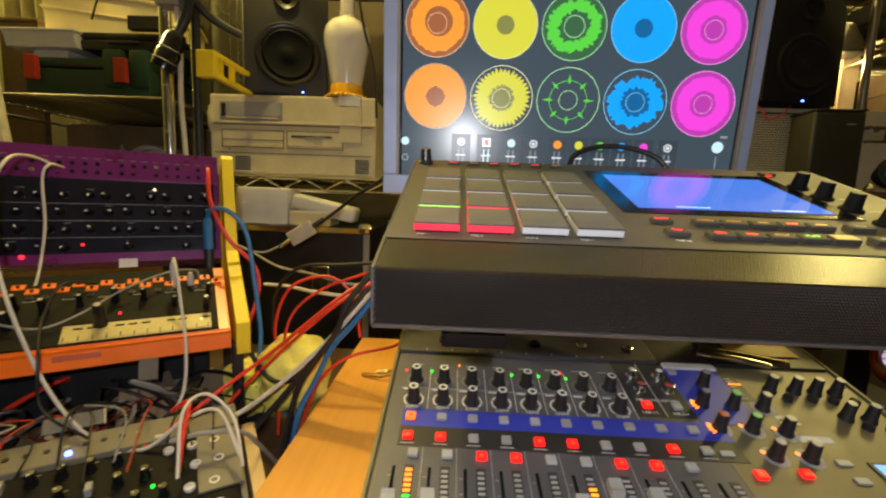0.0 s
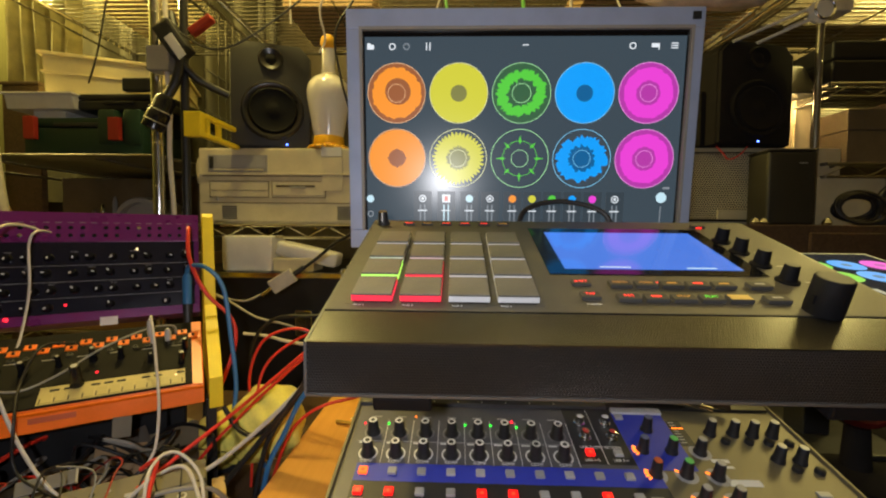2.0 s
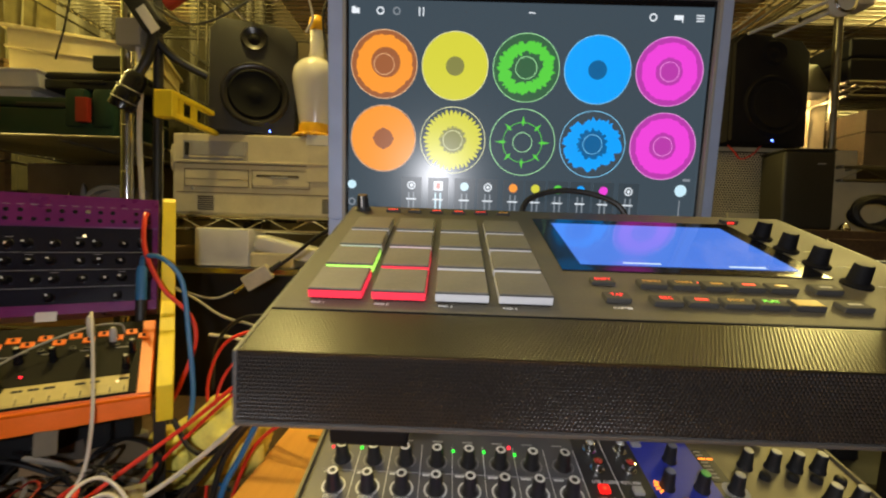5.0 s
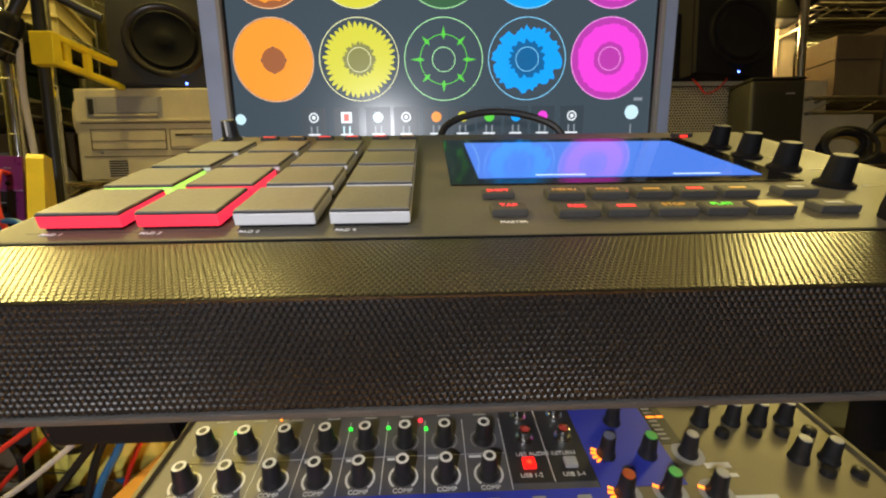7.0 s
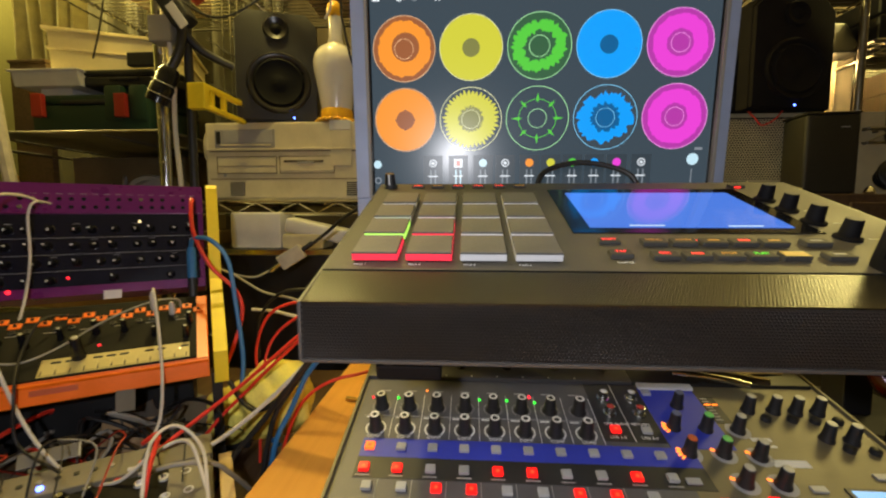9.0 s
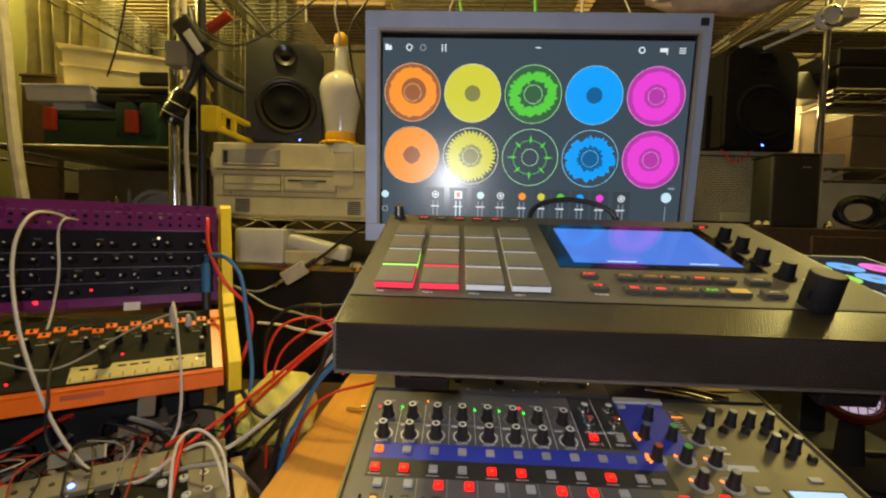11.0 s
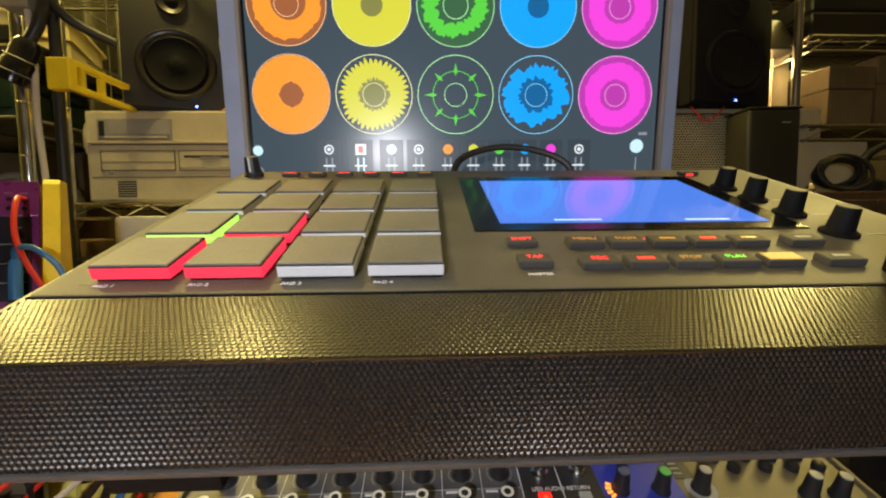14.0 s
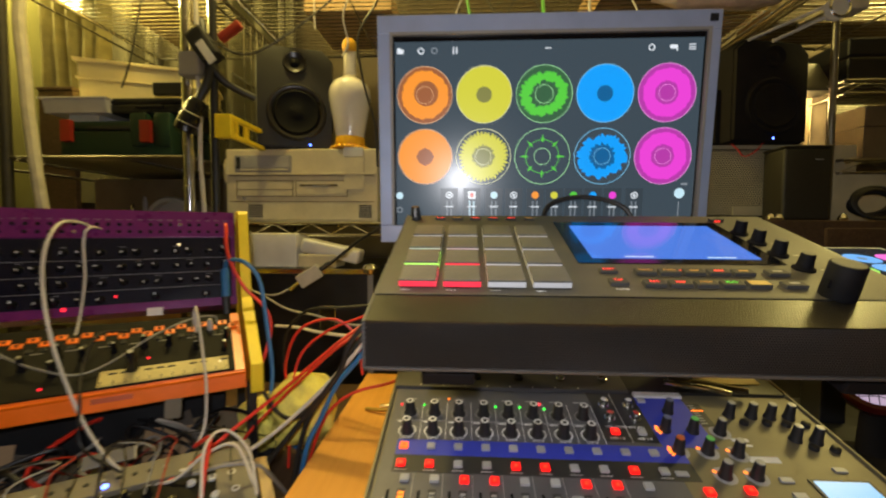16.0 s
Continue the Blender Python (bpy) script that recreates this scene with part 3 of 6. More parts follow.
# local: x right, y up along the panel, z towards the room
SX0, SX1, SY0, SY1 = -0.2135, 0.2195, -0.110, 0.1575
bezel = bmesh.new()
OX0, OX1, OY0, OY1 = -0.2335, 0.2345, -0.135, 0.1825
for b in ((OX0, OX1, SY1, OY1), (OX0, OX1, OY0, SY0), (OX0, SX0, SY0, SY1), (SX1, OX1, SY0, SY1)):
    box(b[0], b[1], b[2], b[3], -0.012, 0.006, 0.0012, 2, bezel)
part("bezel", bezel, M_SILVER, monitor, "silver painted bezel")
for b in ((SX0 - 0.003, SX1 + 0.003, SY1 - 0.001, SY1 + 0.003), (SX0 - 0.003, SX0 + 0.001, SY0, SY1), (SX1 - 0.001, SX1 + 0.003, SY0, SY1)):
    part("inner_lip", box(b[0], b[1], b[2], b[3], -0.002, 0.0066, 0.0005, 1), M_G_CABLE, monitor)
part("back_shell", box(OX0 + 0.006, OX1 - 0.006, OY0 + 0.006, OY1 - 0.006, -0.045, -0.0121, 0.008), M_SILVER, monitor)
part("corner_button", box(OX1 - 0.017, OX1 - 0.006, OY1 - 0.016, OY1 - 0.006, 0.006, 0.0075, 0.0008), M_BLACK, monitor)
screen = part("screen", box(SX0, SX1, SY0, SY1, -0.004, 0.0), M_SCREEN, monitor, "dark glossy screen with loop dials")
part("screen_border", box(SX0 + 0.001, SX1 - 0.001, SY1 - 0.0085, SY1 - 0.001, 0.0, 0.0004), M_GLASS, monitor)
for x in (SX0 + 0.001, SX1 - 0.0035):
    part("screen_border", box(x, x + 0.0025, SY0, SY1 - 0.009, 0.0, 0.0004), M_GLASS, monitor)
part("monitor_neck", box(-0.03, 0.03, -0.40, -0.09, -0.085, -0.055, 0.004), M_SILVER, monitor)
part("neck_hinge", box(-0.04, 0.04, -0.10, 0.02, -0.06, -0.043, 0.004), M_SILVER, monitor)
part("monitor_foot", box(0.07, 0.26, 0.24, 0.42, 0.75, 0.762, 0.004), M_SILVER, monitor, m=monitor.matrix_basis.inverted())


def on(px, pz):
    """World x and height to the panel's own x and y."""
    return px - 0.163, (pz - 1.1635) / math.cos(radians(4.8))


random.seed(4)
rnd = [random.random() for _ in range(400)]


def bumpy(base, amp, n, seed):
    def f(a):
        k = a / (2 * math.pi) * n
        i = int(k) % n
        t = k - int(k)
        return base + amp * (rnd[(i + seed) % 400] * (1 - t) + rnd[((i + 1) % n + seed) % 400] * t)
    return f


R = 0.0395
for row, pz in ((0, 1.2395), (1, 1.1535)):
    for col in range(5):
        cx, cy = on(-0.0045 + 0.08445 * col, pz)
        dialm = at(cx, cy, 0.0)
        ring = part("loop_dial", annulus(R - 0.0007, R, 72, h=0.0009), LOOPLINE[col], monitor, "glowing ring of a loop dial", m=dialm)
        def add(name, bm, mat):
            return part(name, bm, mat, ring)
        if (row, col) == (0, 0):
            wave = bumpy(0.0318, 0.0030, 60, 20)
            add("loop_wave", annulus(lambda a: 0.0172 + 0.0030 * math.cos(a - 0.9), wave, 240, h=0.0007), LOOP[0])
            add("loop_shade", annulus(0.0, R, 64, h=0.0004), LOOPDIM[0])
            add("loop_core", annulus(0.0116, 0.0122, 48, h=0.0010), LOOPLINE[0])
        elif (row, col) in ((0, 1), (0, 3)):
            add("loop_wave", annulus(0.0110, bumpy(R * 0.975, 0.0004, 90, 40), 180, h=0.0007), LOOP[col])
            add("loop_hole", annulus(0.0, 0.0110, 48, h=0.0006), LOOPDIM[col])
        elif (row, col) == (0, 2):
            inner, outer = bumpy(0.0158, 0.0052, 64, 60), bumpy(0.0285, 0.0052, 96, 120)
            add("loop_wave", annulus(lambda a: inner(a) + 0.0022 * math.cos(2 * a - 1.2), lambda a: outer(a) + 0.0024 * math.cos(2 * a - 0.6), 440, h=0.0007), LOOP[2])
            add("loop_shade", annulus(0.0, R, 64, h=0.0004), LOOPDIM[2])
            add("loop_core", annulus(0.0122, 0.0129, 48, h=0.0010), LOOPLINE[2])
        elif col == 4:
            add("loop_wave", annulus(bumpy(0.0150, 0.0016, 50, 10), bumpy(0.0318, 0.0020, 70, 70), 210, h=0.0007), LOOP[4])
            add("loop_shade", annulus(0.0, R, 64, h=0.0004), LOOPDIM[4])
            add("loop_core", annulus(0.0108, 0.0114, 48, h=0.0010), LOOPLINE[4])
        elif (row, col) == (1, 0):
            add("loop_wave", annulus(lambda a: 0.0118 + 0.0010 * max(0.0, math.cos(4 * a)) ** 8, R * 0.97, 120, h=0.0007), LOOP[0])
            add("loop_hole", annulus(0.0, 0.0118, 48, h=0.0006), LOOPDIM[0])
        elif (row, col) == (1, 1):
            tips, roots = bumpy(0.0, 0.0035, 72, 33), bumpy(0.0130, 0.0045, 90, 140)
            add("loop_wave", annulus(roots, lambda a: 0.0285 + tips(a) + 0.0055 * abs(math.sin(20 * a)), 480, h=0.0007), LOOP[1])
            add("loop_core", annulus(0.0112, 0.0118, 48, h=0.0010), LOOPLINE[1])
            add("loop_shade", annulus(0.0, 0.0280, 48, h=0.0005), LOOPDIM[1])
        elif (row, col) == (1, 2):
            spike = lambda a: max(0.0, 1 - abs(((a / (2 * math.pi) * 8 + 0.5) % 1) - 0.5) * 9)
            reach = lambda a: 1.0 + 0.45 * abs(math.cos(a)) ** 6 + 0.2 * abs(math.sin(a)) ** 6
            add("loop_wave", annulus(lambda a: 0.0232 - 0.0040 * spike(a), lambda a: 0.0240 + 0.0062 * reach(a) * spike(a) ** 1.5, 400, h=0.0007), LOOP[2])
            add("loop_core", annulus(0.0112, 0.0118, 48, h=0.0010), LOOPLINE[2])
        else:
            inner, outer = bumpy(0.0148, 0.0055, 54, 200), bumpy(0.0268, 0.0070, 74, 260)
            add("loop_wave", annulus(inner, lambda a: outer(a) + 0.0022 * math.sin(2 * a + 1.0) + 0.0012, 444, h=0.0007), LOOP[3])
            add("loop_core", annulus(0.0112, 0.0118, 48, h=0.0010), LOOPLINE[3])
            add("loop_shade", annulus(0.0, 0.0250, 48, h=0.0005), LOOPDIM[3])

FX = [0.031, 0.0641, 0.0964, 0.1251, 0.1562, 0.1834, 0.2110, 0.2387, 0.2666, 0.2972]
FM = [M_UIGREY, M_UIRED, M_UIPALE, M_UIGREY, LOOP[0], LOOP[1], LOOP[2], LOOP[3], LOOP[4], M_UIGREY]
for n, fx in enumerate(FX):
    x, y = on(fx, 1.0985)
    strip = part("fader_strip", box(-0.0125, 0.0125, -0.043, 0.010, 0.0001, 0.0003), M_UIDARK, monitor, m=at(x, y))
    if n in (0, 3, 9):
        part("fader_icon", annulus(0.0036, 0.0050, 24, h=0.0006), M_UIWHITE, strip)
        part("fader_icon_core", annulus(0.0, 0.0020, 16, h=0.0006), M_UIWHITE, strip)
    elif n == 1:
        part("fader_icon", box(-0.0055, 0.0055, -0.0055, 0.0055, 0.0004, 0.0006), M_UIWHITE, strip)
        part("fader_icon_core", box(-0.0025, 0.0025, -0.0035, 0.0035, 0.0006, 0.0008), M_UIRED, strip)
    else:
        part("fader_icon", annulus(0.0, 0.0052, 28, h=0.0006), FM[n], strip)
    for dx in (-0.0035, 0.0025):
        part("fader_track", box(dx - 0.0004, dx + 0.0012, -0.040, -0.0085, 0.0004, 0.0006), M_UIGREY if n != 1 else M_UIPALE, strip)
    part("fader_level", box(-0.0065, 0.0060, -0.0175, -0.0160, 0.0006, 0.0008), M_UIWHITE, strip)
x, y = on(-0.0425, 1.0975)
part("corner_icon", annulus(0.0, 0.0052, 24, h=0.0006), M_UIPALE, screen, m=at(x, y))
part("corner_icon", annulus(0.0030, 0.0045, 24, h=0.0006), M_UIGREY, screen, m=at(x, y - 0.021))
x, y = on(0.3600, 1.1015)
part("corner_icon", annulus(0.0, 0.0072, 28, h=0.0006), M_UIPALE, screen, m=at(x, y))
part("meter_mark", box(-0.0006, 0.0006, -0.035, -0.012, 0.0004, 0.0006), M_UIGREY, screen, m=at(x, y))
part("meter_mark", box(-0.0045, 0.0045, 0.0115, 0.0145, 0.0004, 0.0006), M_UIGREY, screen, m=at(x + 0.006, y))
for px, kind in ((-0.039, "box"), (-0.0098, "ring"), (0.0093, "ring_dim"), (0.0385, "pause"), (0.168, "bar"), (0.3090, "ring"), (0.3395, "bar2"), (0.3635, "menu")):
    x, y = on(px, 1.2995)
    m = at(x, y)
    if kind == "box":
        part("menu_icon", box(-0.0045, 0.0045, -0.0035, 0.0025, 0.0004, 0.0006), M_UIWHITE, screen, m=m)
        part("menu_icon", box(-0.0045, 0.0, 0.0025, 0.0042, 0.0004, 0.0006), M_UIWHITE, screen, m=m)
    elif kind in ("ring", "ring_dim"):
        part("menu_icon", annulus(0.0030, 0.0045, 24, h=0.0006), M_UIWHITE if kind == "ring" else M_UIGREY, screen, m=m)
    elif kind == "pause":
        part("menu_icon", box(-0.0030, -0.0016, -0.005, 0.005, 0.0004, 0.0006), M_UIWHITE, screen, m=m)
        part("menu_icon", box(0.0016, 0.0030, -0.005, 0.005, 0.0004, 0.0006), M_UIWHITE, screen, m=m)
    elif kind == "bar":
        part("menu_icon", box(-0.004, 0.004, 0.001, 0.0022, 0.0004, 0.0006), M_UIWHITE, screen, m=m)
    elif kind == "bar2":
        part("menu_icon", box(-0.006, 0.003, -0.002, 0.003, 0.0004, 0.0006), M_UIWHITE, screen, m=m)
        part("menu_icon", box(0.003, 0.0042, -0.005, 0.003, 0.0004, 0.0006), M_UIWHITE, screen, m=m)
    else:
        for dy in (-0.003, 0.0, 0.003):
            part("menu_icon", box(-0.0045, 0.0045, dy - 0.0005, dy + 0.0007, 0.0004, 0.0006), M_UIWHITE, screen, m=m)

# ---- mixer ----
MA = 14.2
mixer = thing("mixing_console", pose(0, 0.1158, 0.8523, MA), "silver digital mixing console with lit red buttons", "mixer")
MX0, MX1, MV0, MV1 = -0.0270, 0.4200, -0.245, 0.0760
ca, sa = math.cos(radians(MA)), math.sin(radians(MA))


def mixer_local(y, z):
    return ((y - 0.1158) * ca + (z - 0.8523) * sa, -(y - 0.1158) * sa + (z - 0.8523) * ca)


yb, yf = 0.1158 + MV1 * ca, 0.1158 + MV0 * ca
part("housing", prism([(MV0, -0.0015), (MV1, -0.0015), mixer_local(yb + 0.006, 0.7505), mixer_local(yf, 0.7505)], MX0, MX1, 0.002), M_MIXSIDE, mixer, "silver wedge housing")
part("channel_panel", box(MX0 + 0.004, 0.246, MV0 + 0.004, 0.0295, -0.001, 0.0, 0.0003), M_MIXPANEL, mixer, "gunmetal channel panel")
part("master_panel", box(0.2462, MX1 - 0.002, MV0 + 0.004, 0.0295, -0.001, 0.0, 0.0003), M_MIXSIDE, mixer, "pale silver master panel")
part("return_panel", box(0.1945, 0.2458, -0.0475, 0.0292, 0.0, 0.0004), M_MIXBLACK, mixer)
part("back_rim", box(MX0 + 0.001, 0.2440, 0.030, 0.0755, -0.002, 0.0035, 0.0012), M_MIXPANEL, mixer, "gunmetal raised back rim")
part("back_rim", box(0.2475, 0.300, 0.0220, 0.0300, -0.001, 0.0030, 0.0005), M_WHITE, mixer)
part("back_cover", box(0.300, MX1 - 0.003, 0.030, 0.0755, -0.002, 0.0030, 0.0012), M_MIXBLACK, mixer)
part("blue_band", box(MX0 + 0.016, 0.262, -0.0720, -0.0525, 0.0, 0.0004), M_BLUE, mixer, "blue printed band")
part("blue_field", box(0.2462, 0.2985, -0.0525, 0.0240, 0.0, 0.0004), M_BLUE, mixer, "blue printed send field")
part("record_band", box(MX0 + 0.016, 0.262, -0.0925, -0.0722, 0.0, 0.0004), M_MIXBLACK, mixer)
part("back_step", box(0.2442, 0.2998, 0.0302, 0.0755, -0.002, 0.0025, 0.0008), M_MIXBLACK, mixer)
for x0 in (MX0 - 0.002, MX1 - 0.001):
    part("end_trim", box(x0, x0 + 0.003, MV0, MV1, -0.012, 0.0025, 0.0008), M_MIXSIDE, mixer)

CH = [-0.0035 + 0.0263 * i for i in range(10)]
kb = None
for i in range(8):
    for v, pointer in ((-0.0125, 30 * i), (-0.0402, 0)):
        if kb is None:
            kb = part("knob", knob_bm(0.0056, 0.0150, 0.0046, skirt=1.2), M_BLACK, mixer, smooth=True, m=at(CH[i], v))
            part("knob_ring", annulus(0.0022, 0.0040, 24, h=0.0152), M_WHITEINK, kb, "white printed top ring")
            part("knob_centre", annulus(0.0, 0.0022, 16, h=0.0151), M_BLACK, kb)
        else:
            q = again(kb, at(CH[i], v) @ Matrix.Rotation(0.7 * i + v * 40, 4, "Z"))
            for c in kb.children:
                again(c, Matrix.Identity(4), parent=q)
        arc = bmesh.new()
        r0, r1 = (0.0078, 0.0092) if v < -0.03 else (0.0082, 0.0087)
        turns = [radians(-230 + 280 * k / 20) for k in range(21)]
        rims = [[arc.verts.new((r * math.cos(a), r * math.sin(a), 0.0003)) for a in turns] for r in (r0, r1)]
        for k in range(20):
            arc.faces.new((rims[0][k], rims[1][k], rims[1][k + 1], rims[0][k + 1]))
        part("scale_arc", arc, M_WHITEINK if v < -0.03 else M_GREYINK, mixer, m=at(CH[i], v) @ Matrix.Rotation(math.pi, 4, "Z"))
    letters("COMP", 0.0042, at(CH[i], -0.0498, 0.0003), M_WHITEINK, mixer)
    part("divider_line", box(CH[i] + 0.0128, CH[i] + 0.0133, -0.0515, 0.006, 0.0, 0.0003), M_WHITEINK, mixer)
    part("divider_line", box(CH[i] + 0.0128, CH[i] + 0.0133, -0.24, -0.0930, 0.0, 0.0003), M_GREYINK, mixer)
    part("legend_bar", box(CH[i] - 0.0045, CH[i] + 0.0045, 0.0100, 0.0114, 0.0, 0.0003), M_GREYINK, mixer)
    part("rim_mark", box(CH[i] + 0.006, CH[i] + 0.0075, 0.0320, 0.0340, 0.0035, 0.0037), M_WHITEINK, mixer)
    part("scribble_line", box(CH[i] - 0.011, CH[i] - 0.003, -0.0275, -0.0258, 0.0, 0.0003), M_WHITEINK, mixer)
part("divider_line", box(MX0 + 0.01, 0.194, -0.0250, -0.0243, 0.0, 0.0003), M_GREYINK, mixer)
part("divider_line", box(0.2198, 0.2203, -0.0475, 0.028, 0.0004, 0.0007), M_WHITEINK, mixer)


def led(u, v, mat, r=0.0014):
    part("signal_led", lathe([(r, 0), (r, 0.0008), (r * 0.6, 0.0016), (0, 0.0018)], 12), mat, mixer, m=at(u, v, 0.0002))


for i in (1, 4, 5, 6):
    led(CH[i] - 0.0125, -0.0003 if i != 6 else -0.0020, M_LEDGREEN)
led(CH[0] - 0.0110, -0.0005, M_LEDRED, 0.0011)
led(CH[6] - 0.0165, 0.0060, M_LEDRED, 0.0016)
led(CH[2] - 0.0115, 0.0110, M_LEDAMBER, 0.0009)
for i in (8, 9):
    for v, mat in ((0.0075, M_WHITE), (-0.0135, M_REDJACK)):
        j = part("phono_jack", lathe([(0, 0.0), (0.0058, 0.0), (0.0058, 0.0016), (0.0042, 0.0018), (0.0042, 0.0085), (0.0032, 0.0088), (0.0032, 0.0070)], 24), M_CHROME, mixer, "chrome phono jack", True, at(CH[i] + 0.0015, v))
        part("jack_insert", lathe([(0.0033, 0.0074), (0.0014, 0.0078), (0.0013, 0.0070), (0, 0.0068)], 20), mat, j)
letters("USB AUDIO RETURN", 0.0042, at(0.2195, -0.0268, 0.0006), M_WHITEINK, mixer)
letters("USB 1-2", 0.0042, at(CH[8], -0.0428, 0.0006), M_WHITEINK, mixer)
letters("USB 3-4", 0.0042, at(CH[9], -0.0428, 0.0006), M_WHITEINK, mixer)

bt = part("push_button", box(-0.0040, 0.0040, -0.0036, 0.0036, 0, 0.0030, 0.0009), M_BTN, mixer, m=at(CH[9], -0.0350, 0.0003))


def button(u, v, lit_mat=None):
    m = at(u, v, 0.0003)
    if lit_mat is None:
        again(bt, m)
        return
    b = again(bt, m, lit_mat)
    tagged(b, "lit push button")
    part("lit_core", lathe([(0.0016, 0.0030), (0, 0.0033)], 12), M_BTNRED_CORE, b, m=at(0, -0.0004))


button(CH[8], -0.0346, M_BTNRED)
for i in range(10):
    button(CH[i], -0.0622, M_BTNORANGE if i == 0 else None)
    button(CH[i], -0.0836, M_BTNRED if i in (0, 1, 4, 5, 8) else None)
    part("legend_bar", box(CH[i] - 0.0055, CH[i] + 0.0055, -0.0905, -0.0895, 0.0004, 0.0006), M_GREYINK, mixer)
    if i < 9:
        button(CH[i] + 0.0058, -0.1005, M_BTNRED if i in (2, 3, 6, 7) else None)
    meter = part("level_meter", box(-0.0035, 0.0035, -0.245 + 0.128, 0.0, 0.0, 0.0004), M_MIXBLACK, mixer, m=at(CH[i] + 0.0045, -0.1105))
    for k in range(12):
        on_led = (i == 0 and k < 8) or (i == 5 and 1 < k < 8)
        part("meter_led", box(-0.0024, 0.0024, -0.0009, 0.0009, 0.0004, 0.0012), (M_LEDGREEN if k > 4 and i == 0 else M_LEDAMBER) if on_led else M_GREYINK, meter, m=at(0, -0.0045 - 0.0042 * k))
    slot = part("fader_slot", box(-0.0012, 0.0012, -0.115, 0.0, 0.0, 0.0005), M_VOID, mixer, m=at(CH[i] - 0.0068, -0.1120))
    v = (-0.030, -0.028, -0.050, -0.045, -0.052, -0.026, -0.012, -0.018, -0.06, -0.06)[i]
    capo = part("fader_cap", prism([(-0.006, 0.0), (0.006, 0.0), (0.0052, 0.0075), (0.0018, 0.0060), (-0.0018, 0.0060), (-0.0052, 0.0075)], -0.0048, 0.0048, 0.0006), M_CAPGREY, slot, m=at(0, v, 0.001))
    for k in range(9):
        part("scale_tick", box(-0.0040, -0.0022, -0.0003, 0.0003, 0.0, 0.0003), M_GREYINK, slot, m=at(0, -0.008 - 0.0125 * k))


def pot(u, v, cap, r=0.0049, h=0.0160, ring=True):
    p = again(kb, at(u, v) @ Matrix.Diagonal((r / 0.0056, r / 0.0056, h / 0.015, 1)))
    part("knob_cap", lathe([(0.0041, 0.0150), (0.0039, 0.0156), (0, 0.0157)], 20), cap, p)
    if ring:
        part("knob_shade", annulus(0.0062, 0.0098, 32, h=0.0003), M_GREYINK, mixer, m=at(u, v))


for u, v, cap in ((0.2585, -0.0290, M_CAPBLUE), (0.2852, -0.0300, M_CAPGREEN), (0.3120, -0.0300, M_CAPGREY), (0.2580, -0.0575, M_CAPORANGE), (0.2852, -0.0572, M_CAPGREEN),
                  (0.3118, -0.0590, M_CAPGREY), (0.2850, -0.0850, M_CAPGREY), (0.3120, -0.0850, M_CAPGREY), (0.2740, -0.0010, M_CAPBLUE)):
    pot(u, v, cap)
for u, v in ((0.3360, -0.0040), (0.3585, -0.0044), (0.3771, -0.0051), (0.3961, -0.0052), (0.3795, -0.0373), (0.3980, -0.0390)):
    pot(u, v, M_CAPGREY, 0.0049, 0.0165, ring=False)
    # Black stub stands in for the shadow the knob casts.
    b = part("rotary_switch", lathe([(0, 0), (0.0042, 0), (0.0040, 0.0036), (0.0028, 0.0046), (0, 0.0048)], 20), M_BLACK, mixer, smooth=True, m=at(u + 0.0085, v - 0.0115))
for u, v in ((0.2585, -0.029), (0.258, -0.0575), (0.2852, -0.0572), (0.3118, -0.059), (0.285, -0.085), (0.312, -0.085)):
    for k in range(4 if u < 0.27 else 1):
        a = radians(150 + 22 * k)
        part("ring_led", box(-0.0016, 0.0016, -0.0007, 0.0007, 0, 0.0009), M_LEDAMBER, mixer, m=at(u + 0.0080 * math.cos(a), v + 0.0080 * math.sin(a), 0.0004) @ Matrix.Rotation(a, 4, "Z"))
part("side_meter", box(0.2995, 0.3130, -0.022, 0.013, 0.0, 0.0005), M_MIXBLACK, mixer)
for k in range(8):
    part("meter_mark", box(0.3005, 0.3065, 0.0095 - 0.004 * k, 0.0109 - 0.004 * k, 0.0005, 0.0007), M_LEDAMBER if k == 2 else M_GREYINK, mixer)
    if k == 2:
        part("meter_mark", box(0.3075, 0.3125, 0.0095 - 0.004 * k, 0.0109 - 0.004 * k, 0.0005, 0.0007), M_LEDAMBER, mixer)
button(0.2615, -0.1040, M_BTNRED)
button(0.2965, -0.1010, M_BTNRED)
button(0.2520, 0.0160)
for u, v in ((0.3350, -0.088), (0.3350, -0.104), (0.2480, -0.085), (0.3900, -0.075)):
    part("flat_button", box(-0.0055, 0.0055, -0.0028, 0.0028, 0, 0.0016, 0.0006), M_BTN, mixer, m=at(u, v, 0.0001))
disp = part("display", box(0.3535, 0.4050, -0.1240, -0.0860, 0.0, 0.0012, 0.0004), M_MIXBLACK, mixer)
part("display_glass", box(0.3565, 0.4020, -0.1215, -0.0885, 0.0012, 0.0015), M_LCD, disp, "sky-blue lit display")
part("model_mark", box(0.3170, 0.3330, -0.0420, -0.0380, 0.0, 0.0003), M_WHITEINK, mixer)
part("model_mark", box(0.3160, 0.3330, -0.0485, -0.0460, 0.0, 0.0003), M_WHITE, mixer)
part("maker_mark", box(0.3180, 0.3460, -0.0680, -0.0610, 0.0, 0.0003), M_WHITEINK, mixer)
for k in range(5):
    part("jack_socket", lathe([(0, -0.001), (0.0055, -0.001), (0.0055, 0.003), (0.0042, 0.0035), (0.003, 0.001), (0, 0.0005)], 20), M_CHROME if k in (3, 4) else M_BLACK, mixer, smooth=True, m=at(0.02 + 0.05 * k, 0.0500, 0.0035))
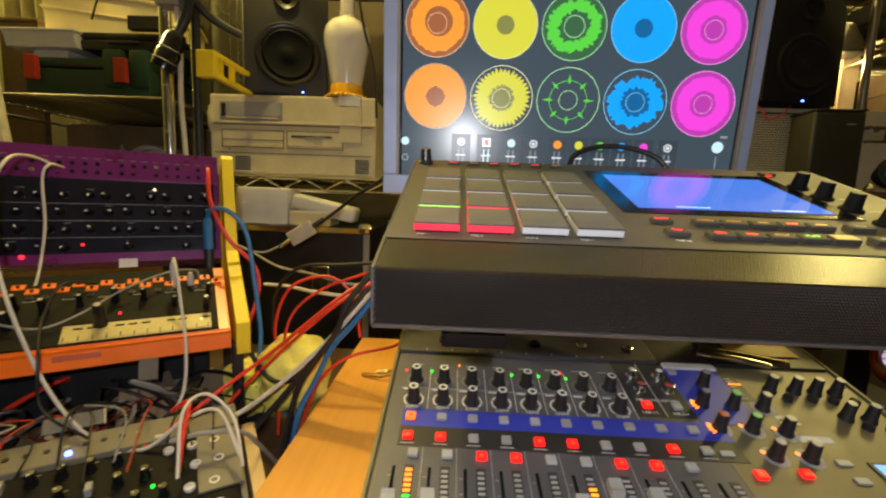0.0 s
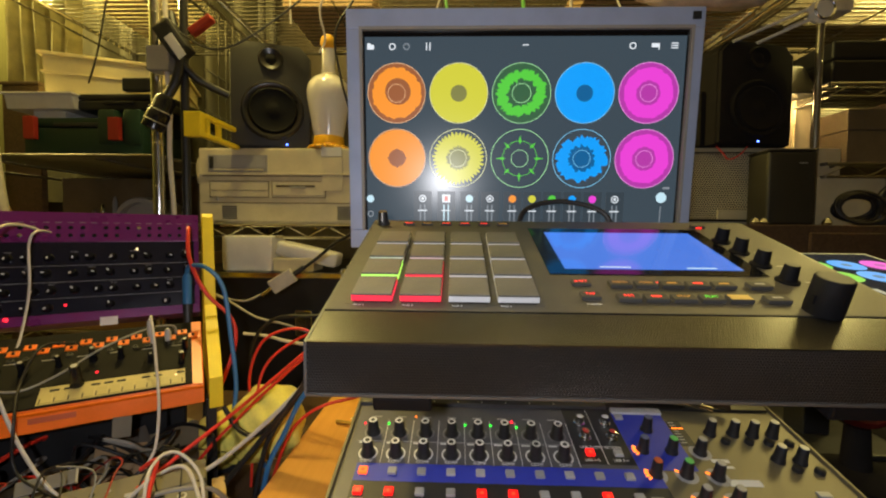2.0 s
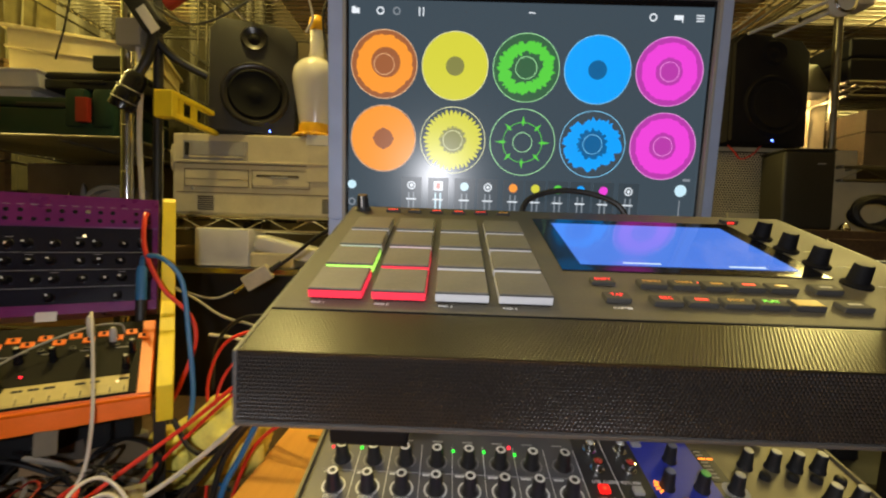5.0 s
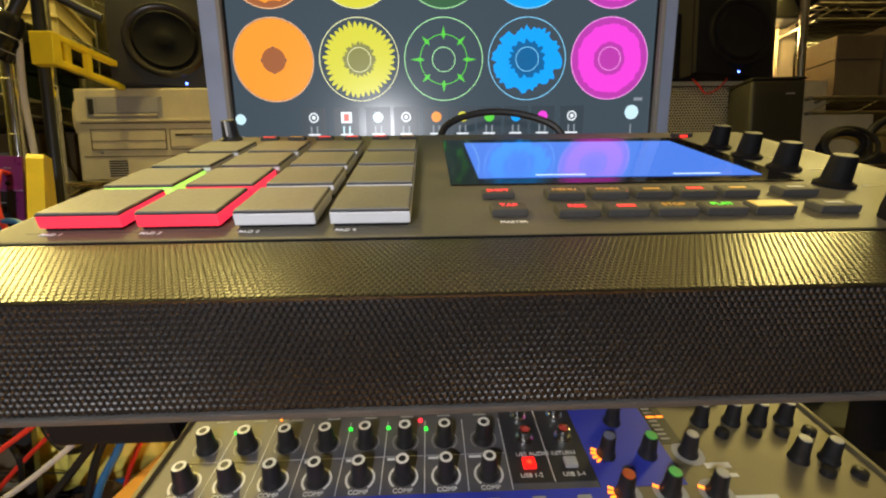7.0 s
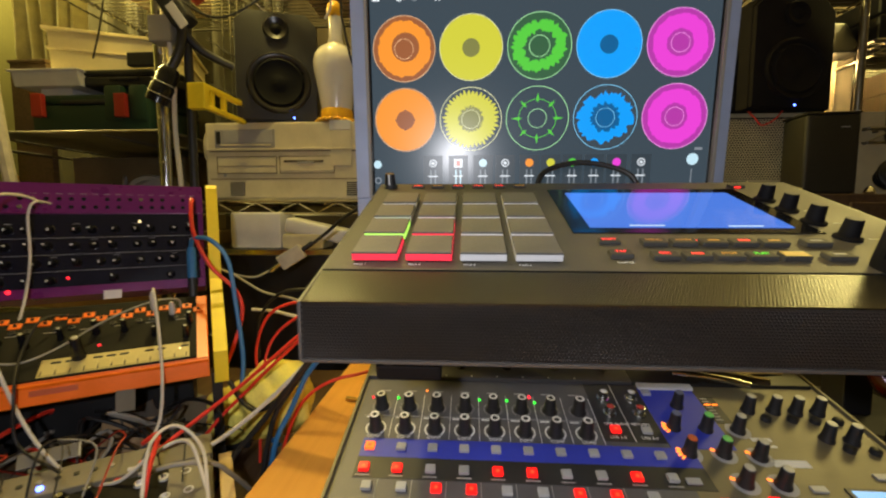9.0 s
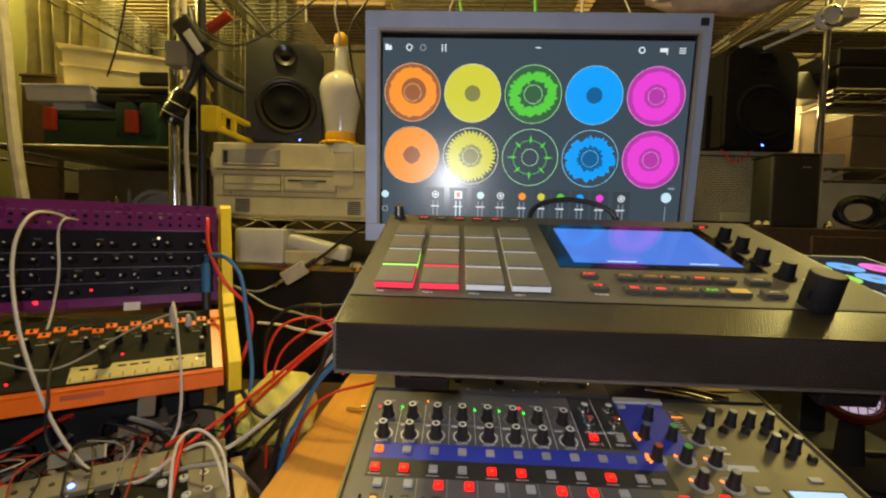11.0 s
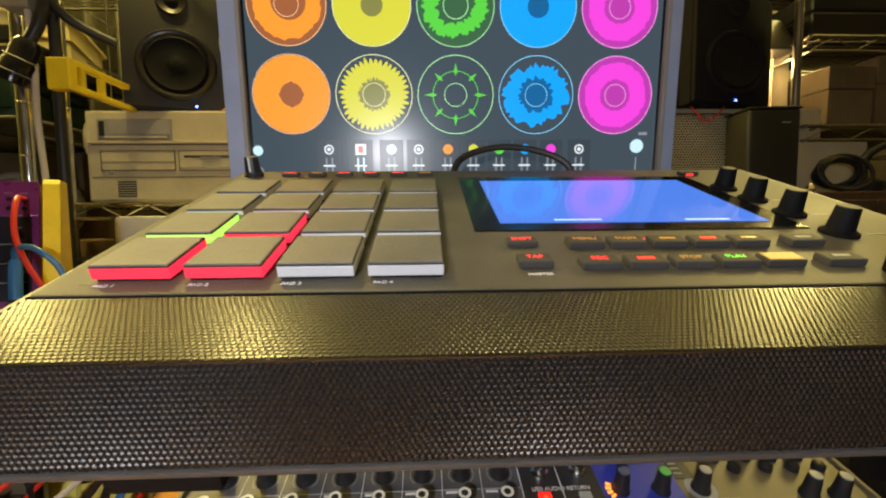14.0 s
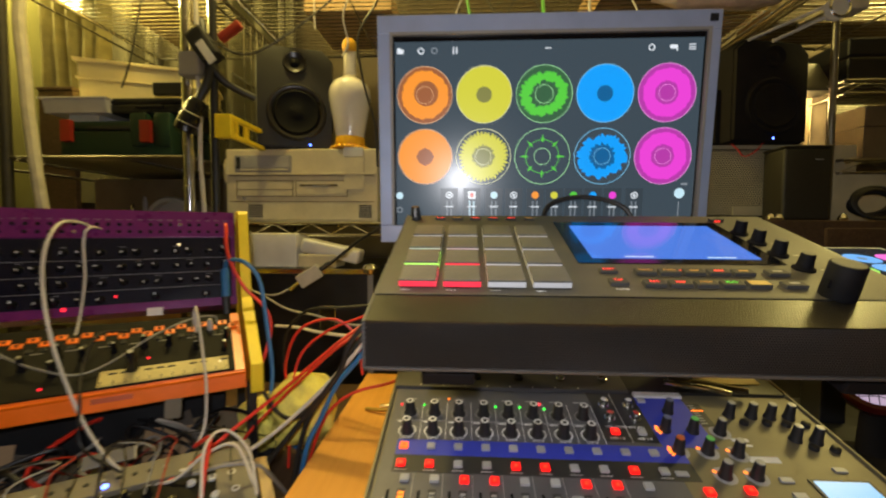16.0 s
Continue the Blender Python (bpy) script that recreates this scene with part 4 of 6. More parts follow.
# small cables and a card behind the master section
note = solo("paper_slip", box(-0.036, 0.036, -0.011, 0.011, 0, 0.0006), M_CREAM, pose(0.365, 0.170, 0.8705, MA, 0, 3), "cream paper slip behind the console", "paper")
tagged(note, category="paper")
solo("silver_adapter_plug", tube([(0.285, 0.150, 0.872), (0.325, 0.142, 0.870), (0.352, 0.135, 0.866)], 0.0035, 10, 4), M_CHROME, Matrix.Identity(4), "silver cable plug lying on the console", "plug", smooth=True)
solo("dark_plug", tube([(0.295, 0.160, 0.874), (0.345, 0.146, 0.870), (0.372, 0.138, 0.868)], 0.0042, 10, 4), M_RING, Matrix.Identity(4), "bronze cable plug lying on the console", "plug", smooth=True)

# ---- synthesizer rig ----
YAW = math.degrees(math.atan2(0.55, 0.835))
RIG = pose(-0.245, 0.21, 0, 0, 0, YAW)
rack = thing("synth_stand", RIG, "two-tier synth stand with yellow side panels", "stand")
for x in (0.002, -0.378):
    part("side_panel", prism([(-0.006, 0.822), (-0.006, 0.862), (0.095, 0.915), (0.130, 0.935), (0.176, 1.072), (0.184, 1.078), (0.235, 1.078), (0.235, 0.822)], x + 0.004, x + 0.020, 0.0012), M_YELLOW, rack, "yellow painted side panel")
    part("lower_panel", prism([(-0.34, 0.680), (-0.34, 0.690), (-0.05, 0.745), (-0.035, 0.745), (-0.030, 0.680)], x + 0.004, x + 0.018, 0.0012), M_CREAMWOOD, rack, "cream painted lower panel")
    for y in (0.02, 0.21):
        part("leg", box(x + 0.001, x + 0.013, y - 0.012, y + 0.012, 0.68, 0.83, 0.001), M_BLACK, rack)
    part("foot_rail", box(x - 0.010, x + 0.003, -0.32, -0.05, 0.68, 0.690, 0.001), M_BLACK, rack)

# purple synthesizer
PU_A = math.degrees(math.atan2(0.149, 0.051))
purple = thing("purple_synthesizer", RIG @ pose(0, 0.142, 0.926, PU_A), "purple desktop synthesizer with rows of dark knobs", "synthesizer")
# local: x right, y up the panel, z out of it
H = 0.1575
part("chassis", box(-0.362, 0.001, -0.004, H, -0.045, -0.002, 0.0015), M_PURPLE, purple, "purple steel chassis")
part("face_panel", box(-0.348, -0.006, 0.010, 0.112, -0.002, 0.0005, 0.0004), M_NAVY, purple, "midnight blue face panel")
part("top_strip", box(-0.362, 0.001, 0.113, H, -0.002, 0.0008, 0.0004), M_PURPLE, purple)
part("bottom_strip", box(-0.362, 0.001, -0.004, 0.009, -0.002, 0.004, 0.001), M_PURPLE, purple)
pk = None
for j, y in enumerate((0.089, 0.066, 0.042, 0.018)):
    for i in range(15):
        x = -0.018 - 0.0228 * i + 0.003 * math.sin(i * 2.3 + j)
        if j == 3 and i < 8 and i % 3 != 1:
            continue
        m = at(x + (0.005 if j == 2 else 0), y, 0.0005)
        if pk is None:
            pk = part("knob", knob_bm(0.0046, 0.0115, 0.0037), M_GLOSSBLACK, purple, smooth=True, m=m)
            part("pointer", box(-0.0008, 0.0008, 0.0006, 0.0037, 0.0114, 0.0119), M_WHITEINK, pk)
        else:
            q = again(pk, m @ Matrix.Rotation(rnd[i * 7 + j] * 5, 4, "Z"))
            again(pk.children[0], Matrix.Identity(4), parent=q)
        if (i + j) % 3 == 0:
            part("legend_bar", box(-0.004, 0.004, 0.0085, 0.0090, 0, 0.0002), M_GREYINK, purple, m=m)
for i in range(26):
    for y in (0.122, 0.134):
        if (i * 3 + int(y * 1000)) % 7:
            part("jack_socket", lathe([(0, 0.0), (0.0027, 0.0), (0.0027, 0.0010), (0.0017, 0.0012), (0.0015, 0.0002), (0, 0.0002)], 12), M_GLOSSBLACK if (i + int(y * 100)) % 9 else M_CHROME, purple, smooth=True, m=at(-0.012 - 0.0132 * i, y, 0.0008))
    part("printed_mark", box(-0.004, 0.003, 0.1415, 0.1422, 0.0008, 0.0010), M_GREYINK, purple, m=at(-0.012 - 0.0132 * i, 0))
for y in (0.0775, 0.054, 0.031):
    part("divider_line", box(-0.345, -0.010, y - 0.0002, y + 0.0003, 0.0005, 0.0007), M_GREYINK, purple)
for x, y, mat, r in ((-0.159, 0.021, M_LEDRED, 0.0016), (-0.216, 0.006, M_LEDRED, 0.0026), (-0.080, 0.100, M_LEDWHITE, 0.0017)):
    part("signal_led", lathe([(r, 0), (r, 0.002), (0, 0.003)], 12), mat, purple, m=at(x, y, 0.0042 if y < 0.009 else 0.001))
part("paper_tag", box(-0.121, -0.101, -0.012, 0.000, 0.004, 0.0045), M_WHITE, purple, "white paper tag")

# orange synthesizer
OR_A = math.degrees(math.atan2(0.051, 0.098))
orange = thing("orange_synthesizer", RIG @ pose(0, 0.0, 0.853, OR_A), "orange desktop synthesizer with ivory touch keys", "synthesizer")
L = 0.1105
part("chassis", box(-0.362, 0.001, 0.0, L + 0.022, -0.030, -0.002, 0.0015), M_ORANGE, orange, "orange chassis")
part("front_lip", prism([(0.004, 0.0), (-0.0105, -0.0205), (-0.004, -0.024), (0.012, -0.018)], -0.362, 0.001, 0.0008), M_ORANGE, orange, "orange front lip")
part("maker_mark", box(-0.165, -0.125, -0.0030, 0.0030, 0, 0.0003), M_CAPORANGE, orange, m=Matrix.Translation((0, -0.0034, -0.0100)) @ Matrix.Rotation(radians(54.7), 4, "X"))
part("face_panel", box(-0.350, -0.012, 0.006, 0.1290, -0.002, 0.0005, 0.0004), M_DARKPANEL, orange, "dark olive face panel")
part("key_bed", box(-0.160, -0.020, 0.008, 0.034, 0.0005, 0.0010), M_KEYS, orange, "ivory touch key bed")
for k in range(11):
    part("touch_key", box(-0.0048, 0.0048, 0.0, 0.0125, 0, 0.0007, 0.0002), M_KEYS, orange, m=at(-0.152 + 0.0122 * k, 0.0095, 0.0010))
    if k % 7 not in (2, 6):
        part("touch_sharp", box(-0.0042, 0.0042, 0.0, 0.0022, 0, 0.0009), M_BLACK, orange, m=at(-0.147 + 0.0122 * k, 0.0265, 0.0010))
for k in range(12):
    part("key_gap", box(-0.0005, 0.0005, 0.0, 0.0075, 0, 0.0004), M_BLACK, orange, m=at(-0.1575 + 0.0122 * k, 0.009, 0.0012))
for i in range(26):
    x = -0.010 - 0.0133 * i
    part("patch_block", box(-0.0058, 0.0058, -0.0046, 0.0046, 0, 0.0014, 0.0004), M_ORANGE, orange, m=at(x, 0.0985 + 0.0090 * (i % 2), 0.0003))
    part("jack_socket", lathe([(0, 0.0), (0.0017, 0.0), (0.0017, 0.002), (0.0011, 0.0022), (0.0010, 0.0008), (0, 0.0008)], 12), M_BLACK, orange, smooth=True, m=at(x, 0.0985 + 0.0090 * (i % 2), 0.0014))
    if i % 3:
        part("jack_socket", lathe([(0, 0.0), (0.0034, 0.0), (0.0034, 0.002), (0.0020, 0.0022), (0.0018, 0.0008), (0, 0.0008)], 12), M_BLACK, orange, smooth=True, m=at(x, 0.086, 0.0005))
ok_ = None
for x, y, s in ((-0.128, 0.032, 1.65), (-0.024, 0.046, 1.0), (-0.058, 0.055, 0.8), (-0.090, 0.070, 1.0), (-0.118, 0.072, 1.1), (-0.020, 0.072, 1.0), (-0.150, 0.068, 0.9), (-0.180, 0.060, 1.1),
                (-0.205, 0.040, 1.2), (-0.205, 0.070, 1.1), (-0.235, 0.055, 1.1), (-0.265, 0.045, 1.1), (-0.290, 0.065, 1.1), (-0.320, 0.050, 1.1)):
    m = at(x, y, 0.0005) @ Matrix.Diagonal((0.62 * s, 0.62 * s, s, 1))
    if ok_ is None:
        ok_ = part("knob", knob_bm(0.0054, 0.0185, 0.0048), M_GLOSSBLACK, orange, smooth=True, m=m)
        part("knob_cap", lathe([(0.0042, 0.0184), (0, 0.0188)], 20), M_CAPGREY, ok_)
    else:
        q = again(ok_, m)
        again(ok_.children[0], Matrix.Identity(4), parent=q)
for x, y, mat in ((-0.212, 0.018, M_LEDRED), (-0.112, 0.048, M_LEDRED), (-0.030, 0.024, M_LEDWHITE)):
    part("signal_led", lathe([(0.0013, 0), (0.0013, 0.0016), (0, 0.002)], 10), mat, orange, m=at(x, y, 0.0005))
for i in range(9):
    part("legend_bar", box(-0.006, 0.006, -0.0006, 0.0006, 0, 0.0002), M_GREYINK, orange, m=at(-0.03 - 0.033 * i, 0.081, 0.0006))

# white synthesizer on the lower tier
white = thing("white_synthesizer", RIG @ pose(0, -0.045, 0.772, 12.0), "white groove synthesizer crowded with patch cables", "synthesizer")
part("chassis", box(-0.375, 0.000, -0.300, 0.004, -0.024, -0.004, 0.002), M_SMOKE, white, "white plastic chassis")
part("back_rail", box(-0.375, 0.000, -0.030, 0.004, -0.004, 0.004, 0.0018), M_SMOKE, white, "white raised back rail")
part("face_panel", box(-0.368, -0.006, -0.292, -0.032, -0.004, -0.001, 0.0004), M_DARKPANEL, white, "dark face panel")
part("corner_block", box(-0.040, -0.002, -0.110, -0.030, -0.001, 0.002, 0.001), M_SMOKE, white)
wk = cap_ = socket = None
for j in range(9):
    for i in range(17):
        m = at(-0.024 - 0.0200 * i + 0.003 * math.sin(2.1 * j), -0.045 - 0.0270 * j, -0.001)
        kind = (i * 5 + j * 3 + i * j) % 7
        if i < 2 or kind == 3:
            socket = again(socket, m) if socket else part("patch_socket", lathe([(0, 0.0), (0.0046, 0.0), (0.0046, 0.0030), (0.0030, 0.0034), (0.0024, 0.0008), (0, 0.0006)], 14), M_WHITE, white, "white patch socket", True, m)
        elif kind == 5:
            cap_ = again(cap_, m) if cap_ else part("slide_cap", box(-0.0026, 0.0026, -0.0050, 0.0050, 0, 0.0080, 0.0008), M_CAPGREY, white, m=m)
        elif kind != 1:
            m = m @ Matrix.Rotation(rnd[i * 9 + j] * 5, 4, "Z")
            if wk is None:
                wk = part("knob", knob_bm(0.0040, 0.0130, 0.0034), M_GLOSSBLACK, white, smooth=True, m=m)
                part("pointer", box(-0.0005, 0.0005, 0.0008, 0.0033, 0.0129, 0.0133), M_WHITEINK, wk)
            else:
                q = again(wk, m)
                again(wk.children[0], Matrix.Identity(4), parent=q)
        if kind in (0, 4):
            part("legend_bar", box(-0.0045, 0.0045, 0.0090, 0.0098, 0, 0.0002), M_GREYINK, white, m=Matrix.Translation(m.to_translation()))
for k, (x, y) in enumerate(((-0.29, -0.13), (-0.30, -0.16), (-0.27, -0.15), (-0.25, -0.19), (-0.31, -0.20), (-0.22, -0.17), (-0.085, -0.120), (-0.092, -0.132))):
    part("signal_led", lathe([(0.0017, 0), (0.0017, 0.002), (0, 0.003)], 10), M_LEDGREEN if k > 5 else M_LEDRED, white, m=at(x, y, -0.001))
for i in range(14):
    part("rail_button", lathe([(0.0026, 0), (0.0026, 0.001), (0, 0.0014)], 12), M_BLACK if i % 4 else M_CAPGREY, white, m=at(-0.09 - 0.014 * i, -0.012, 0.004))
part("signal_led", lathe([(0.0026, 0), (0.0026, 0.002), (0, 0.003)], 10), M_LEDBLUE, white, m=at(-0.143, -0.022, 0.004))
for k, (x, y) in enumerate(((-0.075, -0.085), (-0.080, -0.100), (-0.12, -0.14), (-0.13, -0.155), (-0.19, -0.09))):
    part("signal_led", lathe([(0.0016, 0), (0.0016, 0.002), (0, 0.003)], 10), M_LEDGREEN if k < 4 else M_LEDRED, white, m=at(x, y, -0.001))


def rg(x, y, z):
    return RIG @ Vector((x, y, z))


cable("white_patch_cable", [rg(-0.187, 0.186, 1.047), rg(-0.200, 0.150, 1.056), rg(-0.210, 0.105, 1.052), rg(-0.217, 0.075, 1.020), rg(-0.214, 0.050, 0.968), rg(-0.197, 0.018, 0.897), rg(-0.165, -0.014, 0.815), rg(-0.126, -0.050, 0.770), rg(-0.085, -0.080, 0.766), rg(-0.05, -0.085, 0.790), rg(-0.02, -0.10, 0.800), rg(-0.005, -0.15, 0.775)], 0.0019, M_W_CABLE, "thick white patch cable looped over the synthesizers")
cable("white_patch_cable", [rg(-0.178, 0.188, 1.046), rg(-0.186, 0.150, 1.048), rg(-0.192, 0.142, 1.030), rg(-0.190, 0.130, 0.977), rg(-0.193, 0.118, 0.935), rg(-0.196, 0.100, 0.905), rg(-0.2, 0.088, 0.896)], 0.0015, M_W_CABLE, "thin white patch cable plugged into the purple panel")
cable("white_patch_cable", [rg(-0.058, 0.075, 0.897), rg(-0.058, 0.064, 0.935), rg(-0.055, 0.044, 0.925), rg(-0.051, 0.022, 0.890), rg(-0.047, -0.012, 0.842), rg(-0.050, -0.030, 0.800), rg(-0.060, -0.040, 0.780)], 0.0017, M_W_CABLE, "white patch cable hanging over the orange panel")
cable("grey_patch_cable", [rg(-0.26, 0.06, 0.90), rg(-0.225, 0.035, 0.885), rg(-0.182, 0.022, 0.872), rg(-0.149, 0.033, 0.880), rg(-0.107, 0.060, 0.902), rg(-0.063, 0.081, 0.916), rg(-0.035, 0.092, 0.915), rg(-0.030, 0.095, 0.903)], 0.0012, M_G_CABLE, "thin grey patch cable across the orange panel")
cable("black_patch_cable", [rg(-0.140, 0.09, 0.905), rg(-0.165, 0.062, 0.910), rg(-0.176, 0.03, 0.880), rg(-0.172, -0.012, 0.850), rg(-0.17, -0.02, 0.80), rg(-0.13, -0.06, 0.78)], 0.0015, M_K_CABLE, "thin black patch cable")
cable("red_patch_cable", [rg(-0.012, 0.186, 1.054), rg(-0.013, 0.150, 1.050), rg(-0.012, 0.128, 1.007), rg(0.008, 0.112, 0.956), rg(0.040, 0.105, 0.917), rg(0.046, 0.095, 0.882), rg(0.030, 0.082, 0.834), rg(0.01, 0.08, 0.78), rg(0.02, 0.10, 0.70)], 0.0029, M_R_CABLE, "red patch cable hanging beside the yellow panel")
cable("blue_patch_cable", [rg(-0.016, 0.141, 0.982), rg(-0.012, 0.130, 0.996), rg(0.009, 0.101, 0.995), rg(0.030, 0.094, 0.965), rg(0.038, 0.079, 0.896), rg(0.043, 0.064, 0.828), rg(0.040, 0.052, 0.772), rg(0.060, 0.045, 0.724), rg(0.085, 0.05, 0.69)], 0.0033, M_B_CABLE, "blue patch cable hanging beside the yellow panel")
plug = thing("blue_jack_plug", RIG @ pose(-0.016, 0.127, 0.928, -15), "large blue and black jack plug", "plug")
part("sleeve", lathe([(0, 0.056), (0.005, 0.056), (0.0062, 0.049), (0.0062, 0.010), (0, 0.010)], 20), M_B_CABLE, plug, smooth=True)
part("barrel", lathe([(0, 0.010), (0.0065, 0.010), (0.0058, -0.026), (0, -0.026)], 20), M_BLACK, plug, smooth=True)
for x, y, z in ((-0.058, 0.064, 0.925), (-0.040, 0.088, 0.905)):
    solo("white_jack_plug", lathe([(0, 0), (0.0030, 0), (0.0038, 0.004), (0.0038, 0.022), (0.0018, 0.028), (0, 0.028)], 16), M_W_CABLE, RIG @ pose(x, y, z - 0.016, 25), "small white jack plug", "plug", smooth=True)

# cables between the rig, the floor and the sampler
cable("red_cable", [(-0.035, 0.205, 0.950), (-0.097, 0.195, 0.909), (-0.145, 0.195, 0.869), (-0.19, 0.19, 0.83), (-0.235, 0.165, 0.795), (-0.260, 0.135, 0.775), (-0.275, 0.10, 0.765)], 0.0023, M_R_CABLE, "red cable running down from the sampler")
cable("red_cable", [(-0.03, 0.215, 0.945), (-0.105, 0.205, 0.897), (-0.15, 0.21, 0.858), (-0.195, 0.215, 0.815), (-0.245, 0.20, 0.760), (-0.28, 0.18, 0.69)], 0.0021, M_R_CABLE, "red cable running down from the sampler")
cable("red_cable", [(-0.215, 0.28, 0.780), (-0.215, 0.27, 0.844), (-0.192, 0.27, 0.897), (-0.14, 0.27, 0.913), (-0.106, 0.27, 0.885), (-0.09, 0.24, 0.84)], 0.0020, M_R_CABLE, "red cable arched over the yellow cloth")
cable("red_cable", [(-0.02, 0.25, 0.850), (-0.046, 0.25, 0.828), (-0.099, 0.245, 0.814), (-0.130, 0.24, 0.795), (-0.150, 0.235, 0.765), (-0.17, 0.23, 0.70)], 0.0023, M_R_CABLE, "red cable bent over the desk edge")
cable("red_cable", [(-0.20, 0.24, 0.70), (-0.198, 0.25, 0.80), (-0.188, 0.26, 0.86), (-0.15, 0.27, 0.895), (-0.09, 0.27, 0.92)], 0.0019, M_R_CABLE, "red cable rising behind the cloth")
cable("black_cable", [(-0.05, 0.20, 0.955), (-0.093, 0.19, 0.901), (-0.107, 0.19, 0.863), (-0.137, 0.19, 0.824), (-0.167, 0.19, 0.785), (-0.205, 0.18, 0.737), (-0.23, 0.17, 0.69)], 0.0036, M_K_CABLE, "black cable running down from the sampler")
cable("black_cable", [(-0.04, 0.22, 0.950), (-0.085, 0.21, 0.90), (-0.115, 0.205, 0.85), (-0.150, 0.20, 0.80), (-0.165, 0.20, 0.76), (-0.175, 0.19, 0.69)], 0.0034, M_K_CABLE, "black cable running over the desk edge")
cable("black_cable", [(-0.09, 0.21, 0.89), (-0.13, 0.20, 0.83), (-0.17, 0.20, 0.795), (-0.20, 0.21, 0.795), (-0.225, 0.22, 0.82)], 0.0030, M_K_CABLE, "black cable looped over the cloth")
cable("blue_cable", [(-0.045, 0.21, 0.93), (-0.089, 0.20, 0.872), (-0.115, 0.20, 0.84), (-0.137, 0.20, 0.794), (-0.155, 0.195, 0.755), (-0.165, 0.19, 0.69)], 0.0034, M_B_CABLE, "blue cable running over the desk edge")
cable("white_cable", [(-0.06, 0.205, 0.92), (-0.11, 0.195, 0.86), (-0.16, 0.18, 0.81), (-0.205, 0.165, 0.775), (-0.235, 0.14, 0.765), (-0.27, 0.11, 0.77)], 0.0026, M_W_CABLE, "pale cable running down to the white synthesizer")
cable("grey_cable", [(-0.40, 0.44, 0.945), (-0.33, 0.42, 0.925), (-0.26, 0.38, 0.905), (-0.19, 0.33, 0.905), (-0.12, 0.29, 0.900), (-0.05, 0.27, 0.905)], 0.0020, M_G_CABLE, "thin grey cable behind the synthesizers")
cable("cream_cable", [(-0.30, 0.42, 0.865), (-0.24, 0.38, 0.872), (-0.19, 0.34, 0.875), (-0.12, 0.30, 0.880), (-0.05, 0.27, 0.895)], 0.0028, M_W_CABLE, "cream cable stretched behind the cloth")
cable("black_cable", [(-0.26, 0.36, 0.80), (-0.245, 0.34, 0.87), (-0.20, 0.32, 0.915), (-0.13, 0.30, 0.925), (-0.06, 0.28, 0.935)], 0.0026, M_K_CABLE, "black cable arched behind the desk")
cable("grey_cable", [(-0.175, 0.18, 0.70), (-0.178, 0.14, 0.75), (-0.185, 0.12, 0.775), (-0.21, 0.10, 0.785), (-0.24, 0.09, 0.78)], 0.0024, M_G_CABLE, "grey cable at the end of the white synthesizer")
cable("white_patch_cable", [rg(-0.055, -0.16, 0.775), rg(-0.050, -0.12, 0.815), rg(-0.030, -0.10, 0.820), rg(-0.008, -0.12, 0.800), rg(-0.004, -0.16, 0.770)], 0.0016, M_W_CABLE, "white patch cable arched over the white panel")
cable("red_patch_cable", [rg(-0.06, -0.08, 0.80), rg(-0.045, -0.10, 0.815), rg(-0.05, -0.13, 0.80), rg(-0.055, -0.15, 0.775)], 0.0022, M_R_CABLE, "red patch cable on the white panel")

slab = thing("cream_slab", RIG @ pose(-0.166, -0.036, 0.7790, 50, 0, 3), "thin cream plastic slab leaning by the white synthesizer", "slab")
part("slab_body", box(-0.002, 0.045, 0.0, 0.015, 0.0, 0.004, 0.0012), M_SMOKE, slab)
part("slab_edge", box(0.0452, 0.0470, 0.0, 0.015, -0.001, 0.0050, 0.0005), M_BEIGE, slab)

random.seed(21)
for k in range(16):
    mat, word = ((M_K_CABLE, "black"), (M_G_CABLE, "grey"), (M_REDLATCH, "dark red"), (M_K_CABLE, "black"), (M_K_CABLE, "black"))[k % 5]
    x = -0.335 + 0.0205 * k + random.uniform(-0.006, 0.006)
    top = random.uniform(0.790, 0.812)
    line = [rg(x, -0.075 - random.uniform(0.0, 0.05), 0.770), rg(x + random.uniform(-0.01, 0.01), -0.070, top - 0.004), rg(x + random.uniform(-0.03, 0.03), -0.045, top),
            rg(x + random.uniform(-0.05, 0.05), -0.008, 0.785), rg(x + random.uniform(-0.07, 0.07), 0.030, 0.735), rg(x + random.uniform(-0.08, 0.08), 0.055, 0.700)]
    cable(word.replace(" ", "_") + "_patch_cable", line, random.uniform(0.0008, 0.0012), mat, "thin " + word + " patch cable bent over the white synthesizer")

# yellow cloth


def crumpled(sx, sy, sz, seed, folds=0.07):
    bm = bmesh.new()
    bmesh.ops.create_icosphere(bm, subdivisions=5, radius=1.0)
    shift = Vector((seed, seed * 0.7, -seed))
    for v in bm.verts:
        d = v.co.normalized()
        bent = d + 0.35 * noise.noise_vector(d * 1.6 + shift)
        k = 1 + 0.25 * noise.noise(d * 1.5 + shift) + folds * (0.5 - abs(noise.noise(bent * 2.3 + shift)) * 2.2) + 0.45 * folds * (0.4 - abs(noise.noise(bent * 4.0 - shift)) * 1.6)
        v.co = Vector((d.x * sx * k, d.y * sy * k, d.z * sz * k))
    return bm


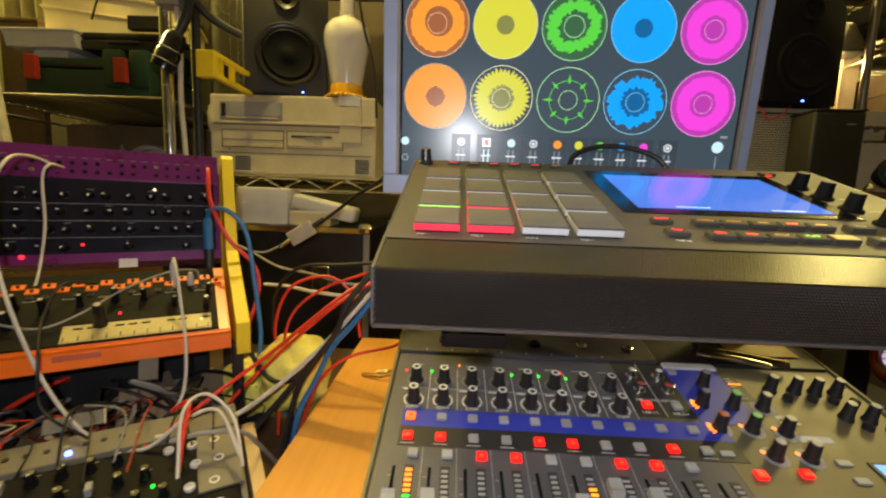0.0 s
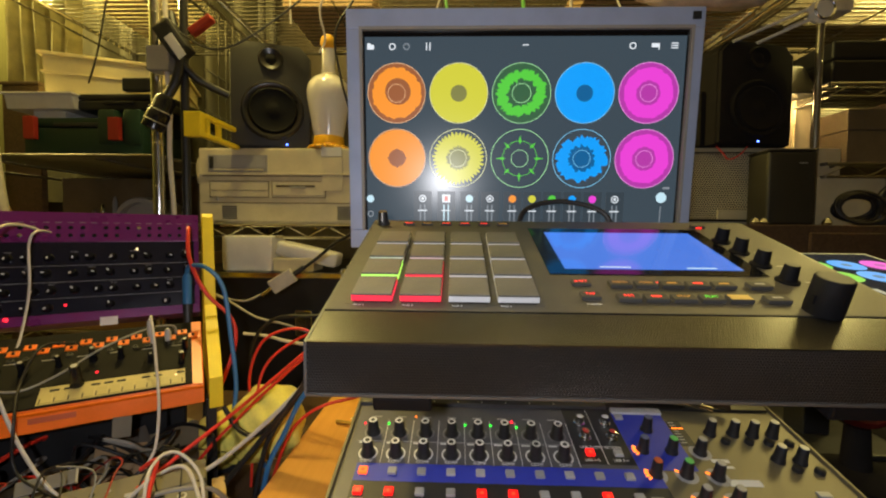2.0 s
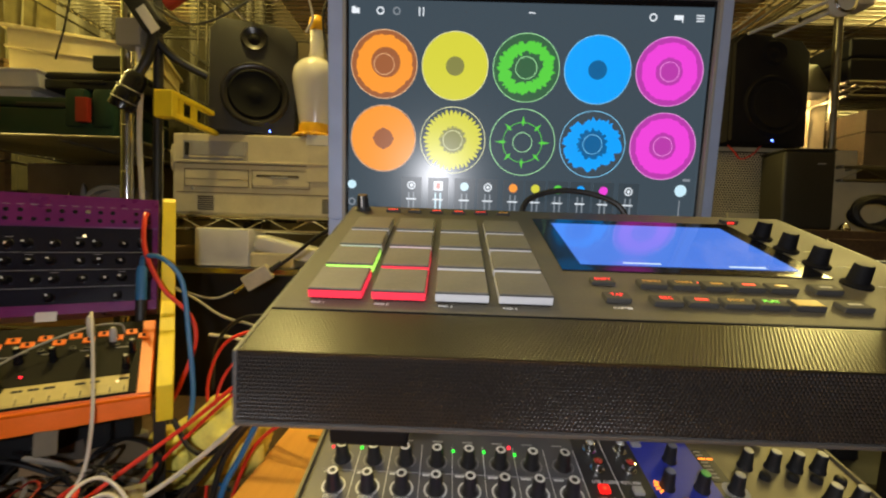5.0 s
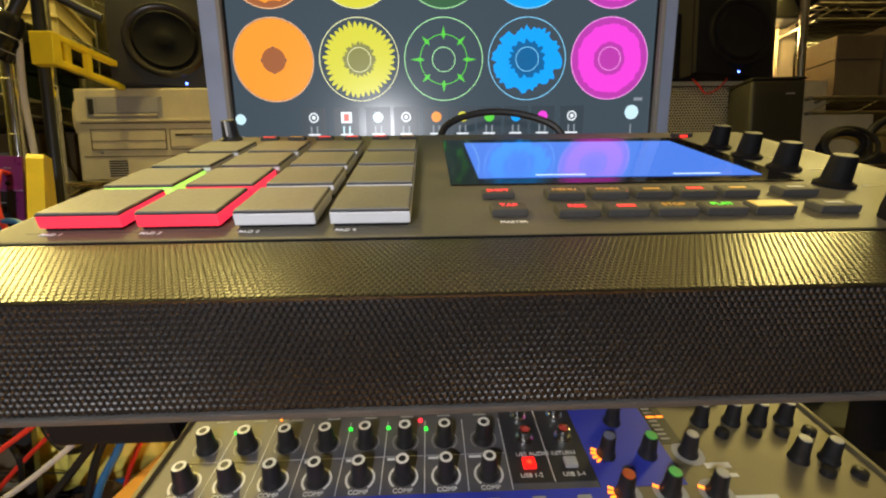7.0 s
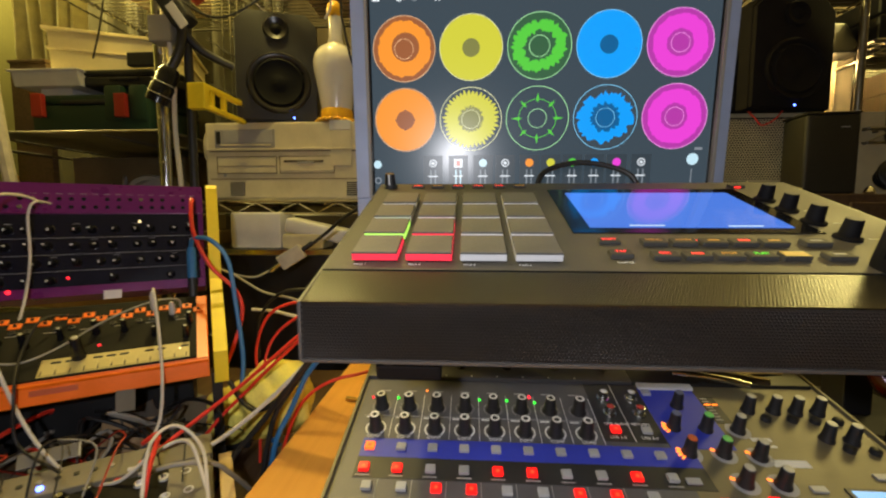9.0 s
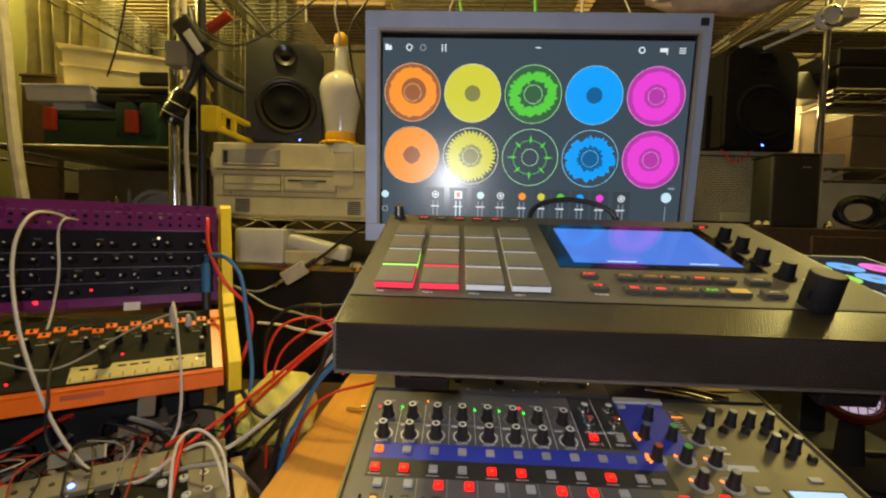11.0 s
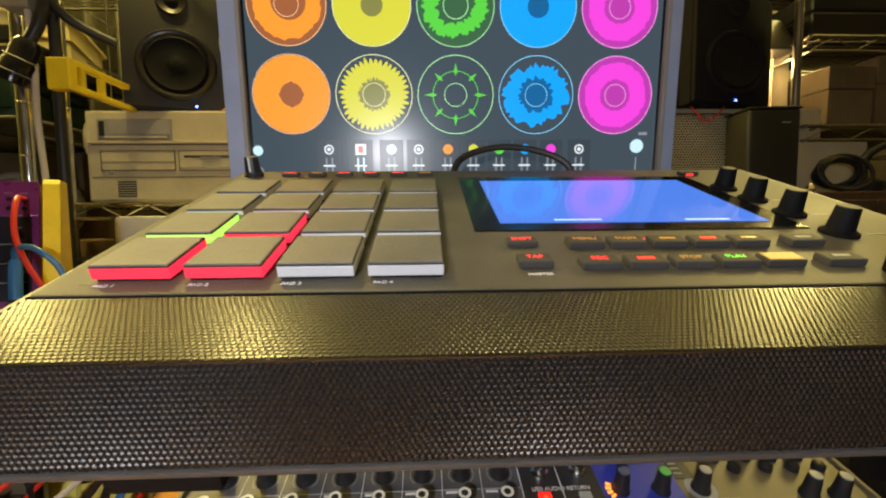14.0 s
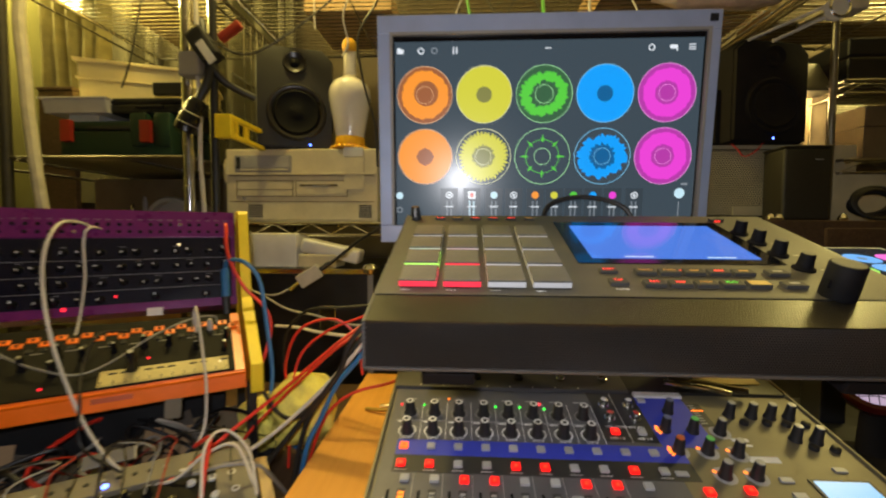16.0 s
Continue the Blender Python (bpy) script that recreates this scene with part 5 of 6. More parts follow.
solo("yellow_cloth", crumpled(0.050, 0.044, 0.054, 3.1), M_CLOTH, pose(-0.190, 0.275, 0.7720, 0, -14, 20), "crumpled yellow cloth among the cables", "cloth", smooth=True)
solo("yellow_cloth", crumpled(0.050, 0.036, 0.042, 7.7), M_CLOTH, pose(-0.258, 0.295, 0.7400, 0, -25, 10), "folded yellow cloth among the cables", "cloth", smooth=True)

# junk on the side table
for n, (x, y, z, sx, sy, sz, r, mat, name, label) in enumerate((
        (-0.33, 0.24, 0.70, 0.10, 0.07, 0.022, 20, M_CARD, "cardboard_box", "flat brown cardboard box"), (-0.40, 0.20, 0.706, 0.11, 0.08, 0.03, 48, M_BEIGEDARK, "plastic_box", "low grey plastic box"),
        (-0.46, 0.26, 0.72, 0.09, 0.09, 0.06, 10, M_BLACK, "power_adapter", "black power adapter"), (-0.36, 0.33, 0.70, 0.12, 0.06, 0.03, 70, M_CARD, "cardboard_box", "flat brown cardboard box"),
        (-0.29, 0.32, 0.695, 0.07, 0.05, 0.022, 15, M_BLACK, "plastic_box", "small black plastic box"), (-0.52, 0.14, 0.71, 0.10, 0.08, 0.04, 33, M_BLACK, "power_adapter", "black power adapter"),
        (-0.42, 0.36, 0.71, 0.10, 0.06, 0.05, -20, M_BEIGEDARK, "plastic_box", "grey plastic box"))):
    z0 = 0.68
    solo(name, box(-sx / 2, sx / 2, -sy / 2, sy / 2, 0, sz, 0.002), mat, pose(x, y, z0, 0, 0, r), label + " on the side table", "box")
# Black box added so the gap under the orange synthesizer stays dark.
bc = thing("black_carton", RIG @ pose(-0.185, 0.165, 0.6805, 0, 0, 0), "black box added to hide the lit background behind the tangled cables", "carton")
part("carton_body", box(-0.175, 0.165, -0.07, 0.07, 0, 0.118, 0.004), M_CASE, bc)
part("carton_lid", box(-0.177, 0.167, -0.072, 0.072, 0.1185, 0.150, 0.004), M_CASE, bc)
solo("paper_label", box(-0.009, 0.009, -0.0004, 0.0004, -0.026, 0), M_SMOKE, RIG @ pose(-0.083, -0.004, 0.832, 6, 4, 0), "white paper label hanging below the orange synthesizer", "label")
random.seed(8)
for k in range(9):
    sheet = bmesh.new()
    bmesh.ops.create_grid(sheet, x_segments=8, y_segments=6, size=1.0)
    sx, sy = random.uniform(0.018, 0.040), random.uniform(0.030, 0.052)
    for v in sheet.verts:
        v.co = Vector((v.co.x * sx, v.co.y * sy, 0.008 * noise.noise(Vector((v.co.x * 1.3, v.co.y * 1.3, k * 3.7)))))
    thick = bmesh.ops.extrude_face_region(sheet, geom=sheet.faces[:])
    for v in thick["geom"]:
        if isinstance(v, bmesh.types.BMVert):
            v.co.z += 0.0012
    spot = rg(-0.31 + 0.034 * k + random.uniform(-0.01, 0.01), 0.062 + 0.006 * (k % 3), 0.6815 + sy * 0.95)
    solo("paper_scrap", sheet, (M_OLDCARD, M_CARD, M_BAGBROWN, M_OLDCARD, M_KEYS)[k % 5], Matrix.Translation(spot) @ pose(0, 0, 0, 72, random.uniform(-22, 22), YAW + random.uniform(-14, 14)), "bent card leaning among the tangled cables", "card", "leaning cards", smooth=True)
random.seed(5)
for k in range(14):
    x = random.uniform(-0.30, -0.02)
    pts = [rg(x + random.uniform(-0.05, 0.05), random.uniform(0.0, 0.10), 0.69 + 0.10 * t + random.uniform(-0.02, 0.02)) for t in (0, 0.4, 0.8)] + [rg(x + random.uniform(-0.08, 0.08), random.uniform(-0.03, 0.06), random.uniform(0.74, 0.80)), rg(x + random.uniform(-0.12, 0.12), random.uniform(-0.02, 0.08), 0.70)]
    mat = (M_K_CABLE, M_K_CABLE, M_G_CABLE, M_K_CABLE, M_R_CABLE)[k % 5]
    kind = ("black", "black", "grey", "black", "red")[k % 5]
    cable(kind + "_cable", pts, random.uniform(0.0018, 0.003), mat, kind + " cable tangled below the orange synthesizer")

# ---- racks ----


def post(parent, x, y, z0=0.0, z1=2.1, r=0.0125, metal=M_CHROME):
    p = part("post", tube([(x, y, z0), (x, y, z1)], r, 16, 0), metal, parent, smooth=True)
    for k in range(int((z1 - z0) / 0.1)):
        part("groove_ring", lathe([(r + 0.0001, 0), (r + 0.0008, 0.001), (r + 0.0001, 0.002)], 16), metal, p, m=at(x, y, z0 + 0.05 + 0.1 * k))
    return p


def wire_shelf(parent, x0, x1, y0, y1, z, step=0.022, metal=M_CHROME, truss=True):
    n = int((y1 - y0) / step)
    wire = None
    for k in range(n + 1):
        m = at(x0, y0 + (y1 - y0) * k / n, z)
        wire = again(wire, m) if wire else part("shelf_wire", tube([(0, 0, 0), (x1 - x0, 0, 0)], 0.0019, 6, 0), metal, parent, smooth=True, m=m)
    cross = None
    for k in range(int((x1 - x0) / 0.30) + 1):
        m = at(x0 + 0.02 + 0.30 * k, y0, z - 0.004)
        cross = again(cross, m) if cross else part("cross_wire", tube([(0, 0, 0), (0, y1 - y0, 0)], 0.0027, 6, 0), metal, parent, smooth=True, m=m)
    for y in (y0, y1):
        part("shelf_rail", tube([(x0, y, z + 0.002), (x1, y, z + 0.002)], 0.0042, 8, 0), metal if y == y0 else M_SHADESTEEL, parent, smooth=True)
        if not truss or y == y1:
            continue
        part("shelf_rail", tube([(x0, y, z - 0.028), (x1, y, z - 0.028)], 0.0036, 8, 0), metal, parent, smooth=True)
        zig = bmesh.new()
        m = int((x1 - x0) / 0.05)
        tube([(x0 + (x1 - x0) * k / m, y, z - 0.013 + (0.013 if k % 2 else -0.013)) for k in range(m + 1)], 0.0018, 5, 0, zig)
        part("shelf_truss", zig, metal, parent)
    for x in (x0, x1):
        part("shelf_rail", tube([(x, y0, z + 0.002), (x, y1, z + 0.002)], 0.0042, 8, 0), metal, parent, smooth=True)
        part("shelf_rail", tube([(x, y0, z - 0.028), (x, y1, z - 0.028)], 0.0036, 8, 0), metal, parent, smooth=True)


rack_left = thing("wire_rack", at(0, 0, 0), "chrome wire rack with a toolbox and plastic bins", "shelf", "wire racks")
for x, y in ((-1.10, 0.66), (-0.625, 0.66), (-1.10, 1.20), (-0.625, 1.20)):
    post(rack_left, x, y, metal=M_CHROME if y < 1 and x > -1 else M_SHADESTEEL)
wire_shelf(rack_left, -1.10, -0.625, 0.66, 1.20, 1.221, metal=M_DULLCHROME, truss=False)
# Black sheet added to keep lamp light from the space below this shelf.
part("shelf_liner", box(-1.090, -0.635, 0.672, 1.190, 1.2232, 1.2252), M_BLACKCLOTH, rack_left, "added black sheet that keeps light off the shelf below")
wire_shelf(rack_left, -1.10, -0.625, 0.66, 1.20, 1.68)
wire_shelf(rack_left, -1.10, -0.625, 0.66, 1.20, 0.80)
rack_mid = thing("wire_rack", at(0, 0, 0), "chrome wire rack with speakers and an old computer", "shelf", "wire racks")
for x, y in ((-0.585, 0.70), (-0.585, 1.20), (0.918, 1.20), (0.918, 0.70)):
    post(rack_mid, x, y, r=0.0095 if x < 0 else 0.0070, metal=M_SHADESTEEL if y > 1 else M_CHROME if x < 0 else M_DULLCHROME)
wire_shelf(rack_mid, -0.585, 0.918, 0.70, 1.20, 1.060)
wire_shelf(rack_mid, -0.585, 0.918, 0.70, 1.20, 1.68)
for k in range(4):
    part("basket_wire", tube([(-0.535, 0.76 + 0.035 * k, 1.27), (-0.535, 0.76 + 0.035 * k, 1.60)], 0.0016, 6, 0), M_CHROME, rack_mid)
for z in (1.34, 1.44, 1.59):
    part("basket_wire", tube([(-0.535, 0.70, z), (-0.535, 0.95, z)], 0.0016, 6, 0), M_CHROME, rack_mid)
rack_right = thing("wire_rack", at(0, 0, 0), "chrome wire rack with a black case and clutter", "shelf", "wire racks")
for x, y in ((0.945, 0.735), (1.75, 0.70), (0.945, 1.20), (1.75, 1.20)):
    post(rack_right, x, y, r=0.0060, metal=M_DULLCHROME)
wire_shelf(rack_right, 0.945, 1.75, 0.70, 1.20, 1.400, metal=M_DULLCHROME)
wire_shelf(rack_right, 0.945, 1.75, 0.70, 1.20, 1.215, metal=M_DULLCHROME)
wire_shelf(rack_right, 0.945, 1.75, 0.70, 1.20, 1.68, metal=M_DULLCHROME)

# ---- loudspeakers ----


def loudspeaker(m, label, led_x, skin=None, ring=None):
    cone_skin = skin or M_CONE
    skin, ring = skin or M_SPEAKER, ring or M_SPEAKRING
    sp = thing("loudspeaker", m, label, "speaker", "pair of studio speakers")
    outline = [(-0.089, 0.0), (0.089, 0.0), (0.089, 0.222), (0.066, 0.248), (-0.066, 0.248), (-0.089, 0.222)]
    stand_up = Matrix(((0, 1, 0, 0), (1, 0, 0, 0), (0, 0, 1, 0), (0, 0, 0, 1)))
    for name, shrink, y0, y1, edge in (("cabinet", 1.0, 0.004, 0.205, 0.006), ("baffle", 0.975, -0.005, 0.006, 0.004)):
        shell = prism([(x * shrink, 0.124 + (z - 0.124) * shrink) for x, z in outline], y0, y1, edge)
        bmesh.ops.transform(shell, matrix=stand_up, verts=shell.verts)
        part(name, shell, skin, sp, smooth=True)
    f = at(0, -0.005, 0) @ Matrix.Rotation(math.pi / 2, 4, "X")
    cone = part("woofer", lathe([(0.0, -0.0020), (0.014, -0.0026), (0.018, -0.0045), (0.044, -0.0010), (0.050, 0.0012), (0.055, -0.0030)], 40), cone_skin, sp, "dark woofer cone", True, f @ at(0.004, 0.088, 0.006))
    part("trim_ring", lathe([(0.0545, -0.0042), (0.0575, -0.0022), (0.0615, 0.0006), (0.0655, 0.0004), (0.0700, -0.0062)], 40), ring, cone, "dark satin trim ring", True)
    tw = part("tweeter", lathe([(0, 0.0012), (0.006, 0.0002), (0.010, -0.0030), (0.013, -0.0038)], 28), cone_skin, sp, "dark tweeter dome", True, f @ at(0.000, 0.208, 0.005))
    part("trim_ring", lathe([(0.013, -0.0038), (0.019, -0.0014), (0.0240, 0.0008), (0.0280, -0.0052)], 28), ring, tw, "dark satin waveguide", True)
    part("maker_mark", box(-0.034, 0.020, -0.0046, -0.004, 0.0085, 0.0115), M_G_CABLE, sp)
    part("power_led", lathe([(0.0022, 0), (0.0022, 0.001), (0, 0.0018)], 12), M_LEDBLUE, sp, "blue power light", m=f @ at(led_x, 0.0100, 0.0005))
    return sp


loudspeaker(pose(-0.3930, 0.748, 1.2590, 0, 0, 19) @ Matrix.Diagonal((1.08, 1.0, 1.06, 1)), "charcoal studio speaker standing on a beige computer", 0.0345)
loudspeaker(pose(0.7690, 0.690, 1.2565, 0, 0, 12) @ Matrix.Diagonal((1.12, 1.0, 0.95, 1)), "black studio speaker standing on a perforated case", 0.006, M_BLACKCLOTH, M_BLACKCLOTH)
solo("black_block", box(-0.022, 0.022, 0.0, 0.10, 0.0, 0.128, 0.004), M_BLACKCLOTH, pose(0.673, 0.705, 1.2570, 0, 0, 14), "small black block beside the speaker", "box")

# ---- old computer ----
pc = thing("desktop_computer", at(0, 0, 0), "old beige desktop computer with a floppy drive", "computer")
PX0, PX1, PY, PZ0, PZ1 = -0.578, -0.172, 0.738, 1.0665, 1.2585
part("case", box(PX0 + 0.004, PX1 - 0.004, PY + 0.014, PY + 0.40, PZ0, PZ1, 0.003), M_BEIGE, pc)
part("front_bezel", box(PX0, PX1, PY, PY + 0.016, PZ0 + 0.002, PZ1 - 0.001, 0.005), M_BEIGE, pc, "beige moulded front")
bay = part("drive_bay", box(PX0 + 0.025, PX0 + 0.178, PY - 0.0015, PY + 0.004, 1.196, 1.240, 0.001), M_BEIGEDARK, pc, "grey drive bay door")
part("drive_lip", box(PX0 + 0.040, PX0 + 0.168, PY - 0.004, PY, 1.200, 1.204, 0.001), M_BEIGE, bay)
part("drive_button", box(PX0 + 0.030, PX0 + 0.040, PY - 0.004, PY, 1.205, 1.235, 0.001), M_BLACK, bay)
part("groove", box(PX0 + 0.010, PX1 - 0.010, PY - 0.0006, PY + 0.002, 1.1855, 1.188), M_OLDCARD, pc)
part("groove", box(PX0 + 0.010, PX1 - 0.010, PY - 0.0006, PY + 0.002, 1.118, 1.120), M_OLDCARD, pc)
for x0, x1 in ((PX0 + 0.030, PX0 + 0.180), (PX0 + 0.190, PX0 + 0.325)):
    for z in (1.132, 1.173):
        part("bay_seam", box(x0, x1, PY - 0.0019, PY + 0.002, z, z + 0.0014), M_OLDCARD, pc)
    for x in (x0 - 0.0014, x1):
        part("bay_seam", box(x, x + 0.0014, PY - 0.0019, PY + 0.002, 1.132, 1.1744), M_OLDCARD, pc)
part("bay_seam", box(PX0 + 0.030, PX0 + 0.180, PY - 0.0019, PY + 0.002, 1.150, 1.1512), M_OLDCARD, pc)
part("drive_panel", box(PX0 + 0.048, PX0 + 0.172, PY - 0.0028, PY + 0.002, 1.207, 1.237, 0.0008), M_CAPGREY, pc, "grey drive panel")
part("ledge", box(PX0 + 0.004, PX1 - 0.004, PY - 0.004, PY + 0.002, 1.189, 1.194, 0.001), M_BEIGE, pc)
part("blank_plate", box(PX0 + 0.030, PX0 + 0.180, PY - 0.0012, PY + 0.002, 1.134, 1.172, 0.001), M_BEIGE, pc)
floppy = part("floppy_drive", box(PX0 + 0.190, PX0 + 0.325, PY - 0.0015, PY + 0.002, 1.138, 1.174, 0.001), M_BEIGE, pc)
part("floppy_slot", box(PX0 + 0.200, PX0 + 0.300, PY - 0.0024, PY + 0.001, 1.159, 1.164), M_RING, floppy, "brown floppy slot")
part("floppy_latch", box(PX0 + 0.235, PX0 + 0.275, PY - 0.004, PY + 0.001, 1.156, 1.161, 0.0008), M_BEIGEDARK, floppy)
part("power_button", lathe([(0.004, 0), (0.004, 0.002), (0, 0.003)], 12), M_BEIGEDARK, pc, m=at(PX0 + 0.048, PY, 1.128) @ Matrix.Rotation(math.pi / 2, 4, "X"))
part("tape_patch", box(PX1 - 0.090, PX1 - 0.038, PY - 0.0030, PY + 0.002, 1.236, 1.2595, 0.0008), M_WHITE, pc, "strip of yellowed tape")
part("hanging_paper", box(PX1 - 0.088, PX1 - 0.036, PY - 0.0024, PY + 0.002, 1.150, 1.2355, 0.0008), M_BEIGE, pc, "hanging cream paper slip")
for k in range(7):
    part("vent_slit", box(PX0 + 0.060, PX0 + 0.098, PY - 0.0006, PY + 0.002, 1.078 + 0.005 * k, 1.0805 + 0.005 * k), M_VOID, pc)
    part("vent_slit", box(PX1 - 0.050, PX1 - 0.016, PY - 0.0006, PY + 0.002, 1.078 + 0.005 * k, 1.0805 + 0.005 * k), M_VOID, pc)
part("side_bulge", lathe([(0, 0), (0.010, 0.004), (0.013, 0.02), (0.013, 0.05), (0.010, 0.066), (0, 0.07)], 16), M_BEIGE, pc, smooth=True, m=at(PX0 + 0.002, PY + 0.012, 1.165))

# bottle-shaped figure
fig = thing("goose_figure", at(-0.2570, 0.785, 1.2590), "white porcelain bottle-shaped goose with ochre beak and feet", "figurine")
part("porcelain_body", lathe([(0.034, 0.020), (0.0375, 0.034), (0.0430, 0.065), (0.0500, 0.106), (0.0548, 0.132), (0.0560, 0.149), (0.0525, 0.167), (0.0425, 0.181), (0.029, 0.190), (0.020, 0.197), (0.0168, 0.210), (0.0165, 0.246), (0.0180, 0.262), (0.014, 0.274), (0, 0.277)], 36), M_PORCELAIN, fig, "glossy white body", True)
part("ochre_tip", lathe([(0.0, -0.002), (0.016, 0.004), (0.0205, 0.018), (0.017, 0.032), (0.009, 0.040), (0, 0.042)], 24), M_EGG, fig, "ochre beak", True, at(0, -0.004, 0.256))
part("ochre_foot_ring", lathe([(0, 0.002), (0.038, 0.002), (0.0405, 0.006), (0.0395, 0.020), (0.0385, 0.033), (0.0370, 0.036), (0, 0.036)], 30), M_EGG, fig, "ochre glazed base", True)
for k in range(9):
    a = radians(-175 + 21 * k)
    part("toe", lathe([(0, 0), (0.011, 0.001), (0.012, 0.005), (0.007, 0.010), (0, 0.011)], 14), M_EGG, fig, smooth=True, m=at(0.043 * math.cos(a), 0.043 * math.sin(a), 0))

# right-hand clutter
cab = thing("wooden_cabinet", at(0, 0, 0), "brown wooden cabinet below a wire rack", "cabinet")
part("body", box(0.60, 1.80, 0.60, 0.690, 0.0, 1.072, 0.003), M_DARKWOOD, cab)
part("door", box(0.83, 0.99, 0.592, 0.60, 0.2, 1.055, 0.002), M_DARKWOOD, cab)
part("door", box(0.995, 1.40, 0.592, 0.60, 0.2, 1.055, 0.002), M_DARKWOOD, cab)
M_PERF = surface("dull_beige_metal", (0.46, 0.41, 0.27), 0.55, 0, 0.08, 200, 0.2, 0.1)
per = thing("perforated_case", at(0, 0, 0), "dull beige metal case with a perforated front", "case")
part("shell", box(0.632, 0.990, 0.712, 1.05, 1.0665, 1.2560, 0.003), M_PERF, per)
holes = perforated((0.634, 0.706, 1.085), (1, 0, 0), (0, 0, 1), 0.29, 0.158, 0.0062, -0.0008, 0.33, False)
holes.materials.append(M_PERF)
g = new("perforated_front", holes)
g.parent = per
# Black sheet stands in for the shade behind the holes.
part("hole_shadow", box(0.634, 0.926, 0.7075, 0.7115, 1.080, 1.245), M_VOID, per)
part("label_plate", box(0.70, 0.78, 0.700, 0.7045, 1.085, 1.108, 0.001), M_PERF, per)
# Dark box added for the shaded end of the perforated case.
M_CASESHADE = surface("case_shade_olive", (0.022, 0.019, 0.010), 0.6, 0, 0.15, 150, 0.3, 0.2)
bag = thing("dark_case", pose(0.806, 0.650, 1.0725, 0, 0, -4), "dark olive box standing in for the shaded end of the perforated case", "case")
part("body", box(-0.050, 0.048, -0.036, 0.036, 0.0, 0.158, 0.007, 3), M_CASESHADE, bag, smooth=True)
part("rim", box(-0.051, 0.049, -0.037, 0.037, 0.1585, 0.1625, 0.002, 2), M_CASESHADE, bag)
# Thin pale bar paints a glint on the box front.
part("worn_mark", box(0.012, 0.028, -0.0372, -0.036, 0.131, 0.133), M_BEIGEDARK, bag, "pale painted glint")
cable("thin_red_cable", [(0.69, 0.70, 1.258), (0.700, 0.690, 1.240), (0.715, 0.690, 1.225), (0.740, 0.690, 1.236), (0.765, 0.70, 1.259)], 0.0016, M_R_CABLE, "thin red wire below the speaker")
for k, (x, z) in enumerate(((0.728, 1.040), (0.752, 1.043), (0.88, 1.038))):
    solo("metal_trinket", lathe([(0, 0), (0.008, 0.0), (0.010, 0.005), (0.006, 0.012), (0.003, 0.015), (0, 0.016)], 14), M_CHROME, at(x, 0.615 + 0.008 * (k % 2), 1.0722), "small shiny metal trinket on the cabinet", "trinket", "trinkets", smooth=True)
board = thing("white_board_box", at(0, 0, 0), "cream box lit by a lamp behind the speaker", "box")
part("panel", box(0.918, 0.990, 0.800, 0.90, 1.2565, 1.425, 0.003), M_BEIGE, board)
part("flap", box(0.944, 0.948, 0.794, 0.800, 1.2565, 1.41, 0.001), M_BEIGE, board)
bulb("lamp_behind_speaker", (0.905, 0.772, 1.365), 0.50, (1.0, 0.68, 0.26), 0.012)


def carton(name, x0, x1, y0, y1, z0, z1, mat, label, group=""):
    """A carton with a separate lid that laps over its walls."""
    c = thing(name, at(0, 0, 0), label, "carton", group)
    zm = z0 + (z1 - z0) * 0.62
    part("carton_body", box(x0 + 0.002, x1 - 0.002, y0 + 0.002, y1 - 0.002, z0, zm, 0.002), mat, c)
    part("carton_lid", box(x0, x1, y0, y1, zm + 0.0005, z1, 0.003), mat, c)
    part("tape_strip", box((x0 + x1) / 2 - 0.012, (x0 + x1) / 2 + 0.012, y0 - 0.0006, y0, zm + 0.002, z1 - 0.004), M_OLDCARD, c, "strip of brown tape")


def flat_case(x0, x1, y0, y1, z0, z1, label):
    c = thing("black_case", at(0, 0, 0), label, "case")
    zm = z0 + (z1 - z0) * 0.6
    part("case_body", box(x0, x1, y0, y1, z0, zm, 0.006), M_CASE, c)
    part("case_lid", box(x0, x1, y0, y1, zm + 0.001, z1, 0.006), M_CASE, c)
    part("case_handle", box((x0 + x1) / 2 - 0.04, (x0 + x1) / 2 + 0.04, y0 - 0.008, y0, zm - 0.012, zm - 0.004, 0.002), M_BLACK, c)


flat_case(0.985, 1.53, 0.74, 0.90, 1.4035, 1.520, "black padded case on the upper rack")
solo("slanted_black_bag", prism([(0.0, 0.0), (0.20, 0.0), (0.20, 0.10), (0.05, 0.085)], 0, 0.10, 0.006), M_CASE, pose(0.858, 0.74, 1.392, 0, 0, 0), "black bag leaning by the rack post", "bag")
solo("cream_box", box(1.00, 1.16, 0.72, 0.86, 1.0305, 1.145, 0.003), M_BEIGE, at(-0.065, -0.01, 0.0425), "cream cardboard box on the rack", "box")
carton("brown_box", 1.13, 1.46, 0.73, 1.05, 1.219, 1.375, M_OLDCARD, "stained brown cardboard box on the rack")
carton("brown_box", 1.01, 1.115, 0.72, 0.90, 1.219, 1.350, M_OLDCARD, "small stained brown box on the rack")
coil = bmesh.new()
for k in range(5):
    n = 22
    rr = 0.050 - 0.004 * k
    tube([(rr * math.cos(2 * math.pi * i / n), 0.012 * math.sin(2 * math.pi * i / n + k) + 0.006 * k, rr * 0.72 * math.sin(2 * math.pi * i / n)) for i in range(n + 1)], 0.0042, 8, 2, coil)
solo("cable_coil", coil, M_K_CABLE, pose(0.975, 0.640, 1.112, 0, 0, -8), "coil of thick black cable on the cabinet", "cable", smooth=True)
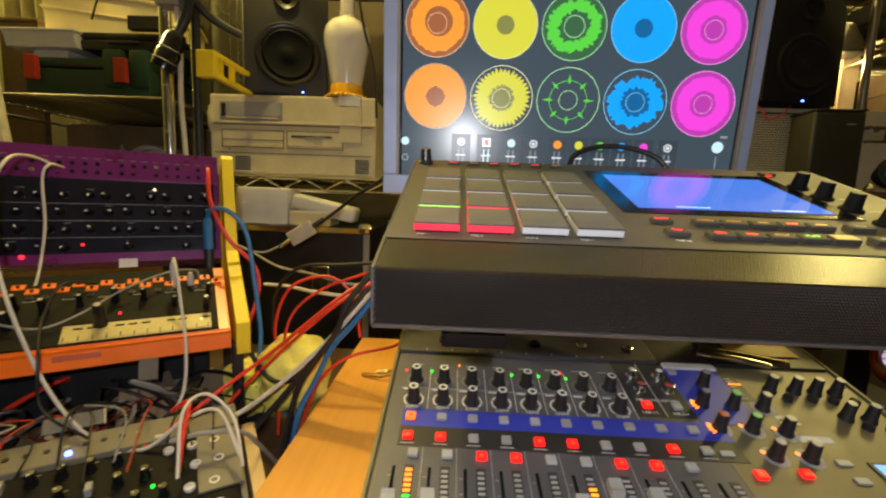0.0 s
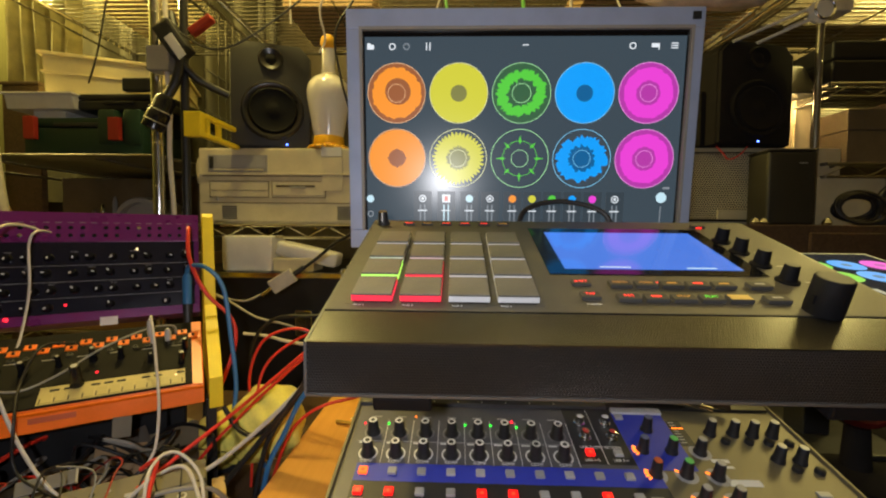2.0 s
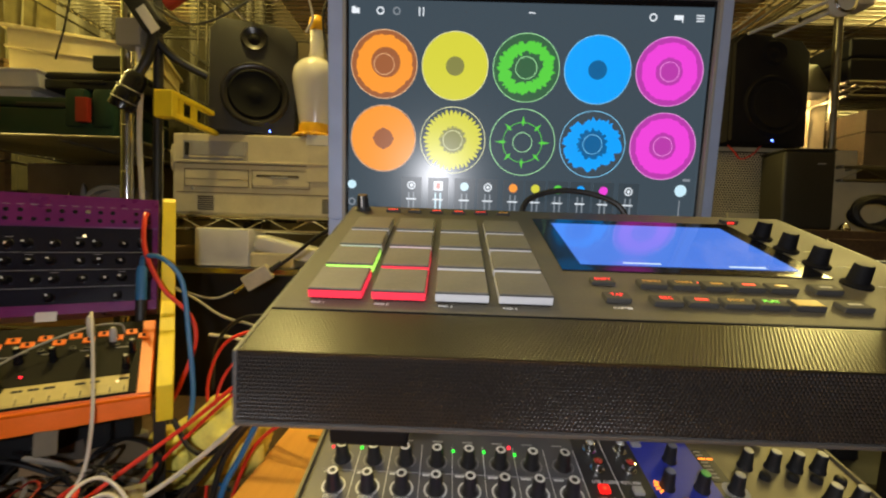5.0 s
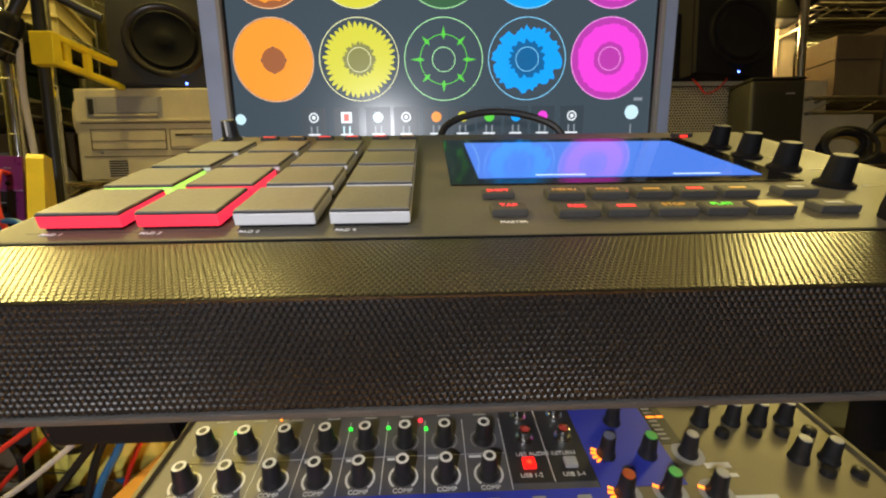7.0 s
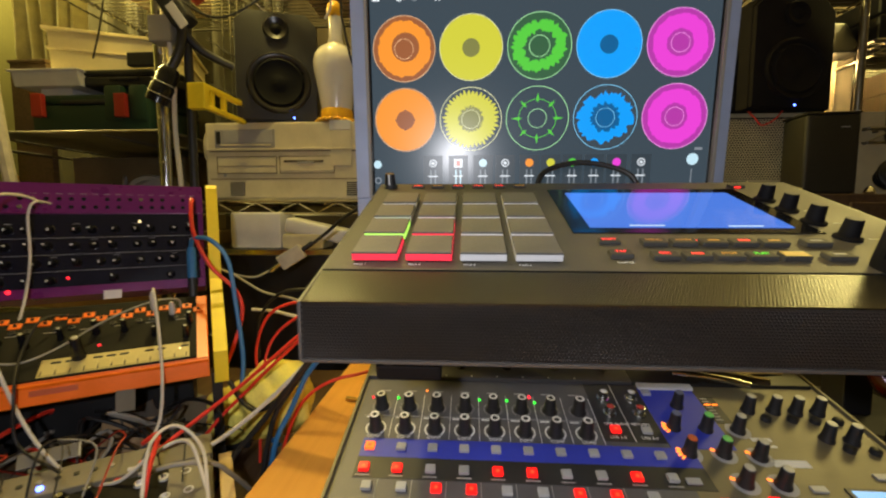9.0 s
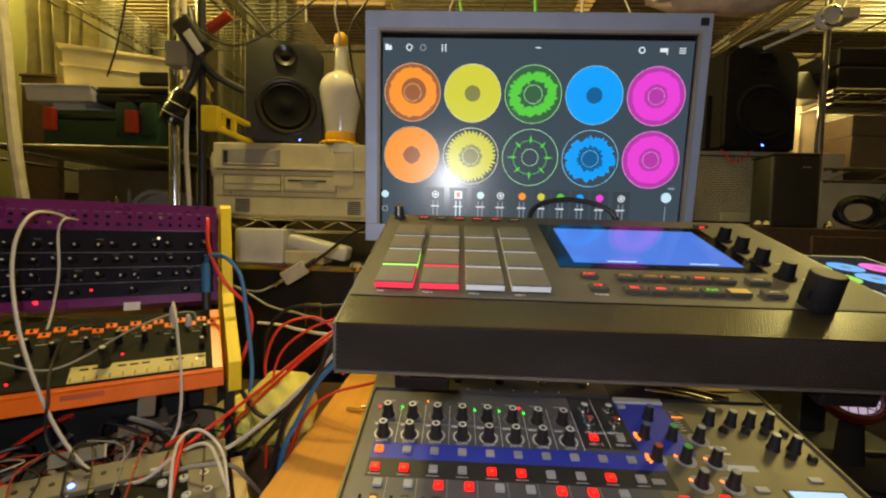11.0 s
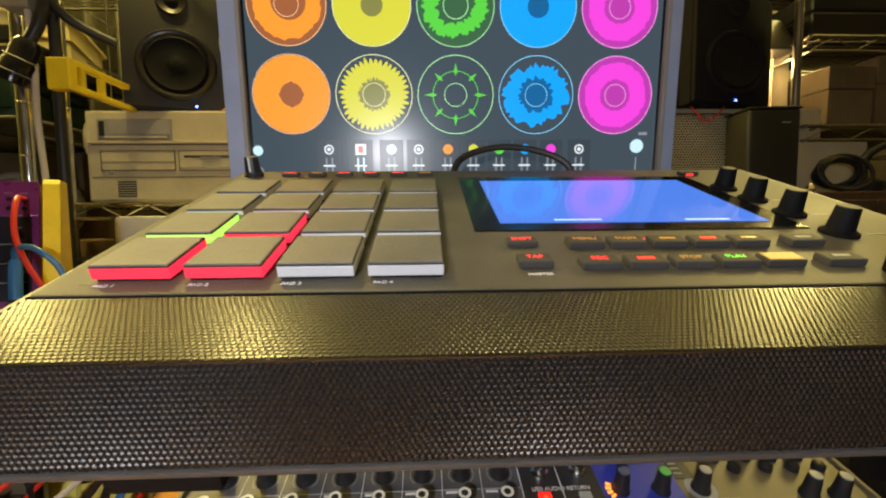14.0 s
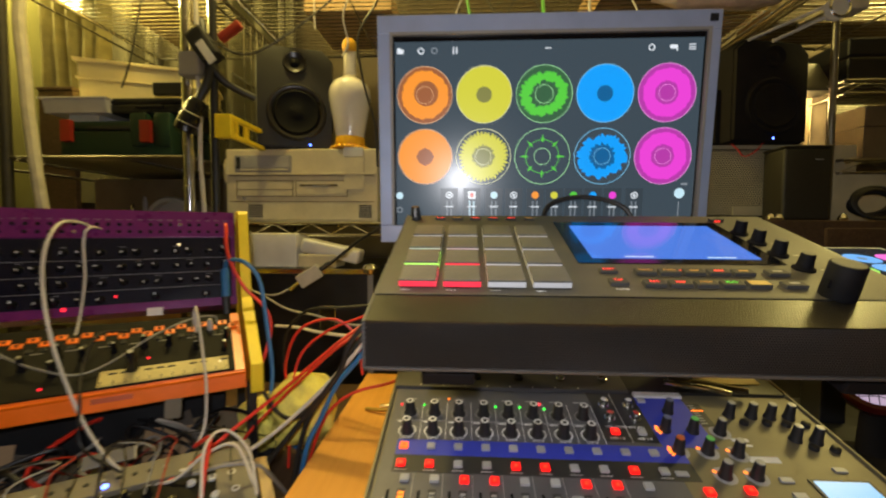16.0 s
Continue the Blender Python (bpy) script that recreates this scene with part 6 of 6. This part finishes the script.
hp = thing("headphones", pose(1.115, 0.645, 1.0722, 0, 0, -20), "black headphones lying on the cabinet", "headphones")
part("headband", tube([(-0.075, 0, 0.03), (-0.07, 0, 0.075), (-0.03, 0, 0.100), (0.02, 0, 0.095), (0.060, 0, 0.065), (0.075, 0, 0.03)], 0.008, 10), M_BLACK, hp, smooth=True)
for x in (-0.075, 0.075):
    part("ear_cup", lathe([(0, 0), (0.032, 0), (0.036, 0.01), (0.034, 0.022), (0.020, 0.028), (0, 0.028)], 24), M_BLACK, hp, smooth=True, m=at(x, 0.0, 0.0))

# lamp arm over the right rack
arm = thing("lamp_arm", at(0, 0, 0), "pale balanced lamp arm clamped to the rack post", "lamp")
part("joint", lathe([(0, -0.012), (0.022, -0.011), (0.026, 0), (0.022, 0.011), (0, 0.012)], 26), M_WHITE, arm, smooth=True, m=at(0.872, 0.648, 1.540) @ Matrix.Rotation(math.pi / 2, 4, "X"))
part("joint_ring", lathe([(0.018, 0), (0.0205, 0.003), (0.024, 0)], 26), M_CHROME, arm, m=at(0.872, 0.636, 1.540) @ Matrix.Rotation(math.pi / 2, 4, "X"))
for a, b in (((0.700, 0.67, 1.485), (0.870, 0.65, 1.556)), ((0.755, 0.67, 1.482), (0.880, 0.65, 1.536)), ((0.905, 0.66, 1.552), (0.945, 0.69, 1.600))):
    part("rod", tube([a, b], 0.0035, 8, 0), M_WHITE, arm, smooth=True)
part("spring", tube([(0.80, 0.66, 1.512), (0.862, 0.65, 1.540)], 0.006, 8, 0), M_CHROME, arm, smooth=True)
part("clamp", box(0.905, 0.950, 0.655, 0.70, 1.545, 1.570, 0.004), M_FABRIC, arm)

# cloth on the upper rack
pl = bmesh.new()
bmesh.ops.create_icosphere(pl, subdivisions=4, radius=1.0)
for v in pl.verts:
    d = v.co.normalized()
    k = 1 + 0.22 * noise.noise(d * 2.0) + 0.10 * noise.noise(d * 6)
    v.co = Vector((d.x * 0.17 * k, d.y * 0.06 * k, d.z * 0.050 * k))
solo("patterned_cloth", pl, M_PLUSH, at(0.66, 0.66, 1.603), "pale cloth with orange marks hung on the upper rack", "cloth", smooth=True)
for k in range(3):
    part("orange_mark", box(-0.008, 0.008, -0.001, 0.001, -0.004, 0.004, 0.0008), M_REDLATCH, bpy.data.objects["patterned_cloth"], m=at(-0.05 + 0.05 * k, -0.058, -0.02))

# ---- left rack clutter ----
tool = thing("toolbox", at(0, 0, 0), "dark green tool case with red latches", "toolbox")
part("body", box(-1.075, -0.750, 0.775, 0.98, 1.2255, 1.318, 0.010), M_GREENBOX, tool, smooth=True)
part("lid", box(-1.075, -0.750, 0.780, 0.98, 1.320, 1.345, 0.008), M_GREENBOX, tool, smooth=True)
for x in (-0.870, -0.802):
    part("handle_boss", box(x, x + 0.050, 0.770, 0.82, 1.270, 1.366, 0.012), M_GREENBOX, tool, smooth=True)
part("handle_bar", box(-0.99, -0.865, 0.772, 0.80, 1.318, 1.330, 0.004), M_BLACK, tool)
for x, z in ((-1.056, 1.283), (-0.829, 1.280)):
    part("latch", box(x, x + 0.030, 0.756, 0.770, z, z + 0.060, 0.003), M_REDLATCH, tool, "red plastic latch")
flat_case(-0.945, -0.700, 0.79, 1.05, 1.3665, 1.4100, "black flat case on the tool case")
tray = thing("white_tray", at(0, 0, 0), "white plastic tray on the tool case", "tray")
part("tray_shell", prism([(0.770, 1.405), (0.778, 1.366), (0.92, 1.366), (0.93, 1.405)], -1.120, -0.935, 0.003), M_WHITE, tray)
part("tray_rim", box(-1.126, -0.930, 0.764, 0.936, 1.402, 1.4075, 0.002), M_WHITE, tray)
part("tray_foot", box(-1.07, -0.98, 0.80, 0.90, 1.3455, 1.367, 0.002), M_WHITE, tray)
bin_ = thing("storage_bin", pose(-0.885, 0.85, 1.4105, 0, 0, 22), "frosted plastic storage bin in lamp light", "bin")
part("bin_shell", prism([(0.0, 0.110), (0.015, 0.0), (0.24, 0.0), (0.255, 0.110)], -0.16, 0.16, 0.004), M_BIN, bin_)
part("bin_rim", box(-0.168, 0.168, -0.008, 0.262, 0.103, 0.113, 0.003), M_BIN, bin_)
part("bin_rib", box(-0.164, 0.164, 0.001, 0.254, 0.058, 0.064, 0.002), M_BIN, bin_)
solo("dark_tray", box(-0.80, -0.715, 0.772, 0.79, 1.4115, 1.445, 0.003), M_BLACK, at(0, 0, 0), "small dark tray before the bin", "tray")
solo("orange_bottle", lathe([(0, 0), (0.016, 0), (0.018, 0.01), (0.018, 0.10), (0.010, 0.125), (0.008, 0.145), (0, 0.147)], 20), M_EGG, at(-1.075, 0.72, 0.9850), "small ochre bottle on the lower rack", "bottle", smooth=True)
solo("shelf_board", box(-1.10, -0.63, 0.67, 1.19, 0.80, 0.985, 0.004), M_CARD, at(0, 0, 0.0), "brown cardboard carton on the lower rack", "carton")
solo("round_drum", lathe([(0, -0.05), (0.070, -0.05), (0.074, -0.045), (0.074, 0.045), (0.070, 0.05), (0.060, 0.05), (0.060, 0.03), (0, 0.03)], 36), M_BEIGEDARK, at(-0.745, 0.80, 1.059) @ Matrix.Rotation(math.pi / 2, 4, "X"), "round grey drum on the lower rack", "drum", smooth=True)
for k, x in enumerate((-0.97, -0.955, -0.905, -0.895, -0.865, -0.85)):
    solo("glass_tube", lathe([(0, 0), (0.006, 0), (0.006, 0.10 + 0.02 * (k % 3)), (0.003, 0.115 + 0.02 * (k % 3)), (0, 0.118 + 0.02 * (k % 3))], 14), M_CHROME if k in (1, 4) else M_BEIGEDARK, at(x, 0.865 + 0.016 * (k % 2), 0.9850), "slender metal tube standing on a carton", "tube", "tubes", smooth=True)
solo("wooden_stick", box(-0.10, 0.10, -0.006, 0.006, 0, 0.010, 0.002), M_CREAM, pose(-1.00, 0.74, 1.035, 0, 24, 6), "pale wooden stick leaning on the rack", "stick")

# Brown block added to cover the lit wall behind the lower rack.
solo("dark_carton", box(-1.095, -0.632, 0.900, 1.18, 0.9855, 1.199, 0.004), M_OLDCARD, at(0, 0, 0), "dark brown backing added to hide the bright wall behind the lower rack", "carton")

# Board made up to keep the strip between wall and rack dark.
bd = thing("dark_board", at(0, 0, 0), "dark board added to darken the gap beside the wire rack", "board")
part("panel", box(-1.235, -1.125, 0.870, 0.888, 0.0, 1.46, 0.002), M_DARKWOOD, bd)
part("edge_strip", box(-1.238, -1.122, 0.866, 0.892, 1.461, 1.470, 0.002), M_DARKWOOD, bd)

curtain = bmesh.new()
cols, rows = 90, 6
for side in (0.0, 0.004):
    grid = [[curtain.verts.new((-1.59 + 0.97 * i / cols, 1.295 + side + 0.020 * math.sin(i * 0.62 + 0.5 * math.sin(i * 0.21)) + 0.006 * noise.noise(Vector((i * 0.3, k * 0.8, 2.0))), 1.15 + 1.08 * k / rows)) for i in range(cols + 1)] for k in range(rows + 1)]
    for k in range(rows):
        for i in range(cols):
            curtain.faces.new((grid[k][i], grid[k][i + 1], grid[k + 1][i + 1], grid[k + 1][i]))
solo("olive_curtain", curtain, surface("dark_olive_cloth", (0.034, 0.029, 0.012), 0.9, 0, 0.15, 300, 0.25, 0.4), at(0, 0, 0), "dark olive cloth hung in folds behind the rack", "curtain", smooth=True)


carton("flat_carton", -0.960, -0.780, 0.900, 1.120, 1.6825, 1.735, M_DARKWOOD, "flat dark brown carton on the upper wire shelf", "cartons on the upper shelves")
carton("flat_carton", -0.420, -0.160, 0.880, 1.150, 1.6825, 1.740, M_CARD, "flat brown carton on the upper wire shelf", "cartons on the upper shelves")
# These last two cartons are added to block light over the right shelves.
carton("flat_carton", 0.980, 1.450, 1.010, 1.170, 1.6825, 1.760, M_OLDCARD, "stained carton added to dim the upper wire shelf", "cartons on the upper shelves")
carton("flat_carton", 0.420, 0.900, 0.760, 1.170, 1.6825, 1.770, M_CARD, "wide brown carton added to dim the upper wire shelf", "cartons on the upper shelves")

drape = bmesh.new()
cols, rows = 40, 10
for side in (0.0, 0.003):
    grid = [[drape.verts.new((-1.370 + 0.245 * i / cols, 1.000 + side + 0.016 * math.sin(i * 0.78 + 0.25 * k) + 0.010 * noise.noise(Vector((i * 0.2, k * 0.5, 5.0))), 1.28 + 0.66 * k / rows)) for i in range(cols + 1)] for k in range(rows + 1)]
    for k in range(rows):
        for i in range(cols):
            drape.faces.new((grid[k][i], grid[k][i + 1], grid[k + 1][i + 1], grid[k + 1][i]))
solo("hanging_drape", drape, surface("pale_olive_cloth", (0.20, 0.175, 0.070), 0.9, 0, 0.15, 300, 0.3, 0.4), at(0, 0, 0), "pale olive cloth hanging in folds beside the bins", "cloth", smooth=True)

# strap, clip lamp, clamp and bracket by the rack posts
cable("cloth_strap", [(-0.998, 0.63, 1.72), (-0.996, 0.61, 1.55), (-0.988, 0.61, 1.42), (-0.980, 0.61, 1.30), (-0.965, 0.61, 1.16), (-0.955, 0.62, 1.02), (-0.95, 0.63, 0.90)], 0.0125, M_FABRIC, "pale cloth-covered hose hanging by the rack")
cable("white_cable", [(-0.580, 0.628, 1.62), (-0.575, 0.625, 1.50), (-0.578, 0.628, 1.42), (-0.574, 0.63, 1.33), (-0.576, 0.63, 1.22), (-0.572, 0.632, 1.12), (-0.568, 0.635, 1.00), (-0.56, 0.64, 0.90)], 0.0052, M_W_CABLE, "white cable running down the rack post")
clip = thing("clip_lamp", at(0, 0, 0), "black clip-on spot lamp on the rack post", "lamp")
ax = Vector((-0.610, 0.618, 1.268)) - Vector((-0.572, 0.622, 1.350))
tm = Matrix.Translation((-0.572, 0.622, 1.350)) @ ax.to_track_quat("Z", "Y").to_matrix().to_4x4()
shade = part("shade", lathe([(0, 0), (0.015, 0.0), (0.021, 0.012), (0.021, 0.040), (0.024, 0.044), (0.024, 0.080), (0.020, 0.082), (0.018, 0.060), (0, 0.058)], 26), M_GLOSSBLACK, clip, smooth=True, m=tm)
for z in (0.036, 0.062):
    part("shade_ring", lathe([(0.0245, z), (0.0255, z + 0.001), (0.0245, z + 0.002)], 26), M_G_CABLE, shade)
part("neck", tube([(-0.572, 0.622, 1.350), (-0.555, 0.625, 1.385), (-0.548, 0.63, 1.43), (-0.560, 0.632, 1.49), (-0.575, 0.64, 1.54)], 0.010, 10), M_BLACK, clip, smooth=True)
part("clamp_body", box(-0.022, 0.022, -0.02, 0.02, -0.04, 0.04, 0.006), M_BLACK, clip, m=pose(-0.560, 0.630, 1.475, 0, -35, 0))
part("white_label", box(-0.010, 0.010, -0.0215, -0.0200, -0.030, 0.028, 0.0005), M_WHITE, clip, m=pose(-0.545, 0.630, 1.455, 0, -35, 0))
part("grey_box", box(-0.616, -0.565, 0.615, 0.65, 1.405, 1.460, 0.003), M_G_CABLE, clip)
part("arm", tube([(-0.545, 0.635, 1.425), (-0.525, 0.65, 1.40), (-0.500, 0.67, 1.385), (-0.47, 0.69, 1.372)], 0.009, 10), M_BLACK, clip, smooth=True)
part("support_pole", tube([(-0.548, 0.645, 0.62), (-0.548, 0.645, 1.60)], 0.009, 12, 0), M_BLACK, clip, smooth=True)
solo("red_spring_clamp", box(-0.009, 0.009, -0.009, 0.009, -0.030, 0.030, 0.004), M_REDLATCH, pose(-0.497, 0.63, 1.508, 0, 55, 0) @ at(0, 0, 0), "red spring clamp on the black arm", "clamp")
brk = thing("yellow_bracket", at(0, 0, 0), "yellow plastic bracket on the rack post", "bracket")
part("end_block", box(-0.505, -0.468, 0.572, 0.590, 1.250, 1.303, 0.002), M_YELLOW, brk)
for z in (1.251, 1.292):
    part("side_rail", box(-0.480, -0.468, 0.588, 0.735, z, z + 0.011, 0.002), M_YELLOW, brk)
for y in (0.600, 0.645):
    part("rung", box(-0.479, -0.469, y, y + 0.010, 1.260, 1.294, 0.001), M_YELLOW, brk)
part("mount_rod", tube([(-0.548, 0.645, 1.276), (-0.500, 0.588, 1.276)], 0.004, 8, 0), M_BLACK, brk)

# ---- flight case and the white things on it ----
fc = thing("flight_case", at(0, 0, 0), "black flight case with metal edges", "case")
part("body", box(-0.66, -0.170, 0.665, 1.10, 0.0, 0.948, 0.003), M_CASE, fc)
part("edge_strip", box(-0.662, -0.168, 0.659, 0.672, 0.936, 0.950, 0.002), M_CHROME, fc)
part("edge_strip", box(-0.182, -0.168, 0.659, 0.672, 0.0, 0.936, 0.002), M_G_CABLE, fc)
part("corner_ball", lathe([(0, 0), (0.016, 0.002), (0.019, 0.012), (0.014, 0.022), (0, 0.026)], 20), M_CHROME, fc, smooth=True, m=at(-0.178, 0.668, 0.938))
part("catch", box(-0.30, -0.26, 0.655, 0.667, 0.80, 0.86, 0.002), M_CHROME, fc)
solo("white_router", box(-0.485, -0.362, 0.672, 0.76, 0.9505, 1.036, 0.008), M_WHITE, at(0, 0, 0), "white plastic device on the flight case", "device", smooth=True)
solo("white_handset", box(0.0, 0.150, 0.0, 0.06, 0.0, 0.036, 0.010, 3), M_WHITE, pose(-0.358, 0.675, 0.990, 0, 12, 0), "white slanted handset on the flight case", "handset", smooth=True)
solo("white_cradle", box(-0.36, -0.262, 0.672, 0.75, 0.9505, 0.985, 0.006), M_BEIGE, at(0, 0, 0), "beige cradle under the handset", "cradle")
ad = thing("cable_adapter", pose(-0.279, 0.538, 0.9455, 0, -32, 10), "grey cable adapter hanging on its lead", "adapter")
part("housing", box(-0.026, 0.026, -0.009, 0.009, -0.015, 0.015, 0.003), M_FABRIC, ad, "grey plastic housing")
part("plug_sleeve", tube([(0.024, 0, 0), (0.052, 0, 0.002)], 0.0055, 10, 0), M_BLACK, ad, smooth=True)
part("plug_tip", tube([(-0.024, 0, 0), (-0.050, 0, -0.003)], 0.0042, 10, 0), M_CHROME, ad, smooth=True)
cable("black_lead", [(-0.235, 0.545, 0.974), (-0.20, 0.54, 1.000), (-0.165, 0.52, 1.025), (-0.125, 0.50, 1.046), (-0.09, 0.48, 1.075), (-0.06, 0.42, 1.10)], 0.0034, M_K_CABLE, "black lead from the monitor to the adapter")
cable("grey_lead", [(-0.322, 0.530, 0.918), (-0.345, 0.52, 0.907), (-0.37, 0.51, 0.910), (-0.395, 0.49, 0.925), (-0.42, 0.47, 0.945)], 0.0022, M_G_CABLE, "thin grey lead from the adapter")
cable("black_lead", [(0.155, 0.215, 1.058), (0.165, 0.222, 1.080), (0.195, 0.226, 1.091), (0.230, 0.226, 1.090), (0.262, 0.222, 1.078), (0.275, 0.215, 1.055)], 0.0032, M_K_CABLE, "black lead arched behind the sampler")
cable("green_wire", [(0.04, 0.50, 1.70), (0.045, 0.47, 1.58), (0.05, 0.44, 1.50), (0.06, 0.40, 1.42), (0.07, 0.33, 1.34)], 0.0022, surface("green_wire_rubber", (0.10, 0.55, 0.06), 0.4), "bright green wire above the monitor")
cable("green_wire", [(0.20, 0.50, 1.72), (0.195, 0.47, 1.60), (0.188, 0.42, 1.46), (0.18, 0.34, 1.34)], 0.0030, bpy.data.materials["green_wire_rubber"], "bright green wire above the monitor")
cable("white_wire", [(0.32, 0.50, 1.70), (0.30, 0.46, 1.56), (0.27, 0.42, 1.46), (0.25, 0.34, 1.34)], 0.0024, M_W_CABLE, "white wire above the monitor")
cable("white_wire", [(-0.20, 0.70, 1.72), (-0.215, 0.66, 1.62), (-0.235, 0.65, 1.55), (-0.225, 0.655, 1.49), (-0.24, 0.66, 1.46)], 0.0024, M_W_CABLE, "white wire hanging from the upper rack")
cable("white_wire", [(-0.32, 0.70, 1.69), (-0.315, 0.68, 1.60), (-0.31, 0.67, 1.53)], 0.0020, M_W_CABLE, "white wire hanging from the upper rack")
cable("black_wire", [(-0.12, 0.68, 1.68), (-0.16, 0.66, 1.58), (-0.20, 0.65, 1.50), (-0.19, 0.66, 1.40), (-0.165, 0.67, 1.30), (-0.16, 0.68, 1.20)], 0.0028, M_K_CABLE, "black wire hanging beside the figure")
cable("black_wire", [(-0.70, 0.64, 1.66), (-0.74, 0.66, 1.58), (-0.80, 0.70, 1.48), (-0.86, 0.74, 1.42)], 0.0020, M_K_CABLE, "thin black wire hanging before the bin")
cable("black_wire", [(-0.56, 0.63, 1.50), (-0.48, 0.62, 1.455), (-0.42, 0.62, 1.46), (-0.33, 0.63, 1.52), (-0.24, 0.64, 1.60), (-0.2, 0.66, 1.68)], 0.0024, M_K_CABLE, "black wire swung between the racks")
for k, (x, s) in enumerate(((0.02, 0.05), (0.09, -0.03), (0.14, 0.04), (0.36, 0.03), (0.24, -0.05))):
    cable("pale_wire", [(x, 0.70, 1.685), (x + s, 0.62, 1.60), (x + s * 2, 0.58, 1.50), (x + s * 1.5, 0.50, 1.40)], 0.0018, M_W_CABLE if k % 2 else M_K_CABLE, "thin wire hanging behind the monitor")

# ---- tablet beside the sampler ----
tab = thing("tablet", pose(0.640, 0.322, 0.9945, 14), "tablet on a stand that shows the loop dials", "tablet")
part("shell", box(-0.1405, 0.1405, -0.1075, 0.1075, -0.0065, 0.0, 0.003, 3), M_SILVER, tab)
tg = part("tablet_screen", box(-0.131, 0.131, -0.098, 0.098, 0.0, 0.0006), lit("tablet_dark_glass", (0.014, 0.016, 0.020), 1.0, (0.004, 0.004, 0.005), 0.10), tab, "glossy dark tablet screen")
for row in (0, 1):
    for col in range(5):
        p = part("loop_dial", annulus(0.007 if col == 3 or row == 0 else 0.009, 0.0238, 40, h=0.0009), LOOP[col], tab, m=at(-0.102 + 0.051 * col, 0.040 - 0.052 * row))
        part("loop_hole", annulus(0.0, 0.009, 24, h=0.0008), LOOPDIM[col], p)
for k in range(9):
    part("fader_mark", box(-0.004, 0.004, -0.016, 0.012, 0.0006, 0.0008), M_UIGREY, tab, m=at(-0.085 + 0.021 * k, -0.072))
ts = thing("tablet_stand", at(0.632, 0.33, 0.74), "black stand under the tablet", "stand")
part("post", box(-0.02, 0.02, 0.0, 0.04, 0.006, 0.235, 0.003), M_BLACK, ts)
part("foot", box(-0.09, 0.09, -0.06, 0.10, 0.0, 0.008, 0.003), M_BLACK, ts)
part("cradle", box(-0.08, 0.08, -0.06, 0.06, 0.230, 0.237, 0.002), M_BLACK, ts, m=pose(0, 0, 0, 0))

# ---- dark red lantern ----
M_REDGLASS = surface("dark_red_lacquer", (0.10, 0.012, 0.010), 0.22, 0, 0.1, 80, 0.3, 0.0)
lan = thing("round_lantern", pose(0.600, 0.235, 0.7405, 0, 0, -28), "dark red round lantern with a caged white light", "lantern")
LT = pose(0, 0, 0.1000, 40) @ Matrix.Scale(0.58, 4)
part("bowl", lathe([(0, -0.05), (0.035, -0.05), (0.056, -0.03), (0.062, -0.006), (0.058, 0.004), (0.050, 0.006), (0.046, 0.0), (0, -0.002)], 40), M_REDGLASS, lan, smooth=True, m=LT)
part("diffuser", lathe([(0.044, 0.0), (0.038, 0.006), (0.020, 0.010), (0, 0.011)], 32), lit("white_lit_diffuser", (0.70, 0.52, 0.70), 0.6), lan, "white glowing diffuser", True, LT)
for k in range(5):
    o = -0.032 + 0.016 * k
    c = math.sqrt(0.046 ** 2 - o * o)
    part("cage_wire", tube([(o, -c, 0.004), (o, 0.0, 0.0150), (o, c, 0.004)], 0.0011, 6, 3), M_BLACK, lan, m=LT)
    part("cage_wire", tube([(-c, o, 0.004), (0.0, o, 0.0150), (c, o, 0.004)], 0.0011, 6, 3), M_BLACK, lan, m=LT)
part("foot", lathe([(0, 0.0), (0.055, 0.0), (0.057, 0.004), (0.016, 0.012), (0.012, 0.080), (0, 0.080)], 30), M_BLACKCLOTH, lan, smooth=True)
# brass hook on the desk
hook = bmesh.new()
tube([(0.0, 0.0, 0.003), (0.02, 0.004, 0.004), (0.036, -0.006, 0.010), (0.030, -0.022, 0.012), (0.010, -0.022, 0.006), (-0.02, -0.012, 0.003)], 0.003, 8, 6, hook)
solo("brass_hook", hook, surface("old_brass", (0.45, 0.30, 0.08), 0.35, 0.9), at(-0.085, 0.335, 0.7505), "old brass hook lying on the desk", "hook", smooth=True)
